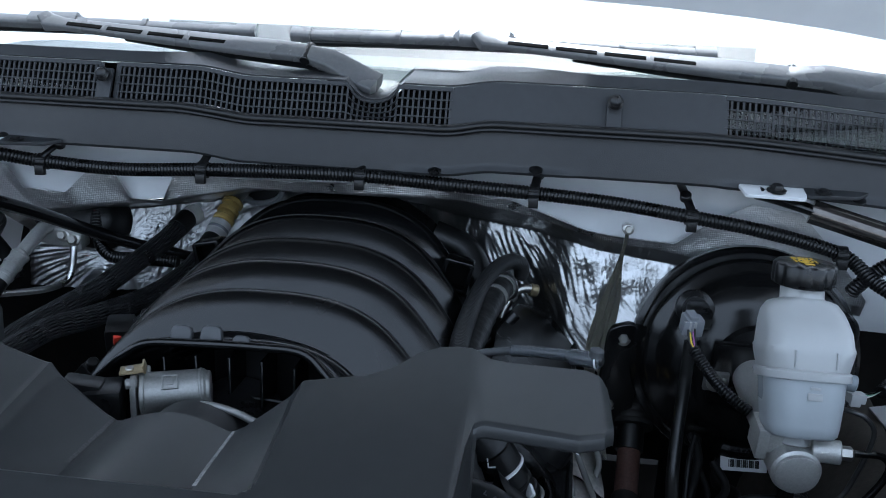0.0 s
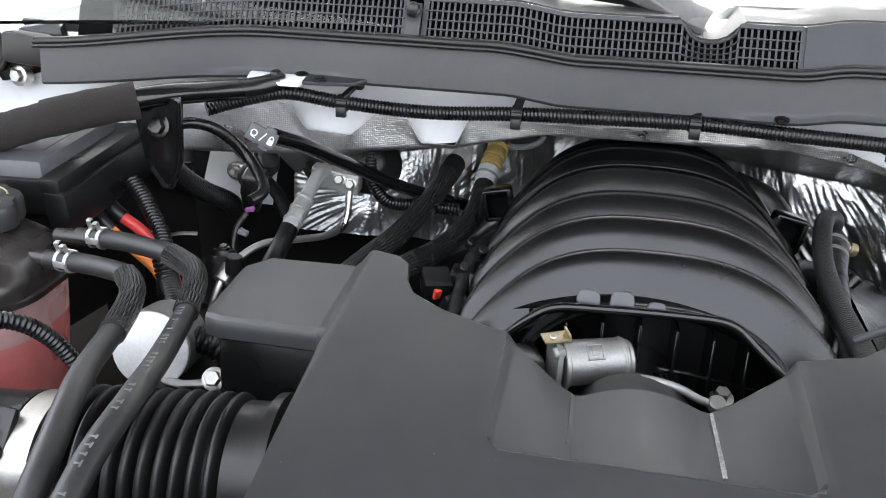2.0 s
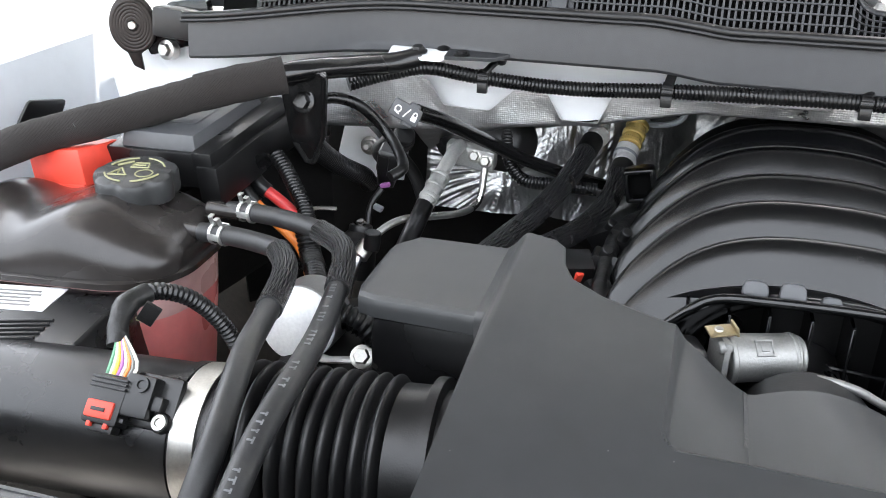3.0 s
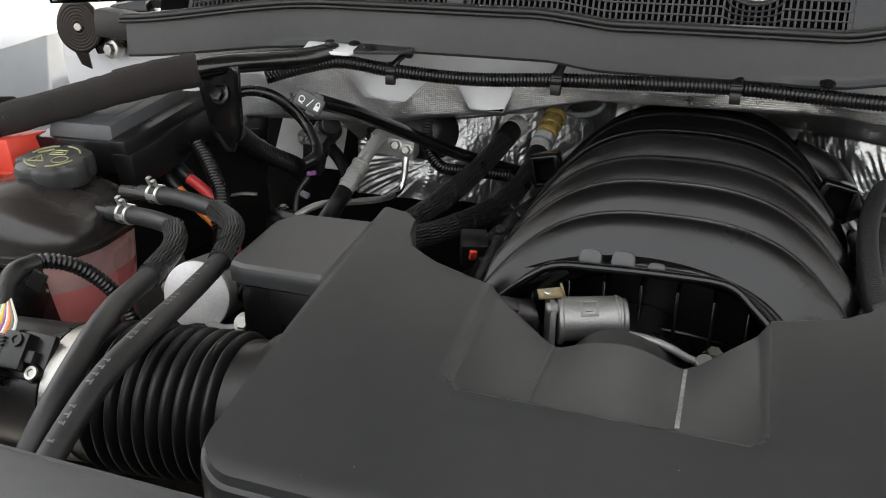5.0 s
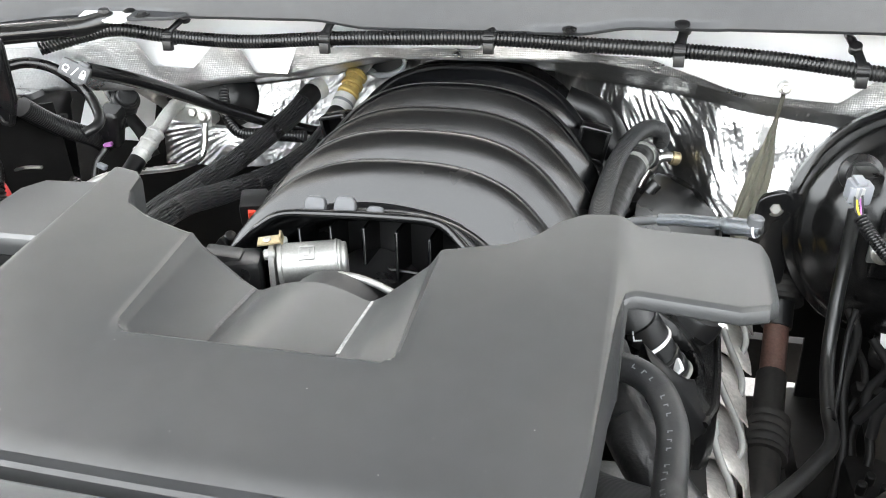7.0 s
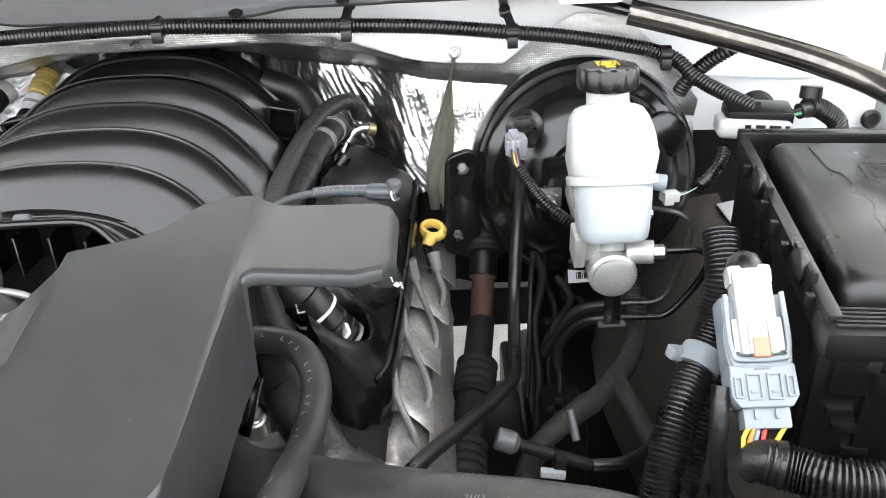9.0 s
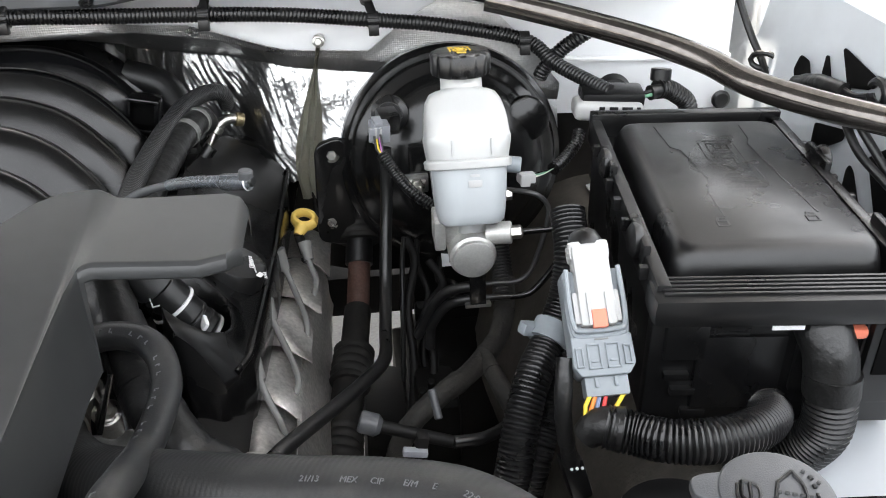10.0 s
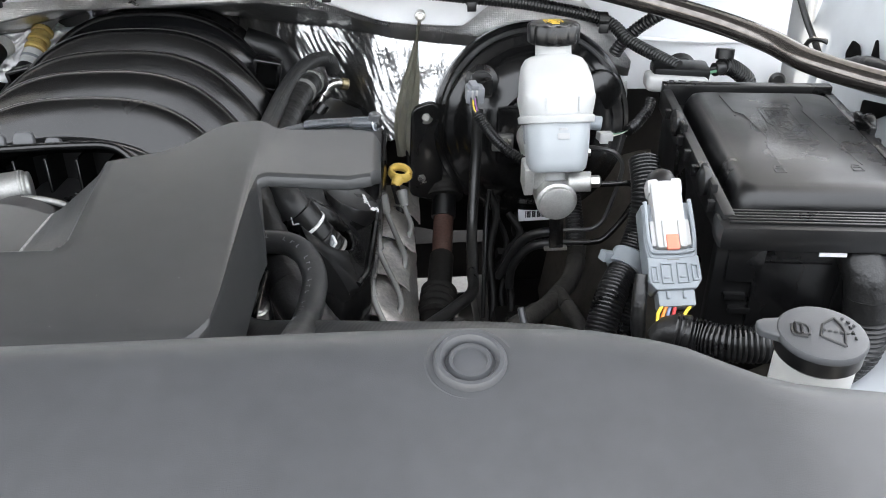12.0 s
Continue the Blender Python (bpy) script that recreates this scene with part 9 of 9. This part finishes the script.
    part("thin_pipe", tube([(-0.338, 0.953, 1.064), (-0.3375, 0.945, 1.05), (-0.338, 0.938, 1.025), (-0.342, 0.928, 1.011), (-0.354, 0.9, 1.0085), (-0.38, 0.86, 1.014), (-0.398, 0.825, 1.0205), (-0.412, 0.795, 1.016), (-0.423, 0.765, 1.0), (-0.43, 0.75, 0.972), (-0.435, 0.745, 0.93)], 0.0043, 12), ALUTUBE, c)
    part("pipe_collar", rod((-0.419, 0.775, 1.008), (-0.425, 0.76, 0.995), 0.0095), STEEL, c)
    part("service_cap", rod((-0.412, 0.765, 1.005), (-0.41, 0.765, 1.025), 0.009), BLACK, c)
    # sleeved heater hoses with their couplings
    for pts, lab in (([(-0.205, 1.07, 1.09), (-0.22, 1.03, 1.08), (-0.229, 0.98, 1.062), (-0.239, 0.92, 1.049), (-0.256, 0.86, 1.033), (-0.279, 0.8, 1.02), (-0.295, 0.75, 1.01), (-0.31, 0.7, 0.99)], 0),
                     ([(-0.175, 1.035, 1.068), (-0.178, 1.01, 1.058), (-0.18, 0.975, 1.044), (-0.187, 0.93, 1.03), (-0.206, 0.87, 1.02), (-0.237, 0.8, 1.018), (-0.262, 0.75, 1.018), (-0.29, 0.69, 1.0)], 1)):
        h = thing("sleeved_heater_hose", pts[3], "black braided-sleeve heater hose", "heater hose", "heater hoses")
        part("sleeve", tube(pts[1:], 0.0128, 22), BRAID, h)
        part("collar", tube([pts[1], Vector(pts[1]).lerp(Vector(pts[2]), 0.5)], 0.0138, 20), RUBBER, h)
        part("ring", tube([Vector(pts[0]).lerp(Vector(pts[1]), 0.62), Vector(pts[0]).lerp(Vector(pts[1]), 0.98)], 0.0142, 20), PALEALU, h, "silver crimp ring")
    y = thing("heater_quick_coupling", (-0.172, 1.045, 1.08), "amber plastic quick coupling on the heater pipe", "coupling")
    a, b = Vector((-0.169, 1.072, 1.1)), Vector((-0.1785, 1.03, 1.065))
    part("body", rod(b.lerp(a, 0.2), a, 0.0122, 26, 0.002), OCHRE, y)
    for k in (0.3, 0.55, 0.82):
        part("ridge", rod(b.lerp(a, k), b.lerp(a, k + 0.12), 0.0148, 26, 0.001), OCHRE, y)
    part("lock_ring", rod(b.lerp(a, -0.12), b.lerp(a, 0.24), 0.0146, 24), PALEALU, y, "silver lock ring")
    part("ring_print", rod(b.lerp(a, -0.02), b.lerp(a, 0.06), 0.0149, 24, 0.0004), PLUGGREY, y)
    part("pipe", tube([a, (-0.162, 1.095, 1.112), (-0.155, 1.14, 1.125)], 0.0095, 16), ALUTUBE, y)
    gr = thing("pipe_grommet", (-0.155, 1.13, 1.11), "oval opening with grey lip round the heater pipe", "grommet")
    part("lip", tube([(-0.152 + 0.038 * math.cos(q), 1.115, 1.108 + 0.02 * math.sin(q)) for q in span(0, 2 * math.pi, 30)], 0.004, 8), GREYPAINT, gr)
    part("opening", slab([(0.036 * math.cos(q), 0.018 * math.sin(q)) for q in span(0, 2 * math.pi, 30)[:-1]], 0, 0.004, facing((-0.152, 1.12, 1.108), (1, 0, 0), (0, 0, 1))), RUBBER, gr)
    pipe("bulkhead_conduit", [(-0.318, 0.985, 1.1), (-0.317, 0.97, 1.09), (-0.309, 0.955, 1.064), (-0.288, 0.945, 1.045), (-0.25, 0.945, 1.044), (-0.2, 0.95, 1.042)], 0.0082, CONDUIT, "corrugated conduit bending along the bulkhead", "conduit", rings=(0.004, 0.0014))
    # injector plugs under the manifold's edge
    i = thing("injector_plug", (-0.19, 0.78, 1.0), "black injector plug with red lock beside the manifold", "connector")
    part("body", box((0.03, 0.035, 0.03), pose(-0.194, 0.785, 1.008, 15, 0, 20), 0.004), BLACK, i)
    part("lock", box((0.008, 0.007, 0.012), pose(-0.19, 0.768, 1.008, 25, 0, 40), 0.0015), REDPLASTIC, i, "red lock")
    for k, (q, s) in enumerate((((-0.175, 0.8, 1.01), 0.03), ((-0.16, 0.83, 1.02), 0.028), ((-0.17, 0.76, 0.99), 0.032), ((-0.2, 0.73, 0.98), 0.03), ((-0.18, 0.88, 1.01), 0.03))):
        solo("coil_plug", merge(box((s * 0.7, s, s), pose(*q, 15 * k, 20 - 9 * k, 25 * k), 0.004), rod(q, Vector(q) + Vector((0.01, -0.012, 0.024)), 0.006)), BLACK, q, "black ignition coil plug beside the manifold", "connector", "coil plugs")
    solo("plug_clip", rod((-0.168, 0.775, 1.012), (-0.155, 0.79, 1.02), 0.0075), GREYPLASTIC, (-0.168, 0.775, 1.012), "grey round clip among the plugs", "clip")
    pipe("injector_loom", [(-0.14, 0.92, 1.03), (-0.16, 0.86, 1.03), (-0.165, 0.8, 1.022), (-0.165, 0.74, 1.01), (-0.16, 0.68, 1.0)], 0.008, TAPE, "taped injector loom along the manifold", "harness", wob=0.25)
    # round aluminium can beside the tank
    n = thing("vacuum_pump", (-0.375, 0.545, 1.02), "round bare aluminium pump body beside the coolant tank", "pump")
    a, b = Vector((-0.4019, 0.5750, 1.0093)), Vector((-0.4079, 0.6235, 0.9993))
    part("can", rod(a, b, 0.034, 36, 0.003), ALU, n)
    part("face", lathe([(0, 0), (0.0335, 0), (0.0335, 0.001), (0.032, 0.002), (0, 0.0022)], frame_of(a, a + (a - b)), 36), PALEALU, n)
    part("spigot", rod((-0.4381, 0.6000, 0.9993), (-0.4581, 0.6000, 0.9993), 0.006), ALU, n)
    part("plug", tube([(-0.3769, 0.6050, 1.0093), (-0.3589, 0.6070, 1.0033), (-0.3409, 0.6100, 0.9893)], 0.012, 16, rings=(0.006, 0.002)), BLACK, n)
    part("bracket", tube([(-0.392, 0.575, 0.983), (-0.37, 0.562, 0.988), (-0.35, 0.55, 0.998), (-0.33, 0.544, 1.005)], 0.0055, 12, flat=0.5), ALU, n)
    part("bolt", hexbolt((-0.326, 0.538, 1.012), (0.1, -0.8, 0.6), 0.0068, 0.008), STEEL, n)
    d = thing("belt_drive_housing", (-0.35, 0.55, 0.95), "dark accessory drive housing low in the bay", "housing")
    part("body", bxyz(-0.42, -0.32, 0.55, 0.7, 0.8, 0.985, 0.02), DARK, d)


left_plumbing()
